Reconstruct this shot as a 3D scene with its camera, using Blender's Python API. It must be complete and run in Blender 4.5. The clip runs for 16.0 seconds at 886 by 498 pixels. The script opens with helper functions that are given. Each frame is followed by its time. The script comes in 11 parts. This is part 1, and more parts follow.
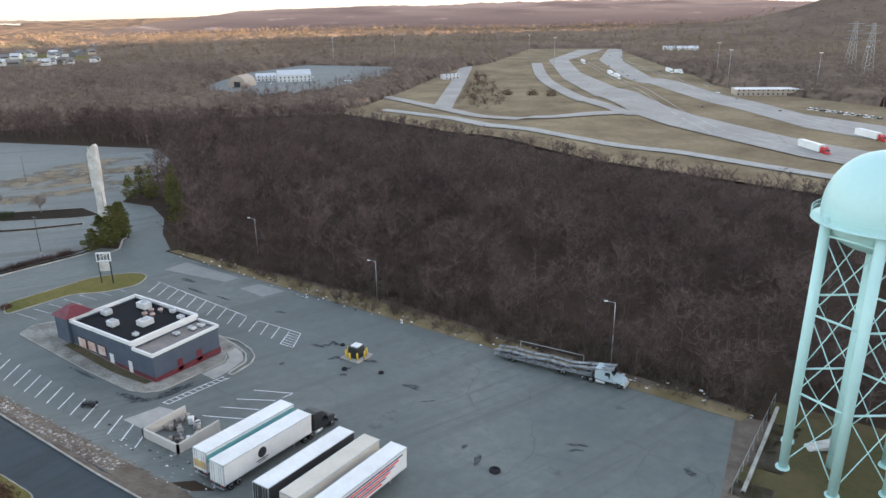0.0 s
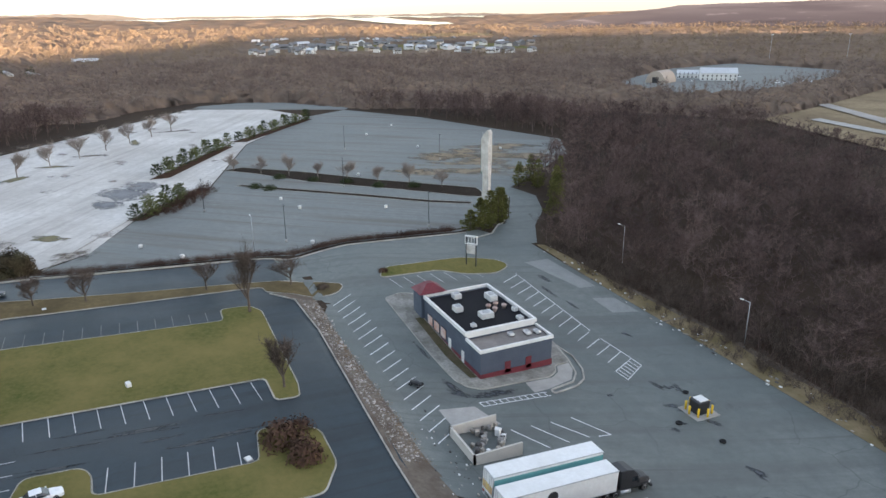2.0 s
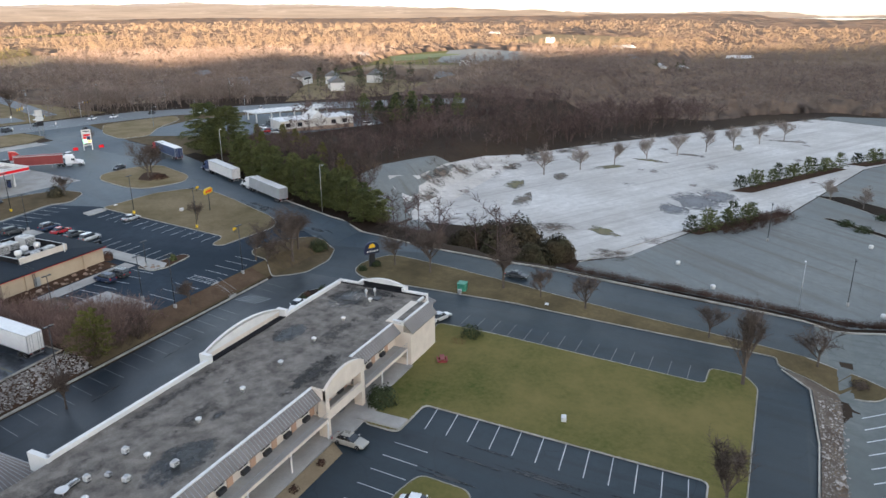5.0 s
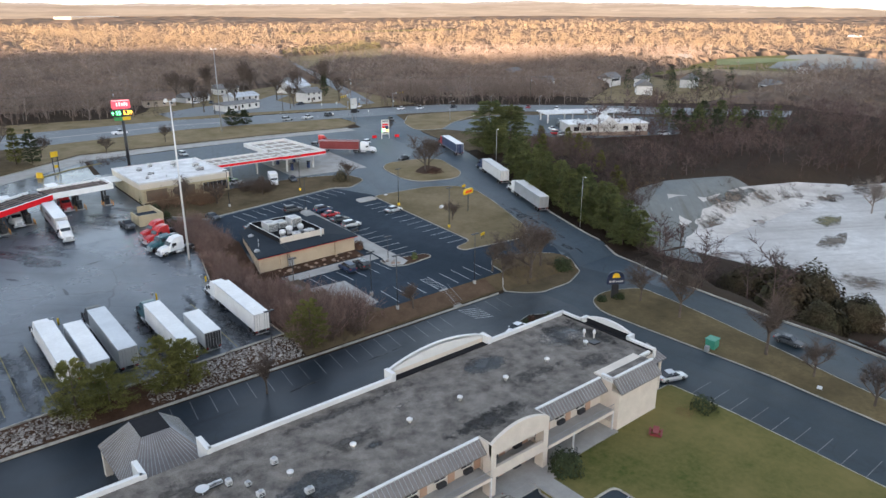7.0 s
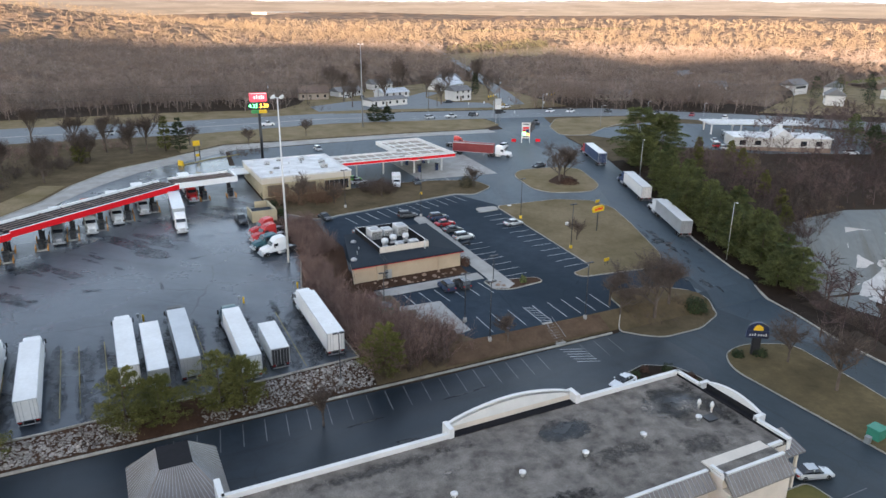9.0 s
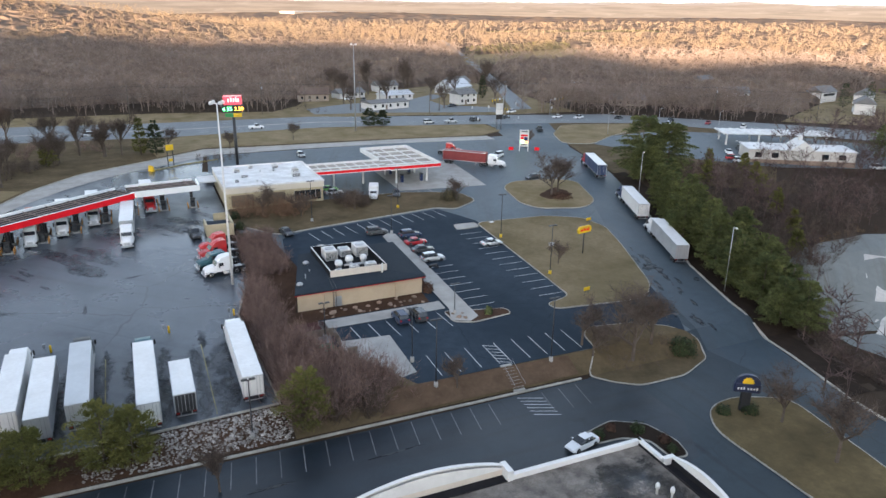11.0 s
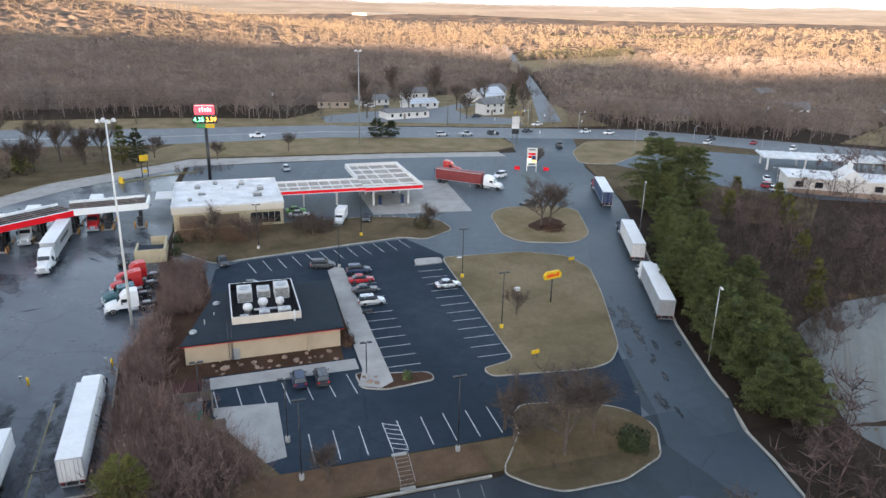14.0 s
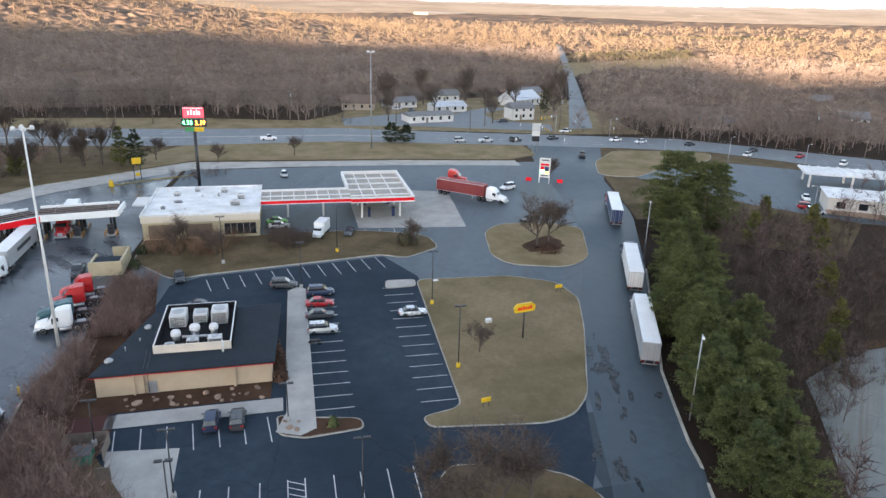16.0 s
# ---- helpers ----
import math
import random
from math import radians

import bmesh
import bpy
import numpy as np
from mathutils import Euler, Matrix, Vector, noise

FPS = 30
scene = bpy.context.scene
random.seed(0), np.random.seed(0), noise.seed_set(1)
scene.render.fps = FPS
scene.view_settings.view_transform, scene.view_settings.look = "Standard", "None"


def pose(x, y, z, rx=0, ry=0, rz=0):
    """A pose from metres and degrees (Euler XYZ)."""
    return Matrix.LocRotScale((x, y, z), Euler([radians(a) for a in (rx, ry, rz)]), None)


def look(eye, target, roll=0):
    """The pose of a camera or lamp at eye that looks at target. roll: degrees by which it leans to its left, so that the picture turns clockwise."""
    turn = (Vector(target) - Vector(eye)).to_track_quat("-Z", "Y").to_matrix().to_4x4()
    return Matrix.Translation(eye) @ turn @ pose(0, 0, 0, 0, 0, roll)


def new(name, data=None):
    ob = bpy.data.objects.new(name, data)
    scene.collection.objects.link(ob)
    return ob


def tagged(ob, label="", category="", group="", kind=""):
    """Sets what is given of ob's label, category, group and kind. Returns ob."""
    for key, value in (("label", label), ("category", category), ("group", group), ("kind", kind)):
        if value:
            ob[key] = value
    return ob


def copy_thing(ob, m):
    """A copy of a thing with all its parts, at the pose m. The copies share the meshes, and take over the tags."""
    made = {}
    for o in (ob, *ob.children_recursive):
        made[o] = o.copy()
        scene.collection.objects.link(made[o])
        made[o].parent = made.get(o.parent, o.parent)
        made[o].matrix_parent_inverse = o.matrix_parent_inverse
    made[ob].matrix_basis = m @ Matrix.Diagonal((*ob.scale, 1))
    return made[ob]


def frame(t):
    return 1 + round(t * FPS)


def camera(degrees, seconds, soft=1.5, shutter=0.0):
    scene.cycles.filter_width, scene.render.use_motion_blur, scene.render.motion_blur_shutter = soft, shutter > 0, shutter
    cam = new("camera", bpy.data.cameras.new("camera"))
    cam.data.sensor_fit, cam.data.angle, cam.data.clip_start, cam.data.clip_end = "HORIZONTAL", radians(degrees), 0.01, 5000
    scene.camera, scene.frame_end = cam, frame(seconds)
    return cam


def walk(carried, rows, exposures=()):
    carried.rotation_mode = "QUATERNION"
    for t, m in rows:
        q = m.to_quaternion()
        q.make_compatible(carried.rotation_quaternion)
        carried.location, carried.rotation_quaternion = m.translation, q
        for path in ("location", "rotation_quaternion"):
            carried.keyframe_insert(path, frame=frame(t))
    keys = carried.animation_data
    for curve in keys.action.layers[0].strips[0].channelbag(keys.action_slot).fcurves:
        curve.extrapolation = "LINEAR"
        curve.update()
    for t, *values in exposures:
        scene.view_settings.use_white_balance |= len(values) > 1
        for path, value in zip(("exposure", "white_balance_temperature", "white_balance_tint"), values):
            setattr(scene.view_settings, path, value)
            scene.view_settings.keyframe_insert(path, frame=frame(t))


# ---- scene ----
cam = camera(64.1, 16.0)
METRES, EYE, TILT, LEAN, TURN = 149.4, 53.0, -2.55, 1.4, 32.5
EXPOSURE = 2.35
ROWS = [
    (0.0, 0.0, 0.0, 0.0, 0.2, -16.42, -0.69),
    (0.5, 0.0088, 0.0239, -0.0002, 8.63, -16.67, -1.09),
    (1.0, 0.0144, 0.0491, -0.0005, 16.67, -16.95, -1.42),
    (1.5, 0.0172, 0.0755, -0.001, 24.87, -17.25, -1.69),
    (2.0, 0.0167, 0.1037, -0.0016, 33.11, -17.6, -1.95),
    (2.5, 0.0142, 0.1324, -0.0014, 41.41, -17.96, -2.1),
    (3.0, 0.0085, 0.1616, -0.0017, 49.72, -18.27, -2.22),
    (3.5, 0.0002, 0.1916, -0.0009, 58.11, -18.64, -2.32),
    (4.0, -0.0122, 0.2207, 0.0014, 66.48, -19.02, -2.37),
    (4.5, -0.0277, 0.2483, 0.0035, 74.67, -19.41, -2.39),
    (7.0, -0.147, 0.3436, 0.0061, 107.82, -20.86, -1.94),
    (7.5, -0.1753, 0.3527, 0.0051, 113.3, -21.09, -1.84),
    (8.0, -0.2046, 0.3583, 0.0037, 118.74, -21.31, -1.7),
    (8.5, -0.2348, 0.3628, 0.0021, 121.49, -21.42, -1.66),
    (9.0, -0.265, 0.3636, -0.0002, 121.43, -21.45, -1.78),
    (11.5, -0.4243, 0.3843, -0.0062, 125.13, -21.49, -2.15),
    (12.0, -0.4569, 0.3914, -0.0056, 126.61, -21.5, -2.16),
    (12.5, -0.4897, 0.3988, -0.0043, 127.93, -21.52, -2.16),
    (13.0, -0.5231, 0.4056, -0.0033, 128.71, -21.51, -2.18),
    (13.5, -0.5564, 0.4122, -0.0024, 129.2, -21.52, -2.26),
    (14.0, -0.5898, 0.4186, -0.0018, 129.87, -21.53, -2.29),
    (14.5, -0.6217, 0.4241, -0.0015, 130.55, -21.57, -2.31),
    (15.0, -0.6562, 0.4295, -0.0013, 131.17, -21.61, -2.35),
    (15.5, -0.6902, 0.4343, -0.0015, 132.6, -21.7, -2.32),
    (16.0, -0.7247, 0.4388, -0.002, 134.96, -21.77, -2.25),
]
walk(cam, [(t, pose(0, 0, EYE, TILT, LEAN, TURN) @ pose(METRES * x, METRES * y, METRES * z, 90 + pitch, roll, yaw)) for t, x, y, z, yaw, pitch, roll in ROWS],
     [(0.0, EXPOSURE + 0.2, 6650, 16), (2.0, EXPOSURE + 0.06, 6650, 16), (4.0, EXPOSURE - 0.08, 6600, 16), (7.5, EXPOSURE - 0.06, 6500, 16), (12.0, EXPOSURE + 0.04, 6450, 16), (16.0, EXPOSURE + 0.1, 6450, 16)])

# ---- world and sun: low evening sun, kept off the near ground by an added, unseen ridge ----
SUN_AZ, SUN_EL = radians(-45), radians(6.0)          # azimuth: counter-clockwise from +y
to_sun = Vector((-math.sin(SUN_AZ) * math.cos(SUN_EL), math.cos(SUN_AZ) * math.cos(SUN_EL), math.sin(SUN_EL)))
world = bpy.data.worlds.new("world")
scene.world = world
world.use_nodes = True
wn = world.node_tree.nodes
sky = wn.new("ShaderNodeTexSky")
sky.sky_type, sky.sun_disc = "NISHITA", False
sky.sun_elevation, sky.sun_rotation = SUN_EL, -SUN_AZ
sky.air_density, sky.dust_density, sky.ozone_density = 1.0, 0.7, 1.5
wn["Background"].inputs["Strength"].default_value = 0.15
haze = wn.new("ShaderNodeHueSaturation")              # thin high haze whitens the evening sky
high = wn.new("ShaderNodeMapRange")                   # whitest along the horizon
high.inputs["From Max"].default_value, high.inputs["To Min"].default_value, high.inputs["To Max"].default_value = 0.05, 0.4, 0.64
split = wn.new("ShaderNodeSeparateXYZ")
world.node_tree.links.new(wn.new("ShaderNodeTexCoord").outputs["Generated"], split.inputs[0])
world.node_tree.links.new(split.outputs["Z"], high.inputs["Value"])
world.node_tree.links.new(high.outputs["Result"], haze.inputs["Saturation"])
world.node_tree.links.new(sky.outputs[0], haze.inputs["Color"])
world.node_tree.links.new(haze.outputs[0], wn["Background"].inputs["Color"])
sun = new("sun", bpy.data.lights.new("sun", "SUN"))
sun.data.energy, sun.data.angle, sun.data.color = 5.0, radians(0.5), (1.0, 0.75, 0.5)
sun.matrix_world = look(to_sun * 50, (0, 0, 0))

# ---- materials ----
MATS = {}


def nd(t, kind, **kw):
    n = t.nodes.new(kind)
    for k, v in kw.items():
        n.inputs[k.replace("_", " ")].default_value = v
    return n


def mix(t, fac, a, b):
    m = t.nodes.new("ShaderNodeMix")
    m.data_type = "RGBA"
    for sock, v in ((m.inputs["Factor"], fac), (m.inputs["A"], a), (m.inputs["B"], b)):
        if isinstance(v, (int, float)):
            sock.default_value = v
        elif isinstance(v, tuple):
            sock.default_value = (*v[:3], 1)
        else:
            t.links.new(v, sock)
    return m.outputs["Result"]


def ramp(t, val, lo, hi):
    m = t.nodes.new("ShaderNodeMapRange")
    m.inputs["From Min"].default_value, m.inputs["From Max"].default_value = lo, hi
    t.links.new(val, m.inputs["Value"])
    return m.outputs["Result"]


def noise_of(t, scale, detail=4.0, rough=0.6, stretch=None):
    geo = t.nodes.new("ShaderNodeNewGeometry")
    n = nd(t, "ShaderNodeTexNoise", Scale=scale, Detail=detail, Roughness=rough)
    src = geo.outputs["Position"]
    if stretch:
        mp = t.nodes.new("ShaderNodeMapping")
        mp.inputs["Scale"].default_value = stretch
        t.links.new(src, mp.inputs["Vector"])
        src = mp.outputs["Vector"]
    t.links.new(src, n.inputs["Vector"])
    return n.outputs["Fac"]


def mat(name, col, rough=0.7, metal=0.0, col2=None, big=0.15, small=3.0, amount=0.35, bump=0.0, spec=0.4, rand=0.0, island=0.0, stretch=None):
    """A surface of base colour col, worn towards col2 in patches, with fine grain."""
    if name in MATS:
        return MATS[name]
    m = bpy.data.materials.new(name)
    m.use_nodes = True
    t = m.node_tree
    p = t.nodes["Principled BSDF"]
    p.inputs["Metallic"].default_value = metal
    p.inputs["Specular IOR Level"].default_value = spec
    col2 = col2 or tuple(c * 0.6 for c in col)
    f1 = ramp(t, noise_of(t, big, 5.0, 0.65, stretch), 0.35, 0.68)
    f2 = ramp(t, noise_of(t, small, 3.0, 0.6, stretch), 0.3, 0.7)
    c = mix(t, f1, col, tuple(a + (b - a) * amount * 2 if amount < 0.5 else b for a, b in zip(col, col2)))
    sm = t.nodes.new("ShaderNodeMath")
    sm.operation = "MULTIPLY"
    sm.inputs[1].default_value = min(1.0, amount)
    t.links.new(f2, sm.inputs[0])
    c = mix(t, sm.outputs[0], c, col2)
    for amt, kind in ((rand, "ShaderNodeObjectInfo"), (island, "ShaderNodeNewGeometry")):
        if amt:
            rnd = t.nodes.new(kind).outputs["Random" if kind.endswith("Info") else "Random Per Island"]
            hsv = t.nodes.new("ShaderNodeHueSaturation")
            t.links.new(c, hsv.inputs["Color"])
            mr = t.nodes.new("ShaderNodeMapRange")
            mr.inputs["To Min"].default_value, mr.inputs["To Max"].default_value = 1 - amt, 1 + amt
            t.links.new(rnd, mr.inputs["Value"])
            t.links.new(mr.outputs["Result"], hsv.inputs["Value"])
            c = hsv.outputs["Color"]
    t.links.new(c, p.inputs["Base Color"])
    mr = t.nodes.new("ShaderNodeMapRange")
    mr.inputs["To Min"].default_value, mr.inputs["To Max"].default_value = max(0.03, rough - 0.1), min(1.0, rough + 0.1)
    t.links.new(f1, mr.inputs["Value"])
    t.links.new(mr.outputs["Result"], p.inputs["Roughness"])
    if bump:
        b = nd(t, "ShaderNodeBump", Strength=0.6, Distance=bump)
        t.links.new(f2, b.inputs["Height"])
        t.links.new(b.outputs["Normal"], p.inputs["Normal"])
    MATS[name] = m
    return m


def asphalt(name, col, col2, crack=0.08, rough=0.75, seam=0.5, wet=0.0, streak=None):
    """Paving with large pale and dark patches, tar cracks and fine grain."""
    m = bpy.data.materials.new(name)
    m.use_nodes = True
    t = m.node_tree
    p = t.nodes["Principled BSDF"]
    p.inputs["Specular IOR Level"].default_value = 0.25 + wet
    f1 = ramp(t, noise_of(t, 0.035, 6.0, 0.65), 0.38, 0.64)
    f2 = ramp(t, noise_of(t, 0.5, 4.0, 0.7), 0.3, 0.75)
    f3 = ramp(t, noise_of(t, 14.0, 2.0, 0.6), 0.25, 0.75)
    c = mix(t, f1, col, col2)
    half = t.nodes.new("ShaderNodeMath")
    half.operation = "MULTIPLY"
    half.inputs[1].default_value = 0.6
    t.links.new(f2, half.inputs[0])
    c = mix(t, half.outputs[0], c, tuple(x * 0.72 for x in col))
    h2 = t.nodes.new("ShaderNodeMath")
    h2.operation = "MULTIPLY"
    h2.inputs[1].default_value = 0.4
    t.links.new(f3, h2.inputs[0])
    c = mix(t, h2.outputs[0], c, tuple(x * 0.5 for x in col))
    if streak:                                        # long weedy stains along one direction: angle, colour, strength
        for wide, lo, hi, amt in ((0.16, 0.5, 0.66, 1.0), (0.6, 0.56, 0.64, 0.8)):
            gp = t.nodes.new("ShaderNodeNewGeometry")
            rot = t.nodes.new("ShaderNodeMapping")
            rot.inputs["Rotation"].default_value = (0, 0, radians(-streak[0]))
            t.links.new(gp.outputs["Position"], rot.inputs["Vector"])
            sc = t.nodes.new("ShaderNodeMapping")
            sc.inputs["Scale"].default_value = (0.012, wide, 0)
            t.links.new(rot.outputs["Vector"], sc.inputs["Vector"])
            ns = nd(t, "ShaderNodeTexNoise", Scale=1.0, Detail=5.0, Roughness=0.62)
            t.links.new(sc.outputs["Vector"], ns.inputs["Vector"])
            k = t.nodes.new("ShaderNodeMath")
            k.operation = "MULTIPLY"
            k.inputs[1].default_value = streak[2] * amt
            t.links.new(ramp(t, ns.outputs["Fac"], lo, hi), k.inputs[0])
            c = mix(t, k.outputs[0], c, streak[1])
    # tar cracks: warped cell borders, only where a patch noise lets them
    geo = t.nodes.new("ShaderNodeNewGeometry")
    wn_ = nd(t, "ShaderNodeTexNoise", Scale=0.25, Detail=4.0)
    t.links.new(geo.outputs["Position"], wn_.inputs["Vector"])
    add = t.nodes.new("ShaderNodeVectorMath")
    add.operation = "MULTIPLY_ADD"
    add.inputs[1].default_value = (3.0, 3.0, 0.0)
    t.links.new(wn_.outputs["Color"], add.inputs[0])
    t.links.new(geo.outputs["Position"], add.inputs[2])
    vo = nd(t, "ShaderNodeTexVoronoi", Scale=crack)
    vo.feature, vo.voronoi_dimensions = "DISTANCE_TO_EDGE", "2D"
    t.links.new(add.outputs[0], vo.inputs["Vector"])
    line = ramp(t, vo.outputs["Distance"], 0.012, 0.004)
    gate = ramp(t, noise_of(t, 0.03, 3.0), 0.42, 0.56)
    mul = t.nodes.new("ShaderNodeMath")
    mul.operation = "MULTIPLY"
    t.links.new(line, mul.inputs[0])
    t.links.new(gate, mul.inputs[1])
    mul2 = t.nodes.new("ShaderNodeMath")
    mul2.operation = "MULTIPLY"
    mul2.inputs[1].default_value = seam
    t.links.new(mul.outputs[0], mul2.inputs[0])
    c = mix(t, mul2.outputs[0], c, tuple(x * 0.25 for x in col))
    # oil stains
    st = ramp(t, noise_of(t, 0.11, 5.0, 0.7), 0.66, 0.74)
    mul3 = t.nodes.new("ShaderNodeMath")
    mul3.operation = "MULTIPLY"
    mul3.inputs[1].default_value = 0.6
    t.links.new(st, mul3.inputs[0])
    c = mix(t, mul3.outputs[0], c, tuple(x * 0.35 for x in col))
    t.links.new(c, p.inputs["Base Color"])
    mr = t.nodes.new("ShaderNodeMapRange")
    mr.inputs["To Min"].default_value, mr.inputs["To Max"].default_value = rough - wet, rough + 0.1
    t.links.new(f1, mr.inputs["Value"])
    t.links.new(mr.outputs["Result"], p.inputs["Roughness"])
    b = nd(t, "ShaderNodeBump", Strength=0.4, Distance=0.01)
    t.links.new(f3, b.inputs["Height"])
    t.links.new(b.outputs["Normal"], p.inputs["Normal"])
    return m


def blotch(name, col, col2, rough=0.7, scale=1.1, cover=0.55):
    """A stain with a ragged, feathered outline: it thins out towards the edge of its patch."""
    m = mat(name, col, rough, col2=col2, big=0.5, small=2.5, amount=0.45)
    t = m.node_tree
    tc = t.nodes.new("ShaderNodeTexCoord")
    off = t.nodes.new("ShaderNodeVectorMath")
    off.operation = "DISTANCE"
    off.inputs[1].default_value = (0.5, 0.5, 0.5)
    flat = t.nodes.new("ShaderNodeMapping")
    flat.inputs["Location"].default_value, flat.inputs["Scale"].default_value = (0, 0, 0.5), (1, 1, 0)
    t.links.new(tc.outputs["Generated"], flat.inputs["Vector"])
    t.links.new(flat.outputs["Vector"], off.inputs[0])
    sub_ = t.nodes.new("ShaderNodeMath")
    sub_.operation = "MULTIPLY_ADD"
    sub_.inputs[1].default_value = -0.75
    t.links.new(off.outputs["Value"], sub_.inputs[0])
    t.links.new(noise_of(t, scale, 5.0, 0.7), sub_.inputs[2])
    a = ramp(t, sub_.outputs[0], 0.5 - cover * 0.5, 0.82 - cover * 0.5)
    sh = t.nodes.new("ShaderNodeMixShader")
    t.links.new(a, sh.inputs["Fac"])
    t.links.new(t.nodes.new("ShaderNodeBsdfTransparent").outputs[0], sh.inputs[1])
    t.links.new(t.nodes["Principled BSDF"].outputs[0], sh.inputs[2])
    t.links.new(sh.outputs[0], t.nodes["Material Output"].inputs["Surface"])
    return m


def porous(m, share):
    """Lets part of the light through, as a crown of bare twigs does."""
    t = m.node_tree
    sh = t.nodes.new("ShaderNodeMixShader")
    sh.inputs["Fac"].default_value = share
    t.links.new(t.nodes["Principled BSDF"].outputs[0], sh.inputs[1])
    t.links.new(t.nodes.new("ShaderNodeBsdfTransparent").outputs[0], sh.inputs[2])
    t.links.new(sh.outputs[0], t.nodes["Material Output"].inputs["Surface"])
    return m


def lamp_mat(name, col, strength):
    m = bpy.data.materials.new(name)
    m.use_nodes = True
    p = m.node_tree.nodes["Principled BSDF"]
    p.inputs["Base Color"].default_value = (*col, 1)
    p.inputs["Emission Color"].default_value = (*col, 1)
    p.inputs["Emission Strength"].default_value = strength
    return m


OLD_LOT = asphalt("weathered_asphalt", (0.118, 0.136, 0.128), (0.212, 0.226, 0.209), 0.09, 0.66, 0.3, 0.12, (70, (0.085, 0.085, 0.08), 0.5))
GREY_LOT = asphalt("bleached_asphalt", (0.192, 0.207, 0.2), (0.25, 0.262, 0.248), 0.11, 0.8, 0.22, 0.05, (50, (0.125, 0.105, 0.085), 0.55))
NEW_LOT = asphalt("sealed_asphalt", (0.024, 0.037, 0.052), (0.045, 0.064, 0.086), 0.1, 0.75, 0.3, -0.13)
MOTEL_LOT = asphalt("aged_asphalt", (0.0165, 0.029, 0.038), (0.034, 0.053, 0.066), 0.13, 0.6, 0.4, 0.12, (92, (0.013, 0.016, 0.019), 0.5))
TRUCK_LOT = asphalt("truck_lot_asphalt", (0.058, 0.07, 0.086), (0.122, 0.14, 0.158), 0.05, 0.42, 0.6, 0.3, (140, (0.03, 0.036, 0.044), 0.45))
LANE = asphalt("lane_asphalt", (0.084, 0.108, 0.124), (0.145, 0.176, 0.195), 0.11, 0.66, 0.5, 0.1, (68, (0.075, 0.08, 0.083), 0.45))
ACCESS = asphalt("access_asphalt", (0.040, 0.060, 0.076), (0.076, 0.105, 0.127), 0.11, 0.62, 0.5, 0.12, (68, (0.05, 0.058, 0.064), 0.4))
HIGHWAY = asphalt("highway_asphalt", (0.19, 0.208, 0.22), (0.255, 0.272, 0.28), 0.05, 0.7, 0.2, 0.05)
PALE_PAD = asphalt("frosted_concrete", (0.56, 0.53, 0.49), (0.80, 0.77, 0.73), 0.2, 0.9, 0.25, 0.0, (150, (0.3, 0.265, 0.24), 0.4))
PATCH = asphalt("pale_patch_asphalt", (0.25, 0.26, 0.25), (0.32, 0.325, 0.31), 0.11, 0.8, 0.1, 0.0)
CONCRETE = mat("concrete", (0.42, 0.40, 0.37), 0.85, col2=(0.27, 0.26, 0.24), big=0.3, small=6, amount=0.4, bump=0.01)
KERB = mat("kerb_concrete", (0.5, 0.475, 0.42), 0.85, col2=(0.24, 0.225, 0.195), big=0.4, small=5, amount=0.45)
PAINT = mat("line_paint", (0.64, 0.65, 0.65), 0.7, col2=(0.32, 0.33, 0.34), big=0.5, small=3, amount=0.45)
YELLOW_PAINT = mat("yellow_line_paint", (0.34, 0.27, 0.08), 0.7, col2=(0.14, 0.13, 0.085), big=0.5, small=4, amount=0.4)
LAWN = mat("winter_lawn", (0.064, 0.08, 0.02), 0.95, col2=(0.2, 0.16, 0.062), big=0.07, small=1.3, amount=0.5, bump=0.06, spec=0.05)
SIGN_LAWN = mat("sign_lawn", (0.25, 0.19, 0.115), 0.95, col2=(0.125, 0.1, 0.052), big=0.09, small=1.5, amount=0.5, bump=0.06, spec=0.05)
VERGE = mat("brown_verge", (0.165, 0.12, 0.07), 0.95, col2=(0.078, 0.06, 0.034), big=0.16, small=1.4, amount=0.5, bump=0.06, spec=0.05)
DRY_LAWN = mat("dry_lawn", (0.3, 0.228, 0.142), 0.95, col2=(0.165, 0.13, 0.066), big=0.13, small=1.5, amount=0.5, bump=0.06, spec=0.05)
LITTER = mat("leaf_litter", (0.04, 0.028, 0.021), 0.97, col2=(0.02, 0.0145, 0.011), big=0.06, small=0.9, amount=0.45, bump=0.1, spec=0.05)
MULCH = mat("mulch", (0.046, 0.025, 0.017), 0.95, col2=(0.094, 0.056, 0.036), big=0.3, small=2.5, amount=0.4, bump=0.06, spec=0.05)
RUBBLE = mat("rubble_soil", (0.2, 0.168, 0.136), 0.95, col2=(0.096, 0.072, 0.056), big=0.25, small=1.5, amount=0.45, bump=0.1, spec=0.1)
STONE = mat("grey_stone", (0.40, 0.37, 0.34), 0.9, col2=(0.2, 0.18, 0.16), big=0.6, small=4, amount=0.4, rand=0.3, island=0.35)
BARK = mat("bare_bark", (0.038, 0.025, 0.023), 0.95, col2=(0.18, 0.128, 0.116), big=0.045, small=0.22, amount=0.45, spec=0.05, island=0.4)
# paler bark copy: low sun on the far crowns put into the colour
SUNLIT_BARK = porous(mat("sunlit_bark", (0.3, 0.23, 0.155), 0.95, col2=(0.19, 0.14, 0.1), big=0.012, small=0.3, amount=0.47, spec=0.03, island=0.25), 0.25)
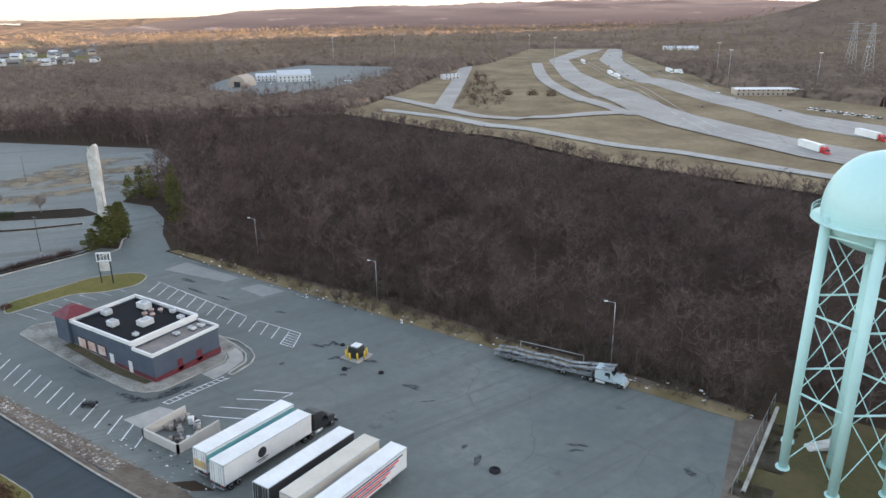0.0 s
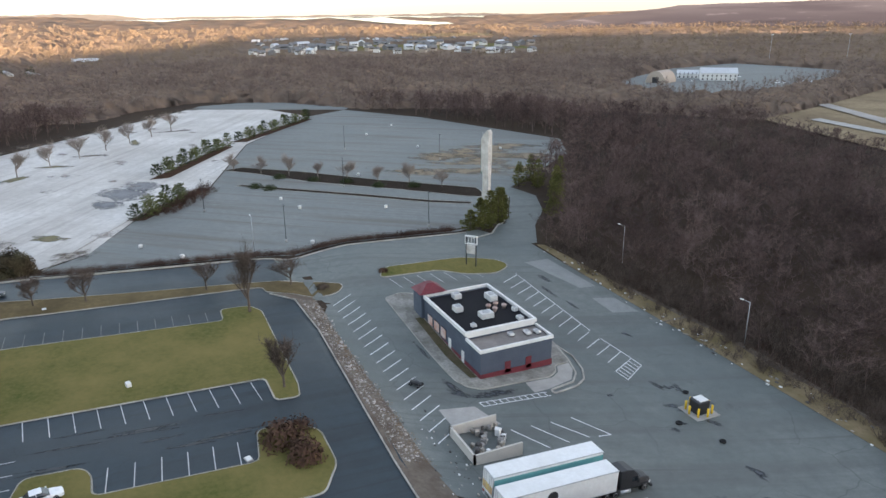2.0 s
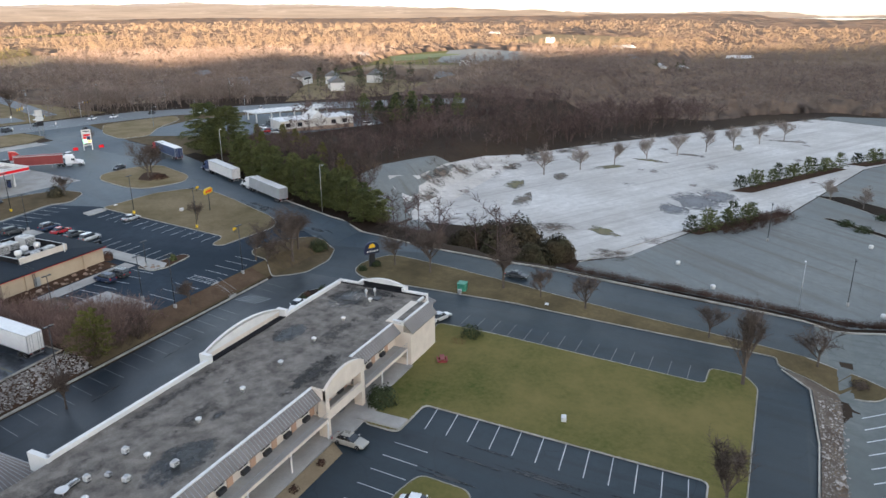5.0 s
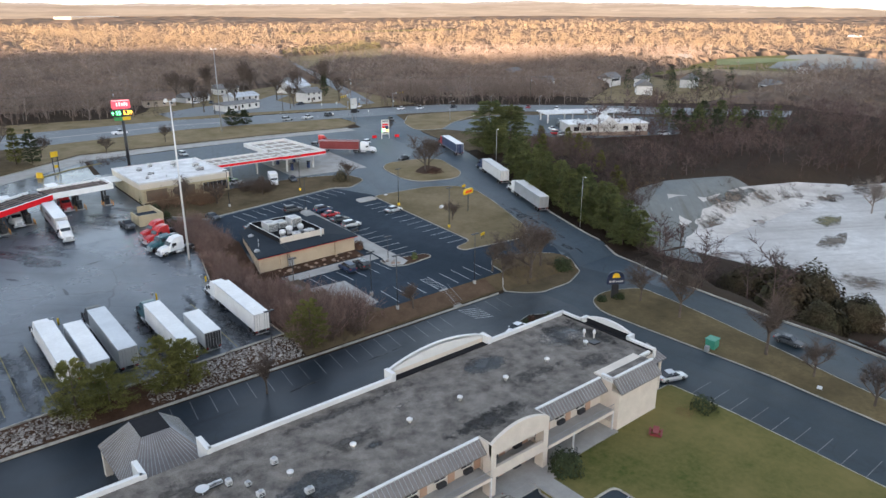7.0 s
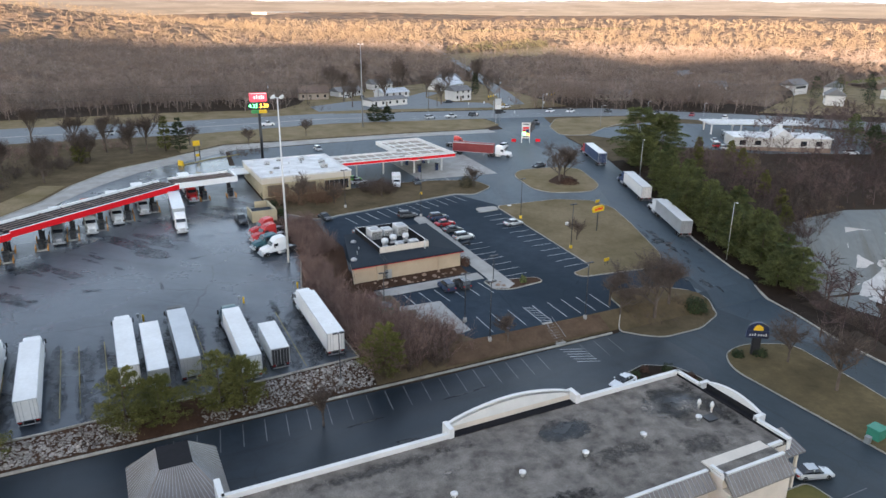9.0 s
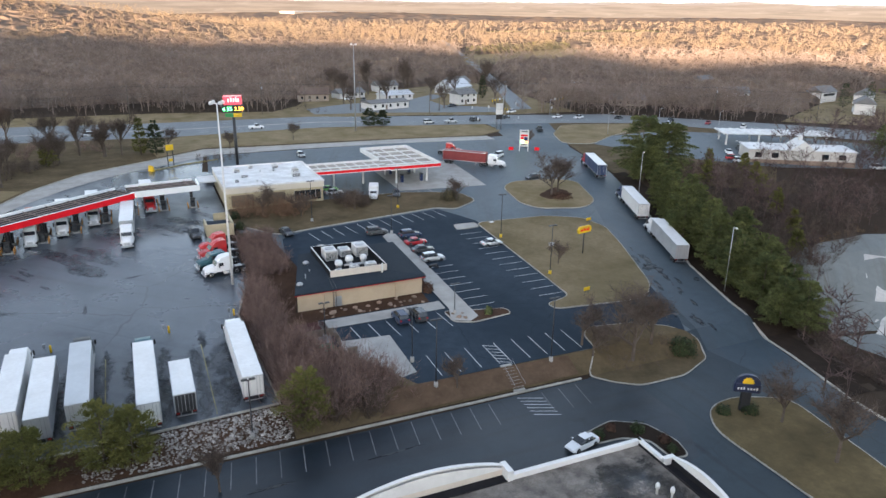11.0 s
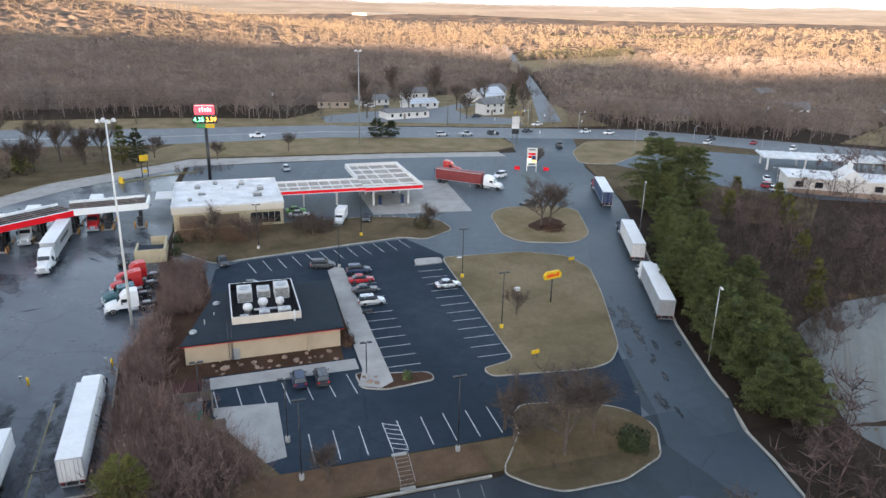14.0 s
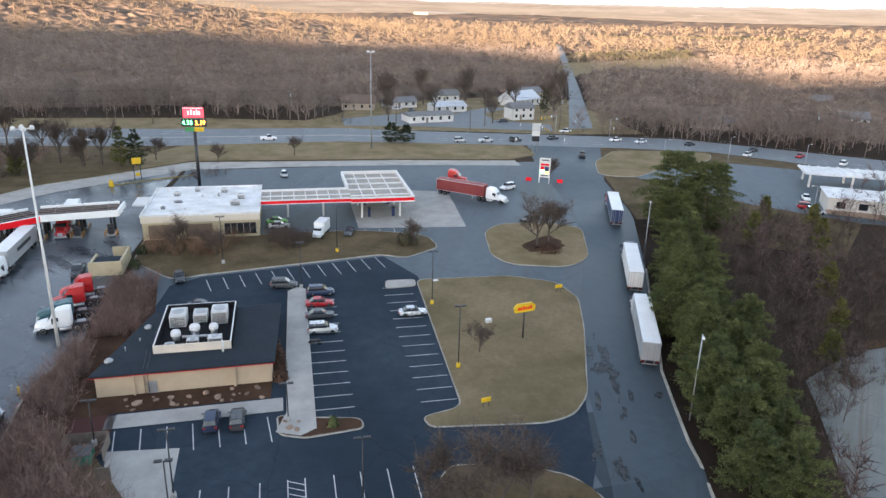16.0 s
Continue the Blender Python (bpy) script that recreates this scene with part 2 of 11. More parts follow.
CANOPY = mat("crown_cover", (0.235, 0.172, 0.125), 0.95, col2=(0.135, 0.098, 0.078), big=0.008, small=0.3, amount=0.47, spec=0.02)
# paler copy of the grey bark: sky glow on southern trees put into colour
ROAD_BARK = mat("skylit_bark", (0.15, 0.108, 0.09), 0.95, col2=(0.31, 0.25, 0.215), big=0.03, small=0.17, amount=0.45, spec=0.05, island=0.3)
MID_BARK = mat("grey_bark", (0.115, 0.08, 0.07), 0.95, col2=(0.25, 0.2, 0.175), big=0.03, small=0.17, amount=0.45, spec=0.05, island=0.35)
FREEWAY_PAVE = asphalt("freeway_concrete", (0.36, 0.33, 0.3), (0.5, 0.46, 0.42), 0.02, 0.85, 0.3)
MEADOW = mat("tan_meadow", (0.32, 0.25, 0.155), 0.95, col2=(0.13, 0.092, 0.06), big=0.03, small=0.4, amount=0.4, spec=0.05)
APRON = mat("worn_apron", (0.36, 0.345, 0.31), 0.9, col2=(0.12, 0.112, 0.095), big=0.25, small=2, amount=0.45)
PALE_TRUNK = mat("pale_trunk", (0.3, 0.25, 0.215), 0.95, col2=(0.2, 0.165, 0.14), amount=0.4, spec=0.05)
PALE_TWIG = mat("pale_twigs", (0.33, 0.275, 0.24), 0.95, col2=(0.22, 0.18, 0.155), amount=0.4, spec=0.05, island=0.3)
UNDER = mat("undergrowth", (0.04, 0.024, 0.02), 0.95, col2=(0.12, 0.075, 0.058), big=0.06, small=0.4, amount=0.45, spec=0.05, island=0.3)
TRUNK = mat("trunk_bark", (0.16, 0.128, 0.105), 0.95, col2=(0.085, 0.066, 0.055), big=1, small=6, amount=0.4, bump=0.02, spec=0.05)
TWIG = mat("twigs", (0.155, 0.12, 0.1), 0.95, col2=(0.055, 0.04, 0.033), big=0.4, small=3, amount=0.4, spec=0.05, island=0.35)
NEEDLE = mat("pine_needles", (0.045, 0.068, 0.03), 0.85, col2=(0.16, 0.165, 0.062), big=0.25, small=1.2, amount=0.45, spec=0.1, island=0.45)
DARK_NEEDLE = mat("juniper_needles", (0.028, 0.042, 0.02), 0.85, col2=(0.06, 0.07, 0.03), big=0.3, small=1.5, amount=0.4, spec=0.15, island=0.45)
OLIVE_NEEDLE = mat("cedar_needles", (0.19, 0.172, 0.052), 0.85, col2=(0.08, 0.088, 0.028), big=0.25, small=1.2, amount=0.45, spec=0.1, island=0.4)
ROSE_TWIG = mat("rose_brown_twigs", (0.29, 0.2, 0.17), 0.95, col2=(0.125, 0.08, 0.068), big=0.4, small=3, amount=0.4, spec=0.05, island=0.35)
RUST_TWIG = mat("rust_twigs", (0.25, 0.165, 0.11), 0.95, col2=(0.16, 0.1, 0.07), amount=0.4, spec=0.05, island=0.35)
RED_TWIG = mat("russet_shrub", (0.125, 0.072, 0.05), 0.95, col2=(0.066, 0.04, 0.03), big=0.4, small=3, amount=0.4, spec=0.05, island=0.35)
STUCCO = mat("cream_stucco", (0.70, 0.62, 0.53), 0.9, col2=(0.55, 0.48, 0.41), big=0.5, small=5, amount=0.3)
WHITE_TRIM = mat("white_trim", (0.74, 0.73, 0.71), 0.6, col2=(0.58, 0.57, 0.55), big=0.4, small=4, amount=0.3)
GRAVEL_ROOF = mat("gravel_roof", (0.29, 0.258, 0.225), 0.95, col2=(0.09, 0.079, 0.07), big=0.5, small=8.0, amount=0.49, bump=0.05, spec=0.1)
BLACK_ROOF = mat("black_membrane", (0.013, 0.013, 0.015), 0.9, col2=(0.026, 0.025, 0.028), big=0.3, small=2, amount=0.4, spec=0.1)
DARK_ROOF = mat("asphalt_roof", (0.017, 0.024, 0.032), 0.9, col2=(0.034, 0.042, 0.052), big=0.25, small=2, amount=0.42, spec=0.12)
WHITE_ROOF = mat("white_membrane", (0.80, 0.80, 0.80), 0.6, col2=(0.5, 0.49, 0.48), big=0.3, small=1.6, amount=0.42)
SEAM_METAL = mat("weathered_standing_seam", (0.255, 0.23, 0.212), 0.65, metal=0.2, col2=(0.178, 0.157, 0.145), big=0.4, small=3, amount=0.4)
BLUE_SIDING = mat("slate_blue_siding", (0.0788, 0.0975, 0.131), 0.7, col2=(0.06, 0.075, 0.101), big=0.3, small=3, amount=0.35)
RED_TILE = mat("dark_red_tile", (0.17, 0.025, 0.035), 0.6, col2=(0.10, 0.018, 0.025), big=0.5, small=4, amount=0.4)
BEIGE_WALL = mat("beige_block_wall", (0.51, 0.408, 0.289), 0.85, col2=(0.408, 0.315, 0.221), big=0.4, small=4, amount=0.3)
BUFF_WALL = mat("buff_block_wall", (0.493, 0.425, 0.281), 0.85, col2=(0.374, 0.315, 0.212), big=0.4, small=4, amount=0.35)
WHITE_PAINT = mat("white_vehicle_paint", (0.80, 0.80, 0.80), 0.35, col2=(0.66, 0.66, 0.66), big=0.3, small=2, amount=0.25)
TRAILER_WHITE = mat("trailer_white", (0.78, 0.78, 0.77), 0.45, col2=(0.60, 0.59, 0.57), big=0.25, small=2, amount=0.3)
ALU = mat("aluminium", (0.60, 0.61, 0.62), 0.38, metal=0.7, col2=(0.45, 0.45, 0.46), big=0.5, small=4, amount=0.3)
STEEL = mat("galvanised_steel", (0.45, 0.46, 0.47), 0.5, metal=0.6, col2=(0.32, 0.32, 0.33), big=0.6, small=5, amount=0.35)
RUBBER = mat("rubber", (0.016, 0.016, 0.017), 0.9, col2=(0.03, 0.03, 0.03), big=1, small=6, amount=0.3, spec=0.15)
BLACK = mat("black_paint", (0.022, 0.022, 0.025), 0.4, col2=(0.035, 0.035, 0.037), big=1, small=6, amount=0.3)
DARK_GLASS = mat("dark_glass", (0.018, 0.022, 0.027), 0.08, spec=0.8, col2=(0.03, 0.033, 0.037), big=1, small=5, amount=0.2)
RED = mat("signal_red", (0.86, 0.014, 0.024), 0.5, col2=(0.74, 0.012, 0.02), big=0.4, small=3, amount=0.2, spec=0.12)
CAB_RED = mat("cab_red", (0.50, 0.02, 0.022), 0.3, col2=(0.36, 0.02, 0.022), big=0.5, small=3, amount=0.25)
MAROON = mat("maroon_container", (0.26, 0.045, 0.045), 0.6, col2=(0.19, 0.035, 0.035), big=0.4, small=3, amount=0.3)
YELLOW = mat("sign_yellow", (0.80, 0.50, 0.02), 0.5, col2=(0.65, 0.40, 0.02), big=0.6, small=4, amount=0.25)
TEAL = mat("teal_cab", (0.03, 0.11, 0.13), 0.35, col2=(0.02, 0.07, 0.09), big=0.6, small=4, amount=0.3)
NAVY = mat("navy_paint", (0.03, 0.05, 0.13), 0.35, col2=(0.02, 0.035, 0.09), big=0.6, small=4, amount=0.3)
GREEN_BOX = mat("green_box_paint", (0.05, 0.28, 0.19), 0.55, col2=(0.03, 0.19, 0.13), big=0.6, small=4, amount=0.3)
TOWER_PAINT = mat("mint_tower_paint", (0.50, 0.74, 0.72), 0.4, col2=(0.42, 0.64, 0.62), big=0.15, small=1.5, amount=0.3)
WOOD = mat("weathered_wood", (0.24, 0.20, 0.16), 0.85, col2=(0.15, 0.12, 0.10), big=0.8, small=6, amount=0.4)
POLE_WOOD = mat("pole_wood", (0.17, 0.14, 0.115), 0.9, col2=(0.1, 0.085, 0.07), big=0.6, small=5, amount=0.4)
DOOR_TAN = mat("salmon_door_paint", (0.50, 0.31, 0.21), 0.6, col2=(0.42, 0.25, 0.17), big=0.6, small=4, amount=0.3)
DIRTY_WHITE = mat("dirty_white_sheet", (0.72, 0.70, 0.66), 0.7, col2=(0.35, 0.31, 0.27), big=0.5, small=2.5, amount=0.42)
SHINGLE = mat("grey_shingle", (0.15, 0.15, 0.155), 0.9, col2=(0.22, 0.215, 0.21), big=0.4, small=4, amount=0.4)

# ---- terrain height ----
R2 = math.sqrt(0.5)


def sstep(a, b, v):
    t = np.clip((v - a) / (b - a), 0, 1)
    return t * t * (3 - 2 * t)


def near_height(x, y):
    """Stepped site: motel terrace, higher truck stop to the south, lower restaurant lot to the north, sunken old lot to the west."""
    h = np.interp(y, [-300, -190, -130, -82, -64, -60, -10, 30, 41, 46, 58, 90, 200], [8.5, 6.8, 4.8, 2.4, 1.4, -0.5, -0.6, -2.7, -3.5, -5.3, -6.2, -7.7, -8.5])
    h = h + sstep(40, 62, y) * np.clip((-x - 105) * 0.075, 0, 3.4)
    e = np.interp(y, [-100, -62, -42, -20, 0], [-189, -180.5, -175, -168.5, -167])
    w = sstep(0, 7, e - x) * sstep(-82, -58, y)
    return h * (1 - w) + w * -6.3


def height(x, y):
    x, y = np.asarray(x, float), np.asarray(y, float)
    r = np.hypot(x + 60, y)
    yaw = np.degrees(np.arctan2(-(x + 60), y))
    bay = sstep(53, 60, yaw) * sstep(98, 84, yaw)                 # a bay lies out there
    rise = (np.clip(r - 900, 0, None) / 4000) ** 1.6 * 12 * (1 - bay) - sstep(1500, 2400, r) * bay * 6
    roll = sstep(500, 1600, r) * (np.sin(x / 310 + 1.3) * np.cos(y / 270) * 7 + np.sin((x + y) / 733) * 7) * (1 - bay)
    s, u = (x + y) * R2, (x - y) * R2
    # unseen ridge outside the view, added to shade the near ground
    ridge = 243 * np.exp(-((s - 1500) / 380) ** 2) * sstep(-1420, -1230, u)
    hill = 48 * np.exp(-((x - 120) / 330) ** 2 - ((y + 1050) / 260) ** 2)  # wooded rise south of the highway
    return near_height(x, y) + rise + roll + ridge + hill


def hz(x, y):
    return float(height(x, y))


def inside(poly, x, y):
    x, y = np.asarray(x), np.asarray(y)
    res = np.zeros(x.shape, bool)
    for (ax, ay), (bx, by) in zip(poly, poly[1:] + poly[:1]):
        if ay != by:
            res ^= ((ay > y) != (by > y)) & (x < (bx - ax) * (y - ay) / (by - ay) + ax)
    return res


# ---- mesh helpers ----
def from_bm(name, bm, material):
    me = bpy.data.meshes.new(name)
    bm.to_mesh(me)
    bm.free()
    for m in material if isinstance(material, (list, tuple)) else [material]:
        me.materials.append(m)
    return new(name, me)


def part(name, bm, material, parent, label=""):
    ob = from_bm(name, bm, material)
    ob.parent = parent
    return tagged(ob, label)


def thing(name, label, category, x, y, rz=0.0, z=None, group="", tilt=0.0, kind=""):
    """An empty at the base of a thing, standing on the ground; tilt: length over which it follows the slope."""
    ob = new(name)
    ob.empty_display_size = 0.5
    z = hz(x, y) + 0.1 if z is None else z
    m = Matrix.Translation((x, y, z)) @ Matrix.Rotation(radians(rz), 4, "Z")
    if tilt:
        a = radians(rz)
        dx, dy = math.cos(a) * tilt / 2, math.sin(a) * tilt / 2
        za, zb = hz(x + dx, y + dy), hz(x - dx, y - dy)
        m = Matrix.Translation((x, y, (za + zb) / 2 + 0.1)) @ Matrix.Rotation(a, 4, "Z") @ Matrix.Rotation(-math.atan2(za - zb, tilt), 4, "Y")
    ob.matrix_basis = m
    return tagged(ob, label, category, group, kind)


def put(src, x, y, rz=0.0, tilt=0.0):
    """A copy of a thing elsewhere on the ground."""
    a = radians(rz)
    z, turn = hz(x, y) + 0.1, Matrix.Rotation(a, 4, "Z")
    if tilt:
        dx, dy = math.cos(a) * tilt / 2, math.sin(a) * tilt / 2
        za, zb = hz(x + dx, y + dy), hz(x - dx, y - dy)
        z, turn = (za + zb) / 2 + 0.1, turn @ Matrix.Rotation(-math.atan2(za - zb, tilt), 4, "Y")
    return copy_thing(src, Matrix.Translation((x, y, z)) @ turn)


def box(bm, x0, x1, y0, y1, z0, z1, bevel=0.0, mi=0):
    vs = [bm.verts.new((x, y, z)) for z in (z0, z1) for x, y in ((x0, y0), (x1, y0), (x1, y1), (x0, y1))]
    fs = [bm.faces.new([vs[i] for i in q]) for q in ((3, 2, 1, 0), (4, 5, 6, 7), (0, 1, 5, 4), (1, 2, 6, 5), (2, 3, 7, 6), (3, 0, 4, 7))]
    for f in fs:
        f.material_index = mi
    if bevel:
        es = list({e for f in fs for e in f.edges})
        bmesh.ops.bevel(bm, geom=es, offset=bevel, segments=1, affect="EDGES")
    return vs


def cyl(bm, a, b, r0, r1=None, n=10, caps=True, mi=0):
    a, b = Vector(a), Vector(b)
    r1 = r0 if r1 is None else r1
    d = (b - a).normalized()
    u = d.orthogonal().normalized()
    v = d.cross(u)
    rings = []
    for c, r in ((a, r0), (b, r1)):
        rings.append([bm.verts.new(c + (u * math.cos(k * math.tau / n) + v * math.sin(k * math.tau / n)) * max(r, 1e-3)) for k in range(n)])
    for k in range(n):
        f = bm.faces.new((rings[0][k], rings[0][(k + 1) % n], rings[1][(k + 1) % n], rings[1][k]))
        f.smooth, f.material_index = n > 6, mi
    if caps:
        bm.faces.new(rings[0][::-1]).material_index = mi
        bm.faces.new(rings[1]).material_index = mi
    return rings


def prism(bm, prof, a0, a1, axis="y", mi=0):
    """A profile of (p, z) points swept along x or y."""
    pt = (lambda p, z, s: (p, s, z)) if axis == "y" else (lambda p, z, s: (s, p, z))
    A, B = [bm.verts.new(pt(p, z, a0)) for p, z in prof], [bm.verts.new(pt(p, z, a1)) for p, z in prof]
    n = len(prof)
    fs = [bm.faces.new((A[i], A[(i + 1) % n], B[(i + 1) % n], B[i])) for i in range(n)]
    fs += [bm.faces.new(A[::-1]), bm.faces.new(B)]
    for f in fs:
        f.material_index = mi
    bmesh.ops.recalc_face_normals(bm, faces=fs)
    return fs


def boxes(name, material, parent, *specs, bevel=0.0, label=""):
    bm = bmesh.new()
    for s in specs:
        box(bm, *s, bevel=bevel)
    return part(name, bm, material, parent, label)


def lathe(bm, prof, cx=0.0, cy=0.0, n=20, mi=0):
    rings = [[bm.verts.new((cx + r * math.cos(k * math.tau / n), cy + r * math.sin(k * math.tau / n), z)) for k in range(n)] for r, z in prof]
    for a, b in zip(rings, rings[1:]):
        for k in range(n):
            f = bm.faces.new((a[k], a[(k + 1) % n], b[(k + 1) % n], b[k]))
            f.smooth, f.material_index = True, mi
    bm.faces.new(rings[0][::-1]).material_index = mi
    bm.faces.new(rings[-1]).material_index = mi


def rounded(poly, rad=2.0, n=5):
    """Round the corners of a polygon."""
    out = []
    for k, p in enumerate(poly):
        p, a, b = Vector(p), Vector(poly[k - 1]), Vector(poly[(k + 1) % len(poly)])
        da, db = a - p, b - p
        r = min(rad, da.length * 0.45, db.length * 0.45)
        s, e = p + da.normalized() * r, p + db.normalized() * r
        for i in range(n + 1):
            t = i / n
            q = s * (1 - t) ** 2 + p * 2 * t * (1 - t) + e * t ** 2
            out.append((q.x, q.y))
    return out


def drape(bm, lift):
    co = np.array([v.co[:] for v in bm.verts])
    zs = height(co[:, 0], co[:, 1]) + lift
    for v, z in zip(bm.verts, zs):
        v.co.z = z


def sheet(name, poly, material, lift=0.08, step=4.0, label="", category="", skirt=0.0, parent=None):
    """A polygon laid over the terrain."""
    bm = bmesh.new()
    bm.faces.new([bm.verts.new((x, y, 0)) for x, y in poly])
    bm.normal_update()
    bmesh.ops.triangulate(bm, faces=bm.faces[:])
    xs, ys = [p[0] for p in poly], [p[1] for p in poly]
    for axis, lo, hi in ((0, min(xs), max(xs)), (1, min(ys), max(ys))):
        k = math.floor(lo / step) + 1
        while k * step < hi:
            co, no = [0, 0, 0], [0, 0, 0]
            co[axis], no[axis] = k * step, 1
            bmesh.ops.bisect_plane(bm, geom=bm.verts[:] + bm.edges[:] + bm.faces[:], dist=1e-4, plane_co=co, plane_no=no)
            k += 1
    bmesh.ops.recalc_face_normals(bm, faces=bm.faces[:])
    if bm.faces and bm.faces[0].normal.z < 0:
        bmesh.ops.reverse_faces(bm, faces=bm.faces[:])
    drape(bm, lift)
    if skirt:
        edges = [e for e in bm.edges if e.is_boundary]
        res = bmesh.ops.extrude_edge_only(bm, edges=edges)
        for v in res["geom"]:
            if isinstance(v, bmesh.types.BMVert):
                v.co.z -= skirt
    ob = from_bm(name, bm, material)
    if parent:
        ob.parent = parent
        return ob
    return tagged(ob, label, category, kind="structure")


def ribbon(bm, pts, width, lift, high=0.0, closed=False, step=3.0):
    """A strip along a line on the ground; high: its thickness as a kerb."""
    P = []
    seq = list(pts) + ([pts[0]] if closed else [])
    for a, b in zip(seq, seq[1:]):
        a, b = Vector(a).to_2d(), Vector(b).to_2d()
        n = max(1, int((b - a).length / step))
        P += [a.lerp(b, k / n) for k in range(n)]
    P = P if closed else P + [Vector(seq[-1]).to_2d()]
    n = len(P)
    L, Rr = [], []
    for k, p in enumerate(P):
        q0, q1 = (P[k - 1], P[(k + 1) % n]) if closed else (P[max(k - 1, 0)], P[min(k + 1, n - 1)])
        d = (q1 - q0).normalized() if (q1 - q0).length > 1e-6 else Vector((1, 0))
        nrm = Vector((-d.y, d.x)) * width / 2
        L.append(p + nrm)
        Rr.append(p - nrm)
    zl, zr = height([p.x for p in L], [p.y for p in L]), height([p.x for p in Rr], [p.y for p in Rr])
    rows = []
    for k in range(n):
        l, r = (L[k].x, L[k].y), (Rr[k].x, Rr[k].y)
        t = [bm.verts.new((*l, zl[k] + lift + high)), bm.verts.new((*r, zr[k] + lift + high))]
        if high:
            t += [bm.verts.new((*r, zr[k] - 0.1)), bm.verts.new((*l, zl[k] - 0.1))]
        rows.append(t)
    m = n if closed else n - 1
    for k in range(m):
        a, b = rows[k], rows[(k + 1) % n]
        bm.faces.new((a[1], b[1], b[0], a[0]))
        if high:
            bm.faces.new((a[2], b[2], b[1], a[1]))
            bm.faces.new((a[0], b[0], b[3], a[3]))


def kerb(name, pts, closed=True, width=0.22, high=0.14, material=None, label="grey concrete kerb along the paving"):
    bm = bmesh.new()
    ribbon(bm, pts, width, 0.1, high, closed)
    return tagged(from_bm(name, bm, material or KERB), label, "kerb", kind="structure")


def island(name, poly, material, label, rad=2.0, category="planted island"):
    """A kerbed bed: a raised sheet with a concrete rim."""
    pl = rounded(poly, rad)
    sheet(name, pl, material, 0.24, 4.0, label, category)
    kerb("kerb", pl)


def lines(name, segs, width=0.13, material=None, label="white painted parking stall lines", lift=0.115):
    bm = bmesh.new()
    for a, b in segs:
        ribbon(bm, (a, b), width, lift)
    return tagged(from_bm(name, bm, material or PAINT), label, "road marking", kind="structure")


# ---- ground ----
def axis_lines(lo, hi, step, far):
    mid = list(np.arange(lo, hi + 0.1, step))
    up, down, d = [hi], [lo], step
    while up[-1] < far:
        d *= 1.13
        up.append(min(up[-1] + d, far))
    d = step
    while down[-1] > -far:
        d *= 1.13
        down.append(max(down[-1] - d, -far))
    return np.array(down[:0:-1] + mid + up[1:])


GX, GY = axis_lines(-340, 40, 4.0, 4950), axis_lines(-300, 204, 4.0, 4950)
gx, gy = np.meshgrid(GX, GY)
co = np.stack([gx, gy, height(gx, gy)], -1).reshape(-1, 3)
nx, ny = len(GX), len(GY)
idx = np.arange(nx * ny).reshape(ny, nx)
quads = np.stack([idx[:-1, :-1], idx[:-1, 1:], idx[1:, 1:], idx[1:, :-1]], -1).reshape(-1, 4)


def mesh_of(name, verts, faces, material, smooth=False, normals=None):
    """A mesh out of arrays: verts (n, 3), faces (m, k) of one size; normals: soft shading normals of foliage."""
    me = bpy.data.meshes.new(name)
    k = faces.shape[1]
    me.vertices.add(len(verts))
    me.vertices.foreach_set("co", np.ascontiguousarray(verts, np.float32).ravel())
    me.loops.add(faces.size)
    me.loops.foreach_set("vertex_index", np.ascontiguousarray(faces, np.int32).ravel())
    me.polygons.add(len(faces))
    me.polygons.foreach_set("loop_start", np.arange(0, faces.size, k, dtype=np.int32))
    me.polygons.foreach_set("use_smooth", np.full(len(faces), smooth or normals is not None))
    me.materials.append(material)
    if normals is not None:
        me.attributes.new("custom_normal", "FLOAT_VECTOR", "POINT").data.foreach_set("vector", np.ascontiguousarray(normals, np.float32).ravel())
    me.update(calc_edges=True)
    return new(name, me)


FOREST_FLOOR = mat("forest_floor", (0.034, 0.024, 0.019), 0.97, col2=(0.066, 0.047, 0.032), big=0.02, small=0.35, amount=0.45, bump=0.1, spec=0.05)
# paler copy of the forest floor: sunlight in the distance put into colour
SUNLIT_FLOOR = mat("sunlit_woodland_floor", (0.3, 0.23, 0.165), 0.97, col2=(0.2, 0.145, 0.1), big=0.004, small=0.05, amount=0.45, spec=0.05)
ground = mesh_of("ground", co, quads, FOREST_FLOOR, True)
ground.data.materials.append(SUNLIT_FLOOR)
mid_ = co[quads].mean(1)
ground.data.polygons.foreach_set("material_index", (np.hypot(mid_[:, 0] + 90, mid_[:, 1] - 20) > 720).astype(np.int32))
tagged(ground, "brown leaf-littered winter ground rolling to the horizon", "ground", kind="structure")

# open areas in which no wood grows
SITE = [(-166, -100), (-166, 96), (-150, 104), (-132, 108), (-119, 110.5), (-102, 113.5), (-86, 113), (-60, 111), (-30, 107.6), (-8, 105), (-8, 112), (40, 112), (60, 105), (60, -265), (-205, -232), (-200, -160), (-182, -96)]
OLD_LOTS = [(-166, -14), (-166, 98), (-205, 128), (-250, 184), (-280, 200), (-372, 170), (-424, 142), (-470, 112), (-500, 60), (-470, 20), (-352, -46), (-321, -64), (-282, -77), (-253, -84), (-215, -90), (-194, -64), (-180, -40)]
HIGHWAY_BAND = [(120, -180), (120, -300), (-90, -293), (-170, -275), (-232, -256), (-330, -200), (-420, -140), (-410, -120), (-320, -170), (-262, -150), (-240, -120), (-230, -150), (-205, -160), (-190, -180), (-60, -180)]
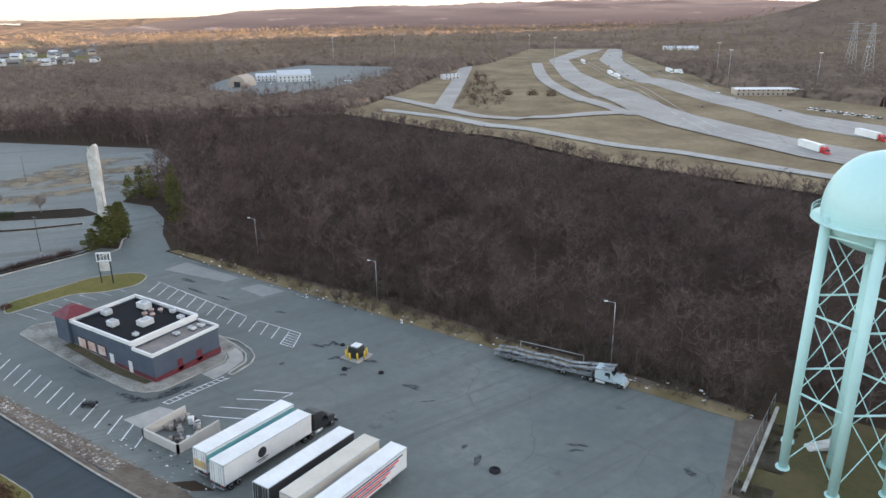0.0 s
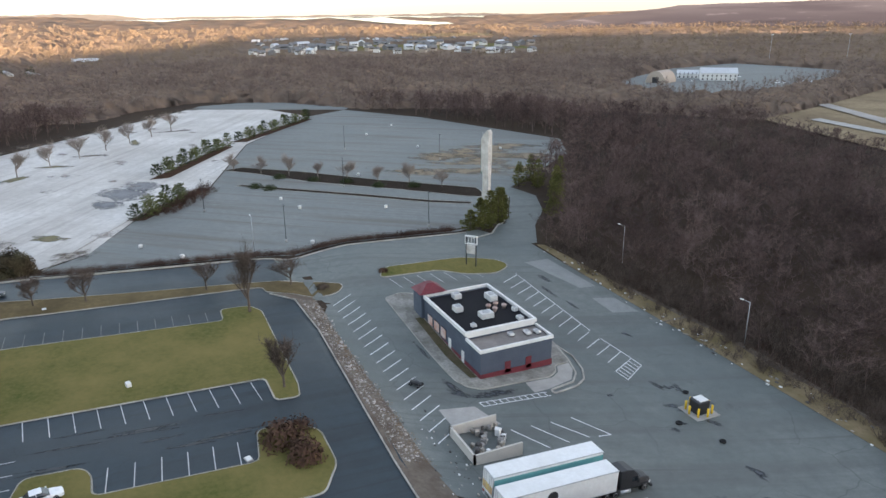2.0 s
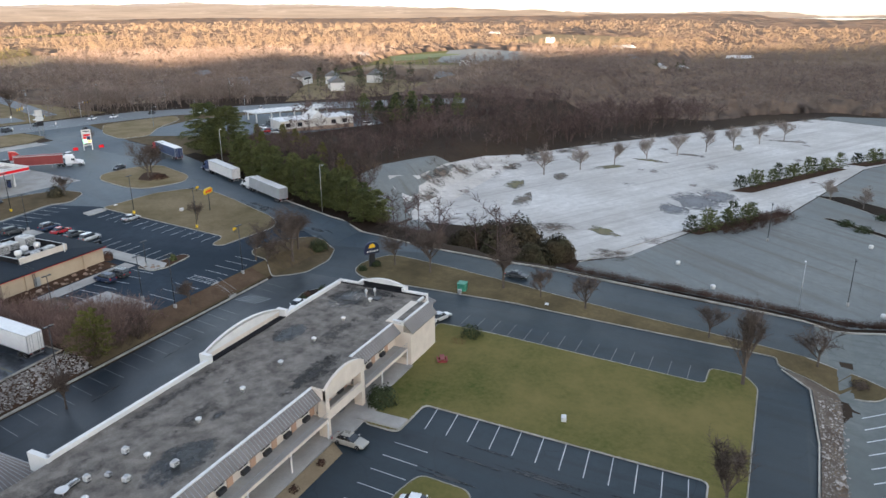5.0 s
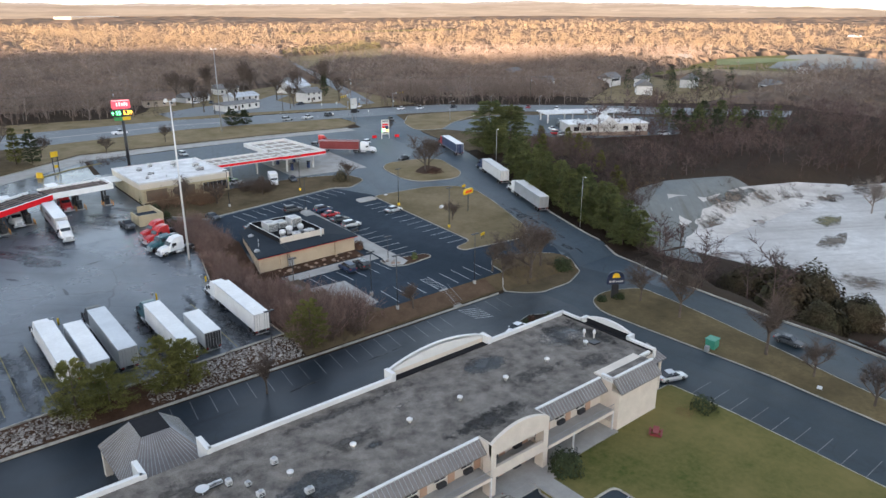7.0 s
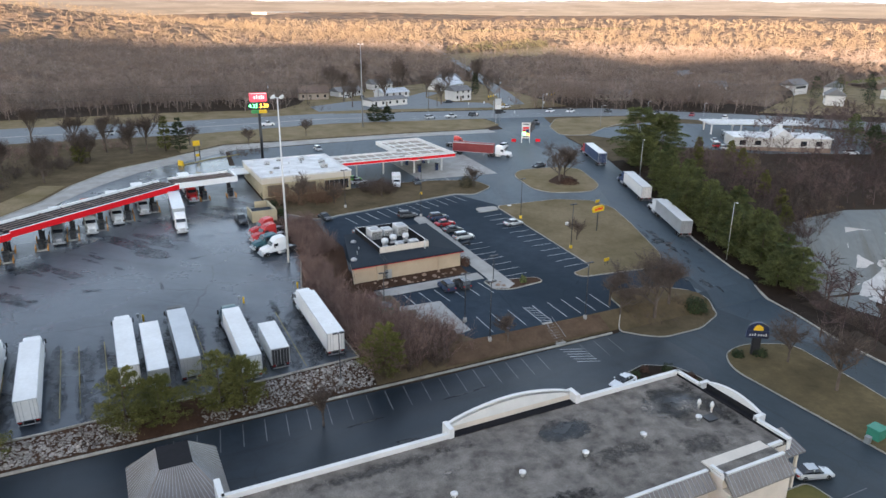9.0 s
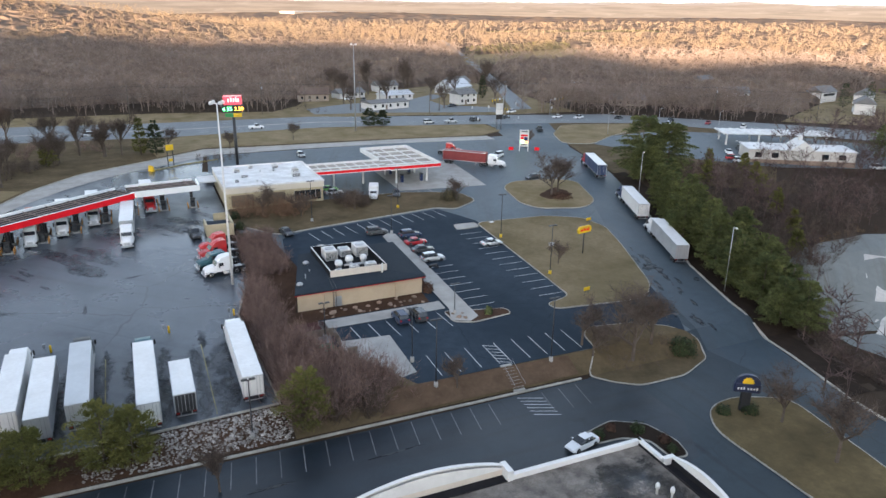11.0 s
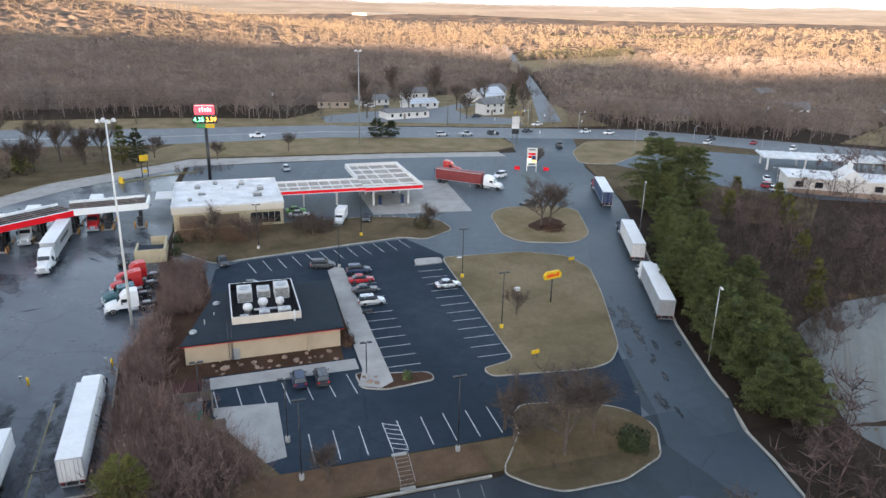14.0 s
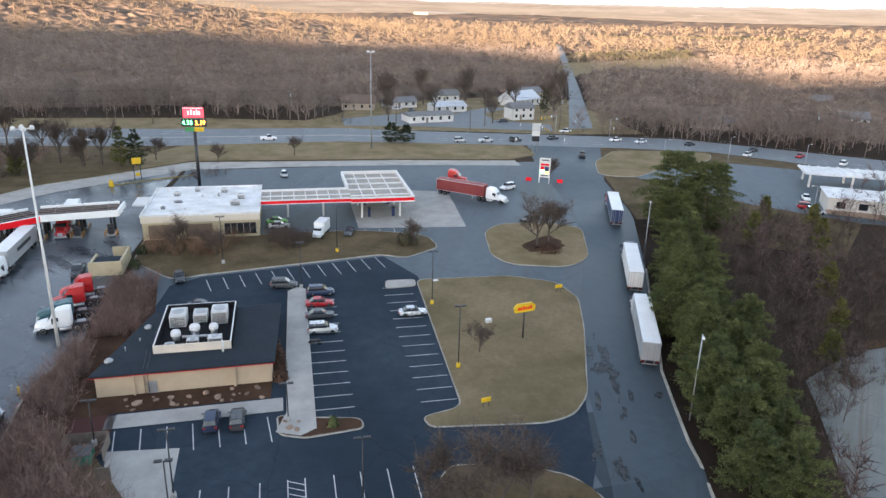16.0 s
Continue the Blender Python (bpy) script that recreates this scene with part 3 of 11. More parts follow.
FREEWAY = [(60, 245), (-30, 262), (-130, 280), (-208, 300), (-275, 318), (-300, 400), (-372, 600), (-380, 690), (-440, 900), (-340, 960), (-123, 570), (-5, 500), (60, 470)]
YARD = [(-462, 372), (-440, 352), (-400, 340), (-352, 345), (-350, 385), (-367, 443), (-387, 512), (-446, 598), (-505, 590), (-550, 577), (-538, 490), (-492, 410)]
HOUSES_CLEAR = [(-120, -262), (-150, -300), (-165, -335), (-270, -372), (-262, -262), (-200, -262)]
FIELDS = [[(-470, -268), (-500, -180), (-596, -198), (-600, -172), (-800, -210), (-860, -312), (-724, -330), (-661, -324), (-597, -286), (-540, -284)], [(-330, -200), (-420, -248), (-470, -262), (-452, -170), (-380, -168)], [(-560, -290), (-700, -330), (-760, -230), (-640, -200)], [(-305, -462), (-415, -492), (-560, -640), (-560, -700), (-362, -590)], [(-1000, 300), (-900, 560), (-1050, 600), (-1150, 330)],
          [(-1000, -350), (-1400, -400), (-1350, -150), (-950, -200)], [(-700, -1300), (-1100, -1250), (-1000, -1000), (-650, -1100)], [(-1300, 560), (-1250, 700), (-1500, 800), (-1550, 600)]]
LANE_BAND = [(-158, -58), (-176, -36), (-188, -60), (-196, -72), (-207, -100), (-220, -138), (-228, -160), (-200, -165), (-180, -110)]
ROADSIDE = [(-138, -50), (-176, -50), (-186, -80), (-195, -118), (-216, -165), (-190, -168), (-138, -132)]
ESTATE = [(-735, 458), (-865, 142), (-1163, 194), (-988, 626)]
LANE_NORTH = [(-150, 100), (-160, 90), (-180, 107), (-218, 119), (-218, 135), (-196, 138), (-180, 131), (-162, 118), (-150, 110)]
OPEN = [LANE_NORTH, ESTATE, ROADSIDE, LANE_BAND, SITE, OLD_LOTS, HIGHWAY_BAND, FREEWAY, YARD, HOUSES_CLEAR] + FIELDS
ROADS_CLEAR = [[(-240, -262), (-303, -420), (-371, -603), (-480, -900)]]


def is_open(x, y, grow=0.0):
    res = np.zeros(np.shape(x), bool)
    for p in OPEN:
        res |= inside(p, x, y)
    for line in ROADS_CLEAR:
        for a, b in zip(line, line[1:]):
            ax, ay = a
            dx, dy = b[0] - ax, b[1] - ay
            t = np.clip(((x - ax) * dx + (y - ay) * dy) / (dx * dx + dy * dy), 0, 1)
            res |= np.hypot(x - ax - t * dx, y - ay - t * dy) < 5.0
    return res


# ---- paving ----
sheet("freeway_ground", FREEWAY, MEADOW, 0.7, 10.0, "tan and brown winter grass round the freeway ramps", "meadow")
sheet("lane_apron", [(-105, -80), (-140, -64), (-158, -61), (-164, -40), (-174, -66), (-181, -88), (-188, -108), (-199, -134), (-208, -160), (-214, -184), (-226, -210), (-238, -238), (-210, -238), (-203, -209), (-160, -208.6), (-101, -208), (-98, -187), (-98, -136)], LANE, 0.05, 4.0, "grey patched asphalt between the car parks", "road")
sheet("service_yard", [(-96, -184), (-99, -208.4), (-82, -202.6), (-57, -186.6), (-20, -158.6), (60, -110.5), (60, -98), (20, -118), (-58, -178)], TRUCK_LOT, 0.065, 4.0, "blue-grey asphalt behind the diesel lanes", "car park")
sheet("lane_verge", [(-168, -41), (-172.5, -62), (-176.3, -77), (-179, -85.5), (-184.5, -97), (-190, -110), (-195, -121), (-207, -150), (-212, -150), (-203, -118), (-196, -98), (-190, -78), (-185, -60), (-176, -41)], LITTER, 0.12, 4.0, "brown grass verge under the pines", "verge")
sheet("roadside_verge", [(120, -280), (-46, -276), (-87, -271.5), (-147, -269.5), (-168, -264), (-190, -262), (-165, -282), (-90, -296), (120, -304)], DRY_LAWN, 0.09, 6.0, "tan grass verge before the roadside trees", "verge")
sheet("junction_verge", [(-217, -188), (-208, -150), (-222, -132), (-240, -120), (-262, -140), (-300, -125), (-336, -152), (-312, -176), (-269, -217), (-240, -226), (-214, -240)], VERGE, 0.06, 4.0, "brown grass round the drive-in bank", "verge")
sheet("houses_clearing", [(-120, -272), (-148, -300), (-165, -335), (-270, -372), (-262, -250), (-229, -252), (-168, -266)], DRY_LAWN, 0.1, 6.0, "tan winter grass round the roadside houses", "lawn")
sheet("gravel_drive", [(-150, -275), (-176, -272), (-214, -262), (-228, -258), (-232, -272), (-212, -284), (-212, -300), (-228, -316), (-222, -322), (-200, -302), (-172, -300), (-150, -290)], HIGHWAY, 0.2, 6.0, "pale gravel drive and parking before the houses", "drive")
sheet("restaurant_lot", [(-166, 96), (-150, 103), (-122, 105), (-103, 106.6), (-80, 105.6), (-32, 104), (-13, 103.2), (-11, 80), (-12, 40.5), (-79, 40.5), (-137, 45), (-150, 40), (-164.5, 40)], OLD_LOT, 0.08, 4.0, "pale weathered asphalt lot with cracks and oil stains", "car park")
sheet("lane_north", [(-150, 96), (-158, 90), (-160, 97), (-178.5, 112.6), (-198, 124), (-207, 125.6), (-214, 124), (-213, 130.5), (-204.5, 131.4), (-196, 132.4), (-181, 125.6), (-163, 112), (-150, 104.6)], OLD_LOT, 0.095, 4.0, "narrow weathered asphalt lane curving into the trees", "road")
sheet("motel_lot", [(-165, 42), (-137, 42), (-118, 42.6), (-79, 41), (-20, 40), (-20, -60), (-104, -59.2), (-137, -59.7), (-141, -62), (-150, -63), (-160, -64), (-160, -78), (-176, -77), (-168, -41), (-165.6, -20), (-164, 20)], MOTEL_LOT, 0.08, 4.0, "dark aged asphalt motel car park with worn stall lines", "car park")
sheet("diner_lot", [(-103, -79), (-112, -64.6), (-140, -64.6), (-144, -64), (-156, -59), (-161, -68), (-171, -100), (-168, -121), (-150, -124), (-145, -134.6), (-111, -129), (-106, -126), (-104, -112), (-104, -92)], NEW_LOT, 0.085, 4.0, "dark freshly sealed asphalt diner car park", "car park")
sheet("truck_lot", [(-20, -64.5), (-52, -64.5), (-93.5, -66.5), (-92.5, -82), (-92, -94), (-96, -108), (-96, -134), (-97.5, -150), (-97.5, -172), (-121, -173), (-121, -184), (-96, -187), (-60, -180), (20, -120), (40, -64.5)], TRUCK_LOT, 0.08, 4.0, "wide blue-grey asphalt truck lot, damp and stained", "car park")
sheet("forecourt", [(-121, -151), (-141, -151), (-156, -146), (-159, -138), (-150, -132), (-150, -122), (-178, -122), (-166, -128), (-168, -148), (-190, -152), (-200, -176), (-196, -205), (-100, -208), (-98, -186), (-121, -184)], LANE, 0.095, 4.0, "grey asphalt fuel station forecourt", "forecourt")
sheet("access_road", [(-160, -60), (-166, -82), (-176, -109), (-183, -124), (-192, -148), (-197, -172), (-199, -188), (-204, -212), (-212, -238), (-238, -238), (-226, -210), (-215, -184), (-209, -156), (-207, -150), (-195, -121), (-190, -110), (-184.5, -97), (-179, -85.5), (-176.3, -77), (-174, -69.5), (-172.5, -62), (-171, -53), (-168, -41), (-164, -38)], ACCESS, 0.11, 4.0, "grey patched asphalt access road with cracks", "road")
sheet("highway", [(120, -247), (-40, -246), (-91, -242), (-146, -245), (-200, -235), (-240, -226), (-269, -217), (-308, -180), (-380, -120), (-400, -128), (-325, -197), (-270, -240), (-229, -250), (-168, -264), (-147, -270), (-87, -272), (-46, -277), (120, -282)], HIGHWAY, 0.12, 4.0, "wide grey asphalt highway with several lanes", "road")
sheet("frontage_road", [(60, -74), (0, -118), (-32, -140), (-46, -153), (-54, -167), (-62, -178), (-72, -188), (-86, -198), (-101, -208), (-126, -209), (-160, -208), (-197, -204), (-197, -210), (-160, -214), (-100, -217), (-80, -203), (-66, -194), (-55, -180), (-48.6, -167), (-40, -156), (-28, -146), (0, -124), (60, -80)], CONCRETE, 0.13, 4.0, "pale concrete service road behind the fuel station", "road")
sheet("side_road", [(-236, -262), (-300, -420), (-368, -603), (-478, -900), (-484, -898), (-374, -603), (-306, -420), (-246, -262)], HIGHWAY, 0.3, 6.0, "straight grey road running into the woods", "road")
sheet("old_lot_north", [(-167, 20), (-167, 92), (-204, 124), (-249, 180), (-279, 196), (-371, 165), (-420, 136), (-404, 111), (-332, 64), (-250, 37), (-224, 14), (-197, 2), (-188, -8), (-167, -8)], GREY_LOT, 0.1, 6.0, "bleached grey asphalt of an abandoned car park", "car park")
sheet("old_lot_slab", [(-197, 2), (-224, 13.5), (-250, 36.5), (-332, 63.5), (-404, 110.5), (-444, 95), (-467, 52), (-410, 8), (-352, -36), (-340, -45), (-321, -57), (-300, -65), (-282, -70), (-253, -74), (-233, -74), (-221, -79), (-203, -62), (-207, -30), (-189, -9)], PALE_PAD, 0.1, 6.0, "white frosted slab of a cleared building site", "slab")
sheet("old_lot_road", [(-420, 136), (-444, 95), (-467, 52), (-480, 60), (-485, 95), (-460, 125), (-428, 142)], GREY_LOT, 0.12, 6.0, "grey perimeter drive of the old car park", "road")
sheet("pond_edge_lot", [(-197, -52), (-194, -63), (-199, -80), (-212, -86), (-232, -87), (-256, -79), (-258, -71), (-247, -69), (-236, -71), (-228, -66), (-219, -67), (-207, -61)], GREY_LOT, 0.12, 4.0, "cracked grey asphalt corner of the old lot", "car park")
def strip(pts, w):
    """The outline of a road of width w along a smooth centre line."""
    P = [Vector(p) for p in pts]
    line = []
    for k in range(len(P) - 1):
        a, b, c, d = P[max(k - 1, 0)], P[k], P[k + 1], P[min(k + 2, len(P) - 1)]
        for j in range(5):
            t = j / 5
            line.append(0.5 * (2 * b + (c - a) * t + (2 * a - 5 * b + 4 * c - d) * t * t + (3 * b - a - 3 * c + d) * t ** 3))
    line.append(P[-1])
    left, right = [], []
    for k, p in enumerate(line):
        d = (line[min(k + 1, len(line) - 1)] - line[max(k - 1, 0)]).normalized()
        n = Vector((-d.y, d.x)) * w / 2
        left.append((p + n)[:])
        right.append((p - n)[:])
    return left + right[::-1]


NEAR_A = [(40, 286), (-32, 321), (-80, 358), (-125, 394), (-171, 453), (-240, 556), (-337, 738), (-372, 906)]
NEAR_B = [(40, 318), (-36, 361), (-74, 394), (-123, 440), (-178, 511), (-249, 614), (-318, 748), (-346, 930)]
FAR_A = [(40, 345), (-40, 399), (-87, 459), (-145, 515), (-197, 583), (-289, 764), (-341, 932)]
FAR_B = [(40, 392), (-46, 448), (-81, 494), (-130, 544), (-178, 594), (-259, 754), (-325, 940)]
sheet("freeway_near", NEAR_A + NEAR_B[::-1], FREEWAY_PAVE, 1.1, 10.0, "pale grey multi-lane freeway carriageway", "road")
sheet("freeway_far", FAR_A + FAR_B[::-1], FREEWAY_PAVE, 1.1, 10.0, "grey multi-lane freeway carriageway beyond the median", "road")
sheet("freeway_median", NEAR_B + FAR_A[::-1], MEADOW, 0.9, 10.0, "brown grass median between the carriageways", "median")
sheet("ramp_loop", strip([(-332, 697), (-261, 561), (-204, 475), (-158, 418), (-126, 392)], 11), FREEWAY_PAVE, 1.15, 10.0, "pale curving freeway ramp", "road")
sheet("ramp_link", strip([(-300, 392), (-268, 377), (-232, 360), (-200, 345), (-179, 345), (-158, 353), (-144, 378), (-130, 402)], 9), FREEWAY_PAVE, 1.2, 10.0, "pale link road round the grass", "road")
sheet("overpass_road", strip([(-378, 631), (-294, 475), (-232, 358)], 12), FREEWAY_PAVE, 1.25, 10.0, "pale straight concrete road", "road")
sheet("freeway_frontage", [(40, 268), (-30, 287), (-78, 303), (-131, 306), (-165, 308), (-208, 327), (-262, 336), (-262, 344), (-206, 335), (-162, 317), (-131, 314), (-78, 311), (-30, 295), (40, 276)], CONCRETE, 1.1, 10.0, "pale two-lane road along the wood", "road")
sheet("green_field", [(-597, -283), (-661, -321), (-729, -298), (-729, -272), (-617, -274)], mat("winter_field", (0.13, 0.17, 0.05), 0.9, col2=(0.09, 0.11, 0.04), big=0.03, small=0.3), 0.6, 12.0, "green winter field beyond the bank", "field")
sheet("tan_field", [(-462, -257), (-492, -185), (-591, -198), (-559, -276)], mat("tan_field_grass", (0.27, 0.2, 0.11), 0.95, col2=(0.17, 0.12, 0.07), big=0.03, small=0.3), 0.6, 12.0, "tan dry field beyond the bank", "field")
sheet("pale_lot", [(-609, -246), (-797, -318), (-850, -306), (-802, -212), (-601, -176)], GREY_LOT, 0.5, 12.0, "pale gravel lot among far fields", "yard")
sheet("depot_yard", YARD, GREY_LOT, 0.7, 10.0, "grey gravel depot yard", "yard")
for k, f in enumerate(FIELDS):
    sheet("field", f, DRY_LAWN if k % 2 else LAWN, 0.3, 25.0, "tan winter field between woods", "field")

# water beyond the far shore: a bay and an inlet before it
def polar(*pts):
    return [(-60 - math.sin(math.radians(a)) * r, math.cos(math.radians(a)) * r) for a, r in pts]


BAY = polar(*[(a, 4050 + 260 * math.sin(a * 1.3) + 130 * math.sin(a * 3.7)) for a in range(62, 108, 2)], *[(a, 4940) for a in range(106, 60, -4)])
INLET = polar((64.0, 2500), (65.4, 2380), (67.6, 2460), (69.6, 2750), (71.5, 3300), (74, 4200), (70, 4300), (68.5, 3500), (66.5, 2950), (64.6, 2760))
RIVER = polar((27.0, 1450), (33, 1410), (38.5, 1470), (38.6, 1530), (33, 1480), (27.2, 1500))
WATERS = [BAY, INLET, RIVER]


def in_water(x, y):
    res = np.zeros(np.shape(x), bool)
    for p in WATERS:
        res |= inside(p, x, y)
    return res


WATER = mat("bay_water", (0.05, 0.07, 0.08), 0.12, spec=0.5, col2=(0.07, 0.09, 0.1), big=0.01, small=0.05, amount=0.3)
for poly_, lb in ((BAY, "calm silvery bay under the bright horizon"), (INLET, "bright narrow inlet of the bay"), (RIVER, "bright reach of water between far woods")):
    bm = bmesh.new()
    f = bm.faces.new([bm.verts.new((a, b, 0)) for a, b in poly_])
    bmesh.ops.triangulate(bm, faces=[f])
    bmesh.ops.recalc_face_normals(bm, faces=bm.faces[:])
    top_ = max(-6.0, float(max(height([p[0] for p in poly_], [p[1] for p in poly_]))) + 0.5) if poly_ is not BAY else -6.0
    for v in bm.verts:
        v.co.z = top_
    tagged(from_bm("water", bm, WATER), lb, "water", kind="structure")

sheet("wood_edge", [(-149, 103.6), (-122, 105), (-103, 106.6), (-80, 105.6), (-32, 104), (-13, 103.2), (-12, 106), (-22, 107.4), (-31, 106), (-44, 108.8), (-58, 109), (-70, 111.4), (-82, 110.6), (-96, 112.4), (-108, 111), (-121, 109), (-140, 107), (-148, 105.6)], DRY_LAWN, 0.14, 3.0, "tan grass and litter at the edge of the wood", "verge")

sheet("fence_strip", [(-14, 104.4), (-11.2, 80), (-12.2, 42), (-7, 42), (-6, 80), (-5, 106)], RUBBLE, 0.12, 3.0, "bare stony strip along the tower fence", "strip")

# ---- kerbed beds and lawns ----
island("lawn", [(-131, -18.6), (-131.3, 26), (-136.8, 26.2), (-137, 31.5), (-134, 33.4), (-103.6, 33.2), (-99.5, 32.6), (-99.5, 29), (-106.8, 28.8), (-105.6, -9), (-98, -9.2), (-98, -14.4), (-102, -14.4), (-102, -15.6), (-115, -15.6), (-115, -16.0), (-124.2, -16.0), (-124.2, -18.6)], LAWN, "yellow-green winter lawn with worn patches beside the motel", 1.2, "lawn")
island("bed", [(-87.8, -3.6), (-91.6, -2.7), (-91.6, 3.6), (-89.6, 4.8), (-85.2, 4.9), (-85.1, 24), (-92.4, 25), (-92.6, 30), (-89.5, 33), (-81.5, 33), (-76, 30), (-76, 5), (-85, -3.6)], LAWN, "grassy parking island with clipped edges", 1.2)
island("verge", [(-160, -44), (-153, -47.5), (-147.5, -46.5), (-144.5, -42), (-145, -4), (-145.5, 13), (-146.5, 36), (-143.6, 36), (-140, 44), (-139.7, 50), (-143, 52.5), (-148.7, 47), (-149.5, 36), (-151, 13), (-153, -6), (-158, -30)], mat("lane_verge_grass", (0.185, 0.138, 0.07), 0.95, col2=(0.085, 0.066, 0.036), big=0.13, small=1.5, amount=0.5, bump=0.06, spec=0.05), "tan grass verge between the lane and the motel lot", 2.5)
sheet("rubble_strip", [(-142.5, 37), (-137.9, 41), (-122.8, 41.8), (-79.8, 40.2), (-40, 40), (-40, 45.4), (-79.8, 45.4), (-125, 45.9), (-140, 46)], RUBBLE, 0.16, 2.0, "bare stony slope with dry grass between two car parks", "slope")
kerb("kerb", [(-142.5, 36.6), (-137.9, 40.7), (-122.8, 41.5), (-79.8, 40), (-40, 39.8)], False)
island("bed", [(-132.5, 57.9), (-133.6, 61.5), (-131.6, 66.5), (-127, 80.4), (-104.6, 81.0), (-98.2, 79.6), (-97.9, 76.3), (-95.9, 75.3), (-94.6, 73.2), (-94.8, 69.0), (-94.8, 60.8), (-96.6, 58.7), (-99.0, 57.9), (-112, 57.7)], APRON, "worn concrete walk round the closed restaurant", 0.8)
kerb("kerb", rounded([(-104.8, 80.9), (-99.8, 81.3), (-95.1, 80.1), (-92.0, 78.3), (-90.4, 75.9), (-89.6, 71.0), (-90.8, 71.0), (-91.8, 76.0), (-94.2, 78.2), (-99.0, 79.8)], 0.5), True, 0.3, 0.16, None, "pale concrete kerb round the drive-through corner")
sheet("facade_bed", [(-92.6, -15.6), (-46, -15.6), (-46, -13.2), (-91, -13.2)], mat("tan_gravel", (0.34, 0.26, 0.16), 0.95, col2=(0.2, 0.14, 0.08), amount=0.48), 0.16, 4.0, "tan gravel bed along the motel front", "bed")
sheet("corner_pad", [(-97.6, 76.6), (-97.9, 79.2), (-96.1, 78.9), (-92.6, 76.2), (-91.2, 71.0), (-91.0, 68.1), (-94.4, 68.4), (-94.3, 73.4), (-95.6, 75.5)], CONCRETE, 0.12, 4.0, "pale concrete pad at the restaurant corner", "pad")
sheet("bed_grass", [(-122, 60.2), (-122, 61.7), (-98.6, 61.7), (-98.8, 60.5), (-108, 59.9)], mat("weedy_bed", (0.062, 0.06, 0.026), 0.95, col2=(0.13, 0.105, 0.07), big=0.5, small=2, amount=0.5, bump=0.05, spec=0.05), 0.28, 4.0, "weedy grass strip along the restaurant wall", "grass")
island("bed", [(-142, 60), (-147, 63), (-147.6, 82), (-144, 90), (-140, 91), (-137, 86), (-138.6, 79), (-142.3, 74)], LAWN, "grassy island with a bare sign frame", 2.0)
island("lawn", [(-149.4, -122.3), (-167, -121.6), (-175, -117.5), (-176.4, -110.6), (-173, -100), (-165.6, -81.4), (-162, -77.4), (-158, -76.4), (-143, -78), (-142.4, -80.2), (-148, -81.6)], SIGN_LAWN, "tan winter lawn round a yellow sign", 1.8, "lawn")
island("bed", [(-143.4, -119.5), (-143.8, -122.6), (-149, -122.4), (-148.8, -119.8)], CONCRETE, "narrow concrete island end", 0.8)
island("bed", [(-169, -146), (-166.6, -132), (-169, -127), (-180, -124), (-186, -128), (-192, -146), (-186, -150), (-174, -151)], DRY_LAWN, "round grassy island with a bare tree", 4.0)
island("bed", [(-98, -150), (-98, -138), (-106, -128.5), (-112, -130), (-145, -135.6), (-149, -133), (-157, -138), (-156, -145), (-150, -148), (-141, -150.5)], VERGE, "grassy bank with shrubs below the store", 2.0, "bank")
island("bed", [(-137.5, -60.2), (-140, -57.2), (-143, -55), (-151, -55), (-158, -58), (-160, -62), (-157, -66.3), (-151.5, -69.4), (-144, -70.4), (-142, -68.4), (-141.5, -64.6)], VERGE, "kerbed grassy island with bare trees", 1.2)
sheet("bank_slope", [(-94, -60.4), (-137.6, -60.4), (-141.4, -64.4), (-112, -64.4), (-104, -78.6), (-94, -79)], VERGE, 0.15, 2.0, "leaf-strewn grassy bank between the car parks", "bank")
sheet("shrub_bed", [(-93.2, -78), (-104, -78.8), (-103.6, -91), (-101, -91.2), (-105.6, -110), (-104, -126), (-96.4, -132), (-96, -108), (-92.6, -94)], MULCH, 0.15, 2.0, "leaf-littered bed of shrubs between the car parks", "bed")
sheet("mulch_bank", [(-105, -60.6), (-136, -60.6), (-136, -63.8), (-109, -64.4)], mat("thin_mulch", (0.15, 0.1, 0.065), 0.95, col2=(0.085, 0.055, 0.036), big=0.3, small=1.8, amount=0.5, bump=0.05, spec=0.05), 0.3, 2.0, "red-brown leaf mulch on the bank", "mulch")
sheet("rock_bank", [(-20, -60.4), (-93, -60.4), (-93, -66), (-52, -64), (-20, -64)], MULCH, 0.14, 2.0, "steep stony bank below the truck lot", "slope")
kerb("kerb", [(-20, -60.2), (-93, -60), (-136, -60)], False)
kerb("kerb", [(-20, -64.6), (-52, -64.3), (-93.4, -66.6), (-92.6, -82), (-92.2, -94), (-96, -108)], False)
sheet("highway_verge", [(0, -123.6), (-28, -145.6), (-40, -155.6), (-48.4, -167), (-54.8, -180), (-65.8, -194), (-79.8, -203), (-100, -219), (-160, -216), (-196, -212), (-208, -218), (-208, -234), (-164, -243), (-140, -246), (-91, -243), (-52, -248), (60, -248), (60, -79.6)], VERGE, 0.1, 6.0, "brown grass verge along the highway", "verge")
sheet("highway_verge", [(-86, -209.6), (-100, -219.6), (-160, -216.6), (-196, -212.6), (-207, -219), (-207, -233), (-164, -242), (-140, -245), (-95, -242), (-84, -225)], DRY_LAWN, 0.13, 4.0, "tan grass verge along the highway", "verge")
sheet("roadside_grass", [(-47.2, -167.4), (-53.4, -180.6), (-47.5, -183), (-38, -167), (-24, -151), (0, -131), (50, -94), (50, -88), (0, -124.4), (-27, -146), (-39, -156)], DRY_LAWN, 0.13, 3.0, "tan grass strip behind the service road", "grass")
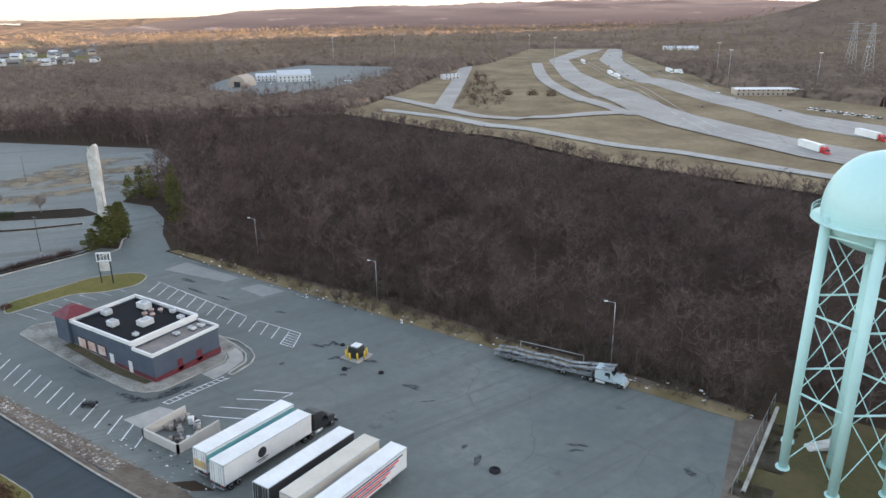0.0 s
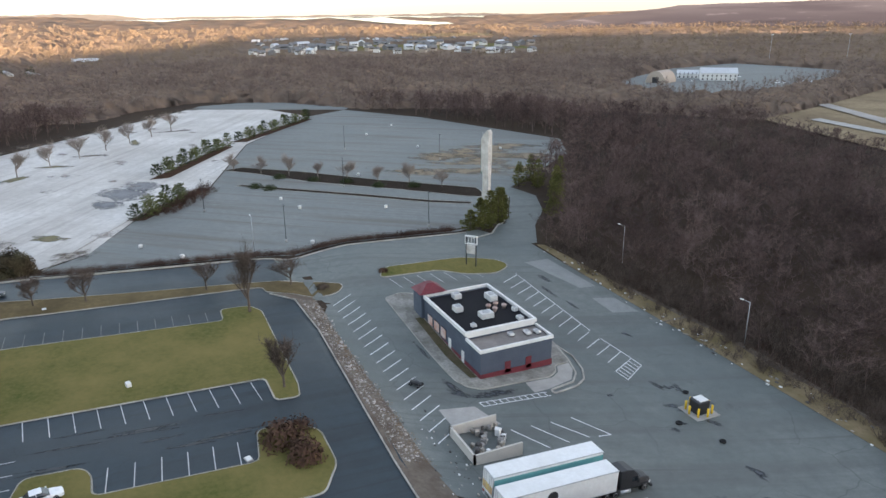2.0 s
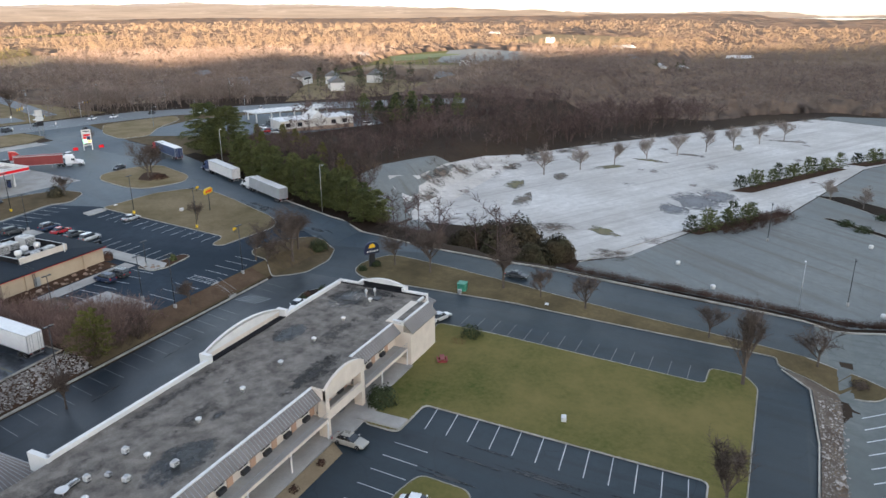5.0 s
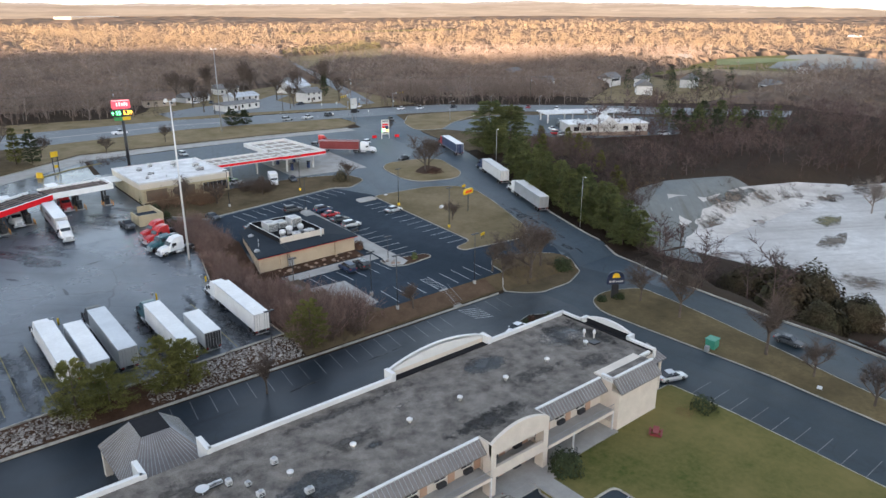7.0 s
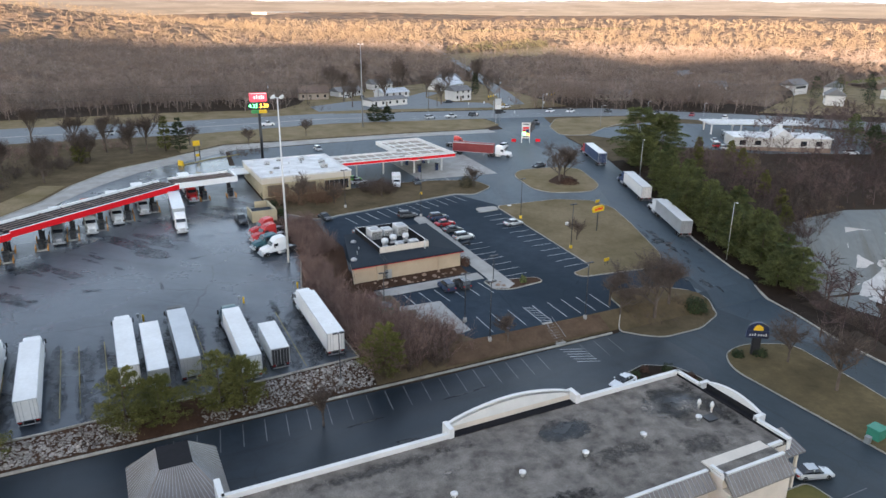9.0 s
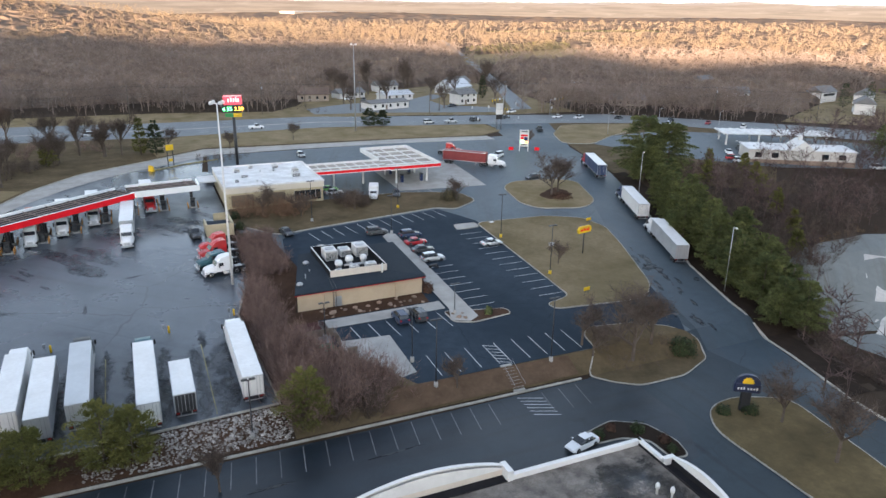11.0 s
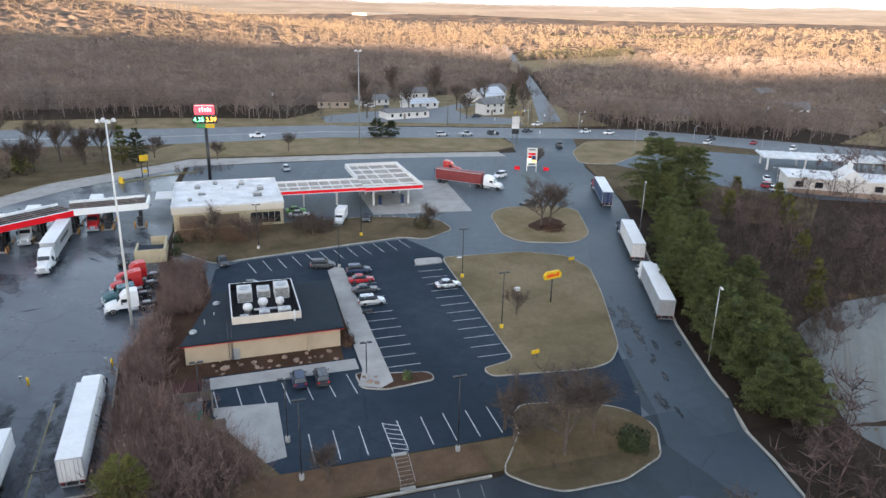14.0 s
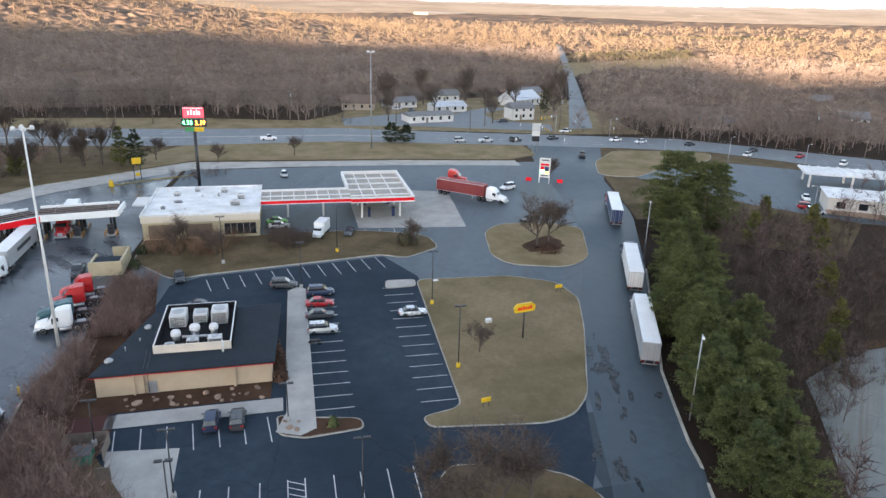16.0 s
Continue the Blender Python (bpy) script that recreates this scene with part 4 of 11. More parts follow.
sheet("median", [(100, -260), (-40, -260), (-90, -256.5), (-147, -257), (-170, -252), (-170, -250.5), (-147, -255.5), (-90, -255), (-40, -258.5), (100, -258.5)], CONCRETE, 0.16, 6.0, "narrow concrete highway median", "median")
island("bed", [(-236, -222), (-222, -206), (-216, -190), (-226, -186), (-240, -196), (-262, -205), (-268, -215)], DRY_LAWN, "grassy corner between the access road and the highway", 4.0)
sheet("bank_lot", [(-226, -186), (-240, -196), (-266, -200), (-310, -172), (-330, -150), (-300, -125), (-262, -140), (-244, -158)], LANE, 0.12, 4.0, "grey asphalt lot round a drive-in bank", "car park")
kerb("kerb", [(-165, 92), (-165, 30), (-165.5, 0), (-166, -20), (-168, -41), (-171, -53), (-172.5, -62), (-174, -69.5), (-176.3, -77), (-179, -85.5), (-184.5, -97), (-190, -110), (-195, -121)], False, 0.35, 0.2, None, "pale concrete kerb along the lane")
kerb("kerb", [(-159.4, 91), (-161.4, 98), (-178.6, 112), (-198, 123.4), (-208, 125)], False, 0.35, 0.2, None, "pale concrete kerb along the lane")
kerb("kerb", [(60, -80), (0, -124), (-28, -146), (-40, -156), (-48.6, -167), (-55, -180), (-66, -194), (-80, -203), (-100, -217), (-126, -215.5), (-160, -214), (-197, -210)], False, 0.35, 0.2, None, "pale concrete kerb along the service road")
sheet("sidewalk", [(-124, -80), (-127, -78.8), (-129, -80), (-129.3, -121), (-127.8, -122), (-126.2, -120.5), (-125.6, -100), (-125.4, -84)], CONCRETE, 0.27, 4.0, "pale concrete walkway beside the diner", "walkway")
sheet("sidewalk", [(-103.5, -84), (-103.5, -87), (-125, -87.5), (-125, -84.5)], CONCRETE, 0.2, 4.0, "pale concrete walkway along the diner wall", "walkway")
island("bed", [(-124.4, -79.6), (-124.2, -83.5), (-128.2, -82.5), (-134.6, -81.2), (-134.8, -79.2), (-127.5, -78.4)], MULCH, "small kerbed planting bed", 0.9)
sheet("service_pad", [(-104.7, -79.7), (-113, -79), (-113, -67.5), (-107, -66)], CONCRETE, 0.13, 4.0, "pale concrete pad before the bin enclosure", "pad")
sheet("asphalt_patch", [(-140.4, 95.4), (-140.2, 101.6), (-123.6, 103.4), (-124.1, 99.6)], PATCH, 0.12, 4.0, "pale rectangular paving patch", "patch")
sheet("asphalt_patch", [(-119, 99.2), (-117.5, 103.7), (-110.4, 104.6), (-112, 99.3)], PATCH, 0.12, 4.0, "pale rectangular paving patch", "patch")
sheet("forecourt_slab", [(-142, -152), (-166, -150), (-168, -178), (-142, -184)], CONCRETE, 0.13, 4.0, "pale concrete slab under the fuel canopy", "slab")

# ---- markings ----
BRIGHT_PAINT = mat("fresh_line_paint", (0.78, 0.79, 0.78), 0.7, col2=(0.5, 0.51, 0.51), big=0.5, small=3, amount=0.4)
lines("stall_lines", [((x, -71.2), (x, -65.4)) for x in (-116, -119, -122.3, -125.3, -127.2, -130.4, -133.4, -136.5, -139.5)])
lines("hatch_lines", [((-125.3, y), (-127.2, y + 0.9)) for y in (-71, -70, -69, -68, -67, -66)])
lines("stall_lines", [((-128.6, y), (-134.1, y)) for y in np.arange(-84, -121, -2.95)])
lines("stall_lines", [((-142.8, y), (-147.8, y)) for y in np.arange(-83.6, -121, -3.0)])
lines("stall_lines", [((x, -127.6 + (x + 112) * 0.21 - 0.0), (x - 1.2, -122.6 + (x + 112) * 0.2)) for x in np.arange(-112, -144, -2.85)])
lines("stall_lines", [((x, -83.6), (x - 0.6, -78.4)) for x in np.arange(-105, -124, -3.0)])
sheet("rear_lot", [(-20, -59.6), (-104, -58.9), (-137, -59.3), (-142.6, -55), (-142.6, -46), (-138.6, -38.4), (-127.2, -36.4), (-20, -36.4)], asphalt("sealed_rear_asphalt", (0.011, 0.019, 0.027), (0.025, 0.037, 0.049), 0.1, 0.5, 0.4, 0.14, (0, (0.009, 0.011, 0.014), 0.5)), 0.1, 4.0, "dark sealed asphalt lot behind the motel", "car park")
WORN_PAINT = mat("worn_line_paint", (0.23, 0.235, 0.235), 0.8, col2=(0.1, 0.102, 0.104), big=0.4, small=3, amount=0.5)
lines("stall_lines", [((x, -58.9), (x + 0.8, -53.8)) for x in np.arange(-66, -122, -2.85)], 0.12, WORN_PAINT, "faded white parking stall lines")
lines("stall_lines", [((x, -58.9), (x + 0.8, -53.8)) for x in np.arange(-128.5, -137, -2.85)], 0.12, WORN_PAINT, "faded white parking stall lines")
lines("hatch_lines", [((-124.6, y), (-128, y + 1.4)) for y in np.arange(-58.8, -53.5, 0.9)])
lines("stall_lines", [((-106.2, y), (-100.4, y + 0.6)) for y in np.arange(-7, 28, 3.05)])
lines("stall_lines", [((-131.5, y), (-136.4, y)) for y in np.arange(-15, 25, 2.95)], 0.12, WORN_PAINT, "faded white parking stall lines")
lines("stall_lines", [((-85.4, y), (-90.6, y + 0.3)) for y in np.arange(6.3, 24.5, 3.1)])
lines("stall_lines", [((x, -8.6), (x, -3.8)) for x in np.arange(-96, -76, 3.0)])
lines("stall_lines", [((x, 46.8), (x - 3.8, 52.2)) for x in np.arange(-134, -82, 3.22)], 0.2, BRIGHT_PAINT)
lines("stall_lines", [((x, 90.2 + (x + 135.9) * 0.012), (x + 2.7, 85.3 + (x + 135.9) * 0.012)) for x in np.arange(-134.9, -97, 3.06)], 0.16, BRIGHT_PAINT)
lines("stall_lines", [((-135.9, 90.2), (-95.4, 90.7)), ((-95.3, 90.7), (-92.4, 90.6)), ((-92.4, 90.6), (-89.1, 85.1)), ((-89.1, 85.1), (-92.3, 85.0)), ((-92.3, 85.0), (-95.3, 90.7))], 0.16, BRIGHT_PAINT)
lines("hatch_lines", [((-94.7 + k * 0.5, 89.6 - k * 0.95), (-91.9 + k * 0.5, 89.7 - k * 0.95)) for k in range(5)], 0.14, BRIGHT_PAINT)
lines("stall_lines", [((-82.6, 69.3), (-76.5, 72.1)), ((-82.6, 65.7), (-77.1, 68.8)), ((-82.8, 62.5), (-77.1, 65.3)), ((-82.9, 59.2), (-77, 62.0)), ((-76.5, 72.1), (-76.8, 70.2))], 0.18, BRIGHT_PAINT)
lines("edge_lines", [((-90.2, 58.4), (-89.7, 65.5)), ((-89.7, 65.5), (-89.3, 70.1)), ((-91.4, 58.4), (-90.9, 65)), ((-90.9, 65), (-90.5, 70.0))] + [((-91.4 + 0.09 * k, 58.4 + 1.1 * k), (-90.2 + 0.09 * k, 58.6 + 1.1 * k)) for k in range(11)], 0.16, BRIGHT_PAINT, "white painted edge line round the apron")
lines("stall_lines", [((-141, y), (-136, y + 1)) for y in np.arange(62, 84, 3.2)])
lines("stall_lines", [((x, -86), (x, -67)) for x in (-55.8, -59.3, -72.5, -85.5)], 0.14, YELLOW_PAINT, "yellow painted truck bay lines")
lines("stall_lines", [((x, -86), (x, -67)) for x in (-46.3, -53.4)], 0.14, YELLOW_PAINT, "yellow painted truck bay lines")
lines("stall_lines", [((x, -151.4), (x, -146.4)) for x in np.arange(-124, -150, -3.2)])
for off in (4.2, 8.0, 19.5, 23.3):
    segs = []
    path_ = [(60, -248), (-40, -247.5), (-91, -243), (-146, -246), (-200, -236), (-240, -227), (-269, -218), (-308, -182)]
    for a, b in zip(path_, path_[1:]):
        a, b = Vector(a), Vector(b)
        d = (b - a).normalized()
        nrm = Vector((d.y, -d.x)) * -off
        L = (b - a).length
        k = 0.0
        while k < L:
            segs.append(((a + d * k + nrm)[:], (a + d * min(k + 4, L) + nrm)[:]))
            k += 11
    lines("lane_lines", segs, 0.2, None, "broken white highway lane lines", 0.16)
for path_ in ([(40, 302), (-20, 321), (-76, 358), (-198, 564), (-338, 804)], [(40, 308), (-20, 327), (-73, 370), (-195, 570), (-334, 808)], [(40, 356), (-4, 382), (-52, 436), (-112, 505), (-345, 890)], [(40, 366), (-4, 392), (-55, 450), (-118, 522), (-350, 915)]):
    lines("lane_lines", list(zip(path_, path_[1:])), 0.35, None, "white freeway lane lines", 1.2)

# ---- woods ----
rng = np.random.default_rng(7)


def bare_tree(g, n_limb, n_twig, tw, reach=(0.1, 0.24), trunk=True, limb=0.007):
    """A leafless tree of height 1: trunk and limbs as slim pyramids, twigs as slivers. Returns triangles (n, 3, 3)."""
    out = []

    def spike(a, b, w):
        d = (b - a) / np.linalg.norm(b - a)
        u = np.cross(d, (0.3, 0.5, 0.81))
        u /= np.linalg.norm(u)
        v = np.cross(d, u)
        base = [a + w * (u * math.cos(k * 2.094) + v * math.sin(k * 2.094)) for k in range(3)]
        out.extend((base[k], base[(k + 1) % 3], b) for k in range(3))

    lean = np.array([g.normal(0, 0.04), g.normal(0, 0.04), 0])
    top = np.array([0, 0, 0.9]) + lean
    if trunk:
        spike(np.array([0, 0, -0.04]), top, 2 * limb)
    tips = [(top * 0.6, top)]
    for k in range(n_limb):
        t = g.uniform(0.1, 0.78)
        a = top * t
        ang = g.uniform(0, math.tau)
        ln = g.uniform(0.22, 0.42) * (1.2 - 0.5 * t)
        up = g.uniform(0.5, 1.1)
        b = a + ln * np.array([math.cos(ang), math.sin(ang), up])
        spike(a, b, limb)
        tips.append((a, b))
    tw_tri = []
    for k in range(n_twig):
        a, b = tips[g.integers(len(tips))]
        p = a + (b - a) * g.uniform(0.3, 1.0)
        d = g.normal(0, 1, 3)
        d[2] = abs(d[2]) * 0.7 + 0.2
        d /= np.linalg.norm(d)
        ln = g.uniform(*reach)
        side = np.cross(d, p * (1, 1, 0.5) - (0, 0, 0.1) + g.normal(0, 0.3, 3))
        side *= tw / np.linalg.norm(side)
        tw_tri.append((p - side, p + side, p + d * ln))
    return np.array(out + tw_tri)


def dome(T, cz=0.3, flat=0.8):
    """Shading normals that point out of a crown; triangles are turned to face that way."""
    T = np.array(T, float)
    cen = T.mean(1) - (0, 0, cz)
    face = np.cross(T[:, 1] - T[:, 0], T[:, 2] - T[:, 0])
    away = (face * cen).sum(1) < 0
    T[away] = T[away][:, ::-1]
    N = (T - (0, 0, cz)) * (1, 1, flat) + (0, 0, 0.08)
    return T, N / np.linalg.norm(N, axis=2, keepdims=True)


def plain(T):
    """Outward-facing triangles with their own flat normals."""
    T, N = dome(T)
    N = np.cross(T[:, 1] - T[:, 0], T[:, 2] - T[:, 0])
    N /= np.linalg.norm(N, axis=1, keepdims=True)
    return T, np.repeat(N[:, None], 3, 1)


def scatter(templates, px, py, hs, sink=0.0):
    """Copies of the templates, turned and scaled, as one triangle soup."""
    which = rng.integers(len(templates), size=len(px))
    ang = rng.uniform(0, math.tau, len(px))
    wide = rng.uniform(0.85, 1.2, len(px))
    z = height(px, py) - sink
    V, M = [], []
    for k, (tpl, nrm) in enumerate(templates):
        m = which == k
        if not m.any():
            continue
        c, s, h, w = np.cos(ang[m])[:, None], np.sin(ang[m])[:, None], hs[m][:, None], (wide[m] * hs[m])[:, None]
        T, Q = tpl.reshape(1, -1, 3), nrm.reshape(1, -1, 3)
        X = (T[..., 0] * c - T[..., 1] * s) * w + px[m][:, None]
        Y = (T[..., 0] * s + T[..., 1] * c) * w + py[m][:, None]
        Z = T[..., 2] * h + z[m][:, None]
        V.append(np.stack([X, Y, Z], -1).reshape(-1, 3))
        M.append(np.stack([Q[..., 0] * c - Q[..., 1] * s, Q[..., 0] * s + Q[..., 1] * c, Q[..., 2] + 0 * c], -1).reshape(-1, 3))
    V = np.concatenate(V)
    return V, np.arange(len(V)).reshape(-1, 3), np.concatenate(M)


def grow(r0, r1, spacing, y0=-8, y1=212, cx=-90.0, cy=20.0):
    """Jittered points between two distances, in the sectors that the walk looks into, outside the open areas."""
    n = int(math.pi * (r1 ** 2 - r0 ** 2) / spacing ** 2 * (y1 - y0) / 360)
    r = np.sqrt(rng.uniform(r0 ** 2, r1 ** 2, n))
    yaw = np.radians(rng.uniform(y0, y1, n))
    x, y = cx - np.sin(yaw) * r, cy + np.cos(yaw) * r
    m = ~is_open(x, y)
    return x[m], y[m]


g = np.random.default_rng(3)
NEAR_T = [plain(bare_tree(g, 10, 150, 0.0058, (0.07, 0.18))) for _ in range(7)]
FINE_T = [plain(bare_tree(g, 12, 330, 0.0034, (0.06, 0.17), limb=0.0042)) for _ in range(7)]
MID_T = [plain(bare_tree(g, 6, 56, 0.0095, (0.08, 0.19))) for _ in range(6)]
THIN_T = [plain(bare_tree(g, 2, 18, 0.02, (0.12, 0.3))) for _ in range(7)]
LIT_T = [plain(bare_tree(g, 4, 50, 0.0095, (0.08, 0.2))) for _ in range(7)]


def wood(name, templates, x, y, hs, material, label, sink=0.0):
    V, F, M = scatter(templates, x, y, hs, sink)
    return tagged(mesh_of(name, V, F, material, normals=M), label, "woods", kind="stuff")


x, y = grow(0, 360, 5.3, -52, 203)
low = (x < -180) & (y < -60) & (y > -150)
hs = rng.uniform(9.5, 14.5, len(x)) * np.where(low, 0.62, 1.0) * (1 - 0.4 * sstep(190, 270, y))
south = y < -200
close = ~south & (y > 100) & (y < 225) & (x > -215)
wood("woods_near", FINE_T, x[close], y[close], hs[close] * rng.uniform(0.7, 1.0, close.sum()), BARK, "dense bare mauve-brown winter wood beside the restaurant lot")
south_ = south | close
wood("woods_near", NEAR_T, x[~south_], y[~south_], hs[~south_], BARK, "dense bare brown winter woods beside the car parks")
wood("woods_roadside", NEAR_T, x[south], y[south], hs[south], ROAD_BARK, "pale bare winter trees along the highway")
x, y = grow(360, 700, 8.8, -20, 203)
hs = rng.uniform(10, 16, len(x))
south = y < -140
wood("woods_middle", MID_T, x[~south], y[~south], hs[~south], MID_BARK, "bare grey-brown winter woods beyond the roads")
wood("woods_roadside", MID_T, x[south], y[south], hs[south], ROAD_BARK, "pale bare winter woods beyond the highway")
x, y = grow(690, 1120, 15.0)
wood("woods_far", LIT_T, x, y, rng.uniform(11, 17, len(x)), SUNLIT_BARK, "far bare winter woods, their crowns in low sun")
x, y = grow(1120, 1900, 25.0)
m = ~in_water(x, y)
wood("woods_far", THIN_T, x[m], y[m], rng.uniform(12, 19, m.sum()), SUNLIT_BARK, "distant bare winter woods in low sun")


def canopy_height(x, y, size):
    """Domed crowns, one in each cell of a jittered lattice of the given pitch: height over the ground."""
    cx, cy = np.floor(x / size), np.floor(y / size)
    best = np.zeros(x.shape)
    for i in (-1, 0, 1):
        for j in (-1, 0, 1):
            a, b = cx + i, cy + j
            h = np.sin(a * 127.1 + b * 311.7) * 43758.5453
            r1 = h - np.floor(h)
            h = np.sin(a * 269.5 + b * 183.3) * 28001.8384
            r2 = h - np.floor(h)
            d2 = ((x / size - a - 0.2 - 0.6 * r1) ** 2 + (y / size - b - 0.2 - 0.6 * r2) ** 2) / (0.75 + 0.3 * r1) ** 2
            best = np.maximum(best, (8.5 + 5.5 * r2) * np.sqrt(np.clip(1 - d2, 0.0, 1)) + 3 * r1 * (d2 < 1))
    return best


def far_canopy():
    """The closed crown cover of the far woods: one lumpy sheet from the middle distance to the horizon, open over fields and water."""
    yaw = np.radians(np.arange(-9, 213, 0.36))
    r = 350 * np.exp(np.arange(0, math.log(4900 / 350), 0.0095))
    rr, aa = np.meshgrid(r, yaw, indexing="ij")
    rr = rr * (1 + rng.uniform(-0.003, 0.003, rr.shape))
    aa = aa + rng.uniform(-0.0018, 0.0018, rr.shape)
    x, y = -90 - np.sin(aa) * rr, 20 + np.cos(aa) * rr
    fine = canopy_height(x, y, 7.0)
    coarse = canopy_height(x + 31, y - 17, 19.0) * 0.85
    far = sstep(900, 2000, rr)
    top = (fine * (1 - far) + coarse * far) * (0.5 - 0.12 * sstep(620, 900, rr)) * sstep(345, 400, rr) + rng.normal(0, 0.4, rr.shape)
    top = np.where(inside(ESTATE, x, y), top * 0.4, top)
    bare = (is_open(x, y) & ~inside(ESTATE, x, y)) | in_water(x, y)
    for dx, dy in ((9, 0), (-9, 0), (0, 9), (0, -9)):                    # lower towards the wood's edge
        top = np.where(is_open(x + dx, y + dy), top * 0.62, top)
    z = height(x, y) + np.where(bare, -4.0, top)
    n, m = rr.shape
    idx = np.arange(n * m).reshape(n, m)
    f = np.stack([idx[:-1, :-1], idx[1:, :-1], idx[1:, 1:], idx[:-1, 1:]], -1).reshape(-1, 4)
    f = f[~bare.ravel()[f].all(1)]
    gx_ = canopy_height(x + 1.5, y, 7.0) - canopy_height(x - 1.5, y, 7.0)          # upright twigs shade like steep crowns
    gy_ = canopy_height(x, y + 1.5, 7.0) - canopy_height(x, y - 1.5, 7.0)
    soft = (1 - 0.6 * far) * (1 - 0.45 * sstep(600, 850, rr))
    nrm = np.stack([-gx_ * soft, -gy_ * soft, np.full(x.shape, 2.6)], -1) + rng.normal(0, 0.4, (*x.shape, 3))
    nrm /= np.linalg.norm(nrm, axis=2, keepdims=True)
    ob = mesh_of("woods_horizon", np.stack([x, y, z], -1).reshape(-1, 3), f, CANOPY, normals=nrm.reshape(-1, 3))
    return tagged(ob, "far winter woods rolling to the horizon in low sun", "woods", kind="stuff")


far_canopy()

# hazy hills along the horizon, past the far woods
def far_hills(name, yaw0, yaw1, r, tops, tint, seed, label):
    """A plain backdrop of distance: a long low band whose crest follows the elevations in tops."""
    g = np.random.default_rng(seed)
    a = np.arange(yaw0, yaw1 + 0.01, 0.12)
    el = np.interp(a, [p[0] for p in tops], [p[1] for p in tops])
    for wave, amp in ((9.0, 0.05), (3.1, 0.035), (1.0, 0.02), (0.36, 0.012)):
        el = el + amp * np.sin(a / wave * math.tau + g.uniform(0, 6)) * (0.6 + 0.4 * np.sin(a / 5.3 + g.uniform(0, 6)))
    rad = np.radians(a)
    x, y = -60 - np.sin(rad) * r, 60 + np.cos(rad) * r
    top = 53 + np.tan(np.radians(el)) * r
    lo = np.full(len(a), -25.0)
    v = np.concatenate([np.stack([x, y, lo], -1), np.stack([x, y, top], -1)])
    n = len(a)
    k = np.arange(n - 1)
    ob = mesh_of(name, v, np.stack([k, k + 1, k + 1 + n, k + n], -1), tint, True)
    return tagged(ob, label, "backdrop", kind="structure")


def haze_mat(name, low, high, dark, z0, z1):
    """Distance in painted, glowing evening haze: paler towards the crest, streaked along the horizon."""
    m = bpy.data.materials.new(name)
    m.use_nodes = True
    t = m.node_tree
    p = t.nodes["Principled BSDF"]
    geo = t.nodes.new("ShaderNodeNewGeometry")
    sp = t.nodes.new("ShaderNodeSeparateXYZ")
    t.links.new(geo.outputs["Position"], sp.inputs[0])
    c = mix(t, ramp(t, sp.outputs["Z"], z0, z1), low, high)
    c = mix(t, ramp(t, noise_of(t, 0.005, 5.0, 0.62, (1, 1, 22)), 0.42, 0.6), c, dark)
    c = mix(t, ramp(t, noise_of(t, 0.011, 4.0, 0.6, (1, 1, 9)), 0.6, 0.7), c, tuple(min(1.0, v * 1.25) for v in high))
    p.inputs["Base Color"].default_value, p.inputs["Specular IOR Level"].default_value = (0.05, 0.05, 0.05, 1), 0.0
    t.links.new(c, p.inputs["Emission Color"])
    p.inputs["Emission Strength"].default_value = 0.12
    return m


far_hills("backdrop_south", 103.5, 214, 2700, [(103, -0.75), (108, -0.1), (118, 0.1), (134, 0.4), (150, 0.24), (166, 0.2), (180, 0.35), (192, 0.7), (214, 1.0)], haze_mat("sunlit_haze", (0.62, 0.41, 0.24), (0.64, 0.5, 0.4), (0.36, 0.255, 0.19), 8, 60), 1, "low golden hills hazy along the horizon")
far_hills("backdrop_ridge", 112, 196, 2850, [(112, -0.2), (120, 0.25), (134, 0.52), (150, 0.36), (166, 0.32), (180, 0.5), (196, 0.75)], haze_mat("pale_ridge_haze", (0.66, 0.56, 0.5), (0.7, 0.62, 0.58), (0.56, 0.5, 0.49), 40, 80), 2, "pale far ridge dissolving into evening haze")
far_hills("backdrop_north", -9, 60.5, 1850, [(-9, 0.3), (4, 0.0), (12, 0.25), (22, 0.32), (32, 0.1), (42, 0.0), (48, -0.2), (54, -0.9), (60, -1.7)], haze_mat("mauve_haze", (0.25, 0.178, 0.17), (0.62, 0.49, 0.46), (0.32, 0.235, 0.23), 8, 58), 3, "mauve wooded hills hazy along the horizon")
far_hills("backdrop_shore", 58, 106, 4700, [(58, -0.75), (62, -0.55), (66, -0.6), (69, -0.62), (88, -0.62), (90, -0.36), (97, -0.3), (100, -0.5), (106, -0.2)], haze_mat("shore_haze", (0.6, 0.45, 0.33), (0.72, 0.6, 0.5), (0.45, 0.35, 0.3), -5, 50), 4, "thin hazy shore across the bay")

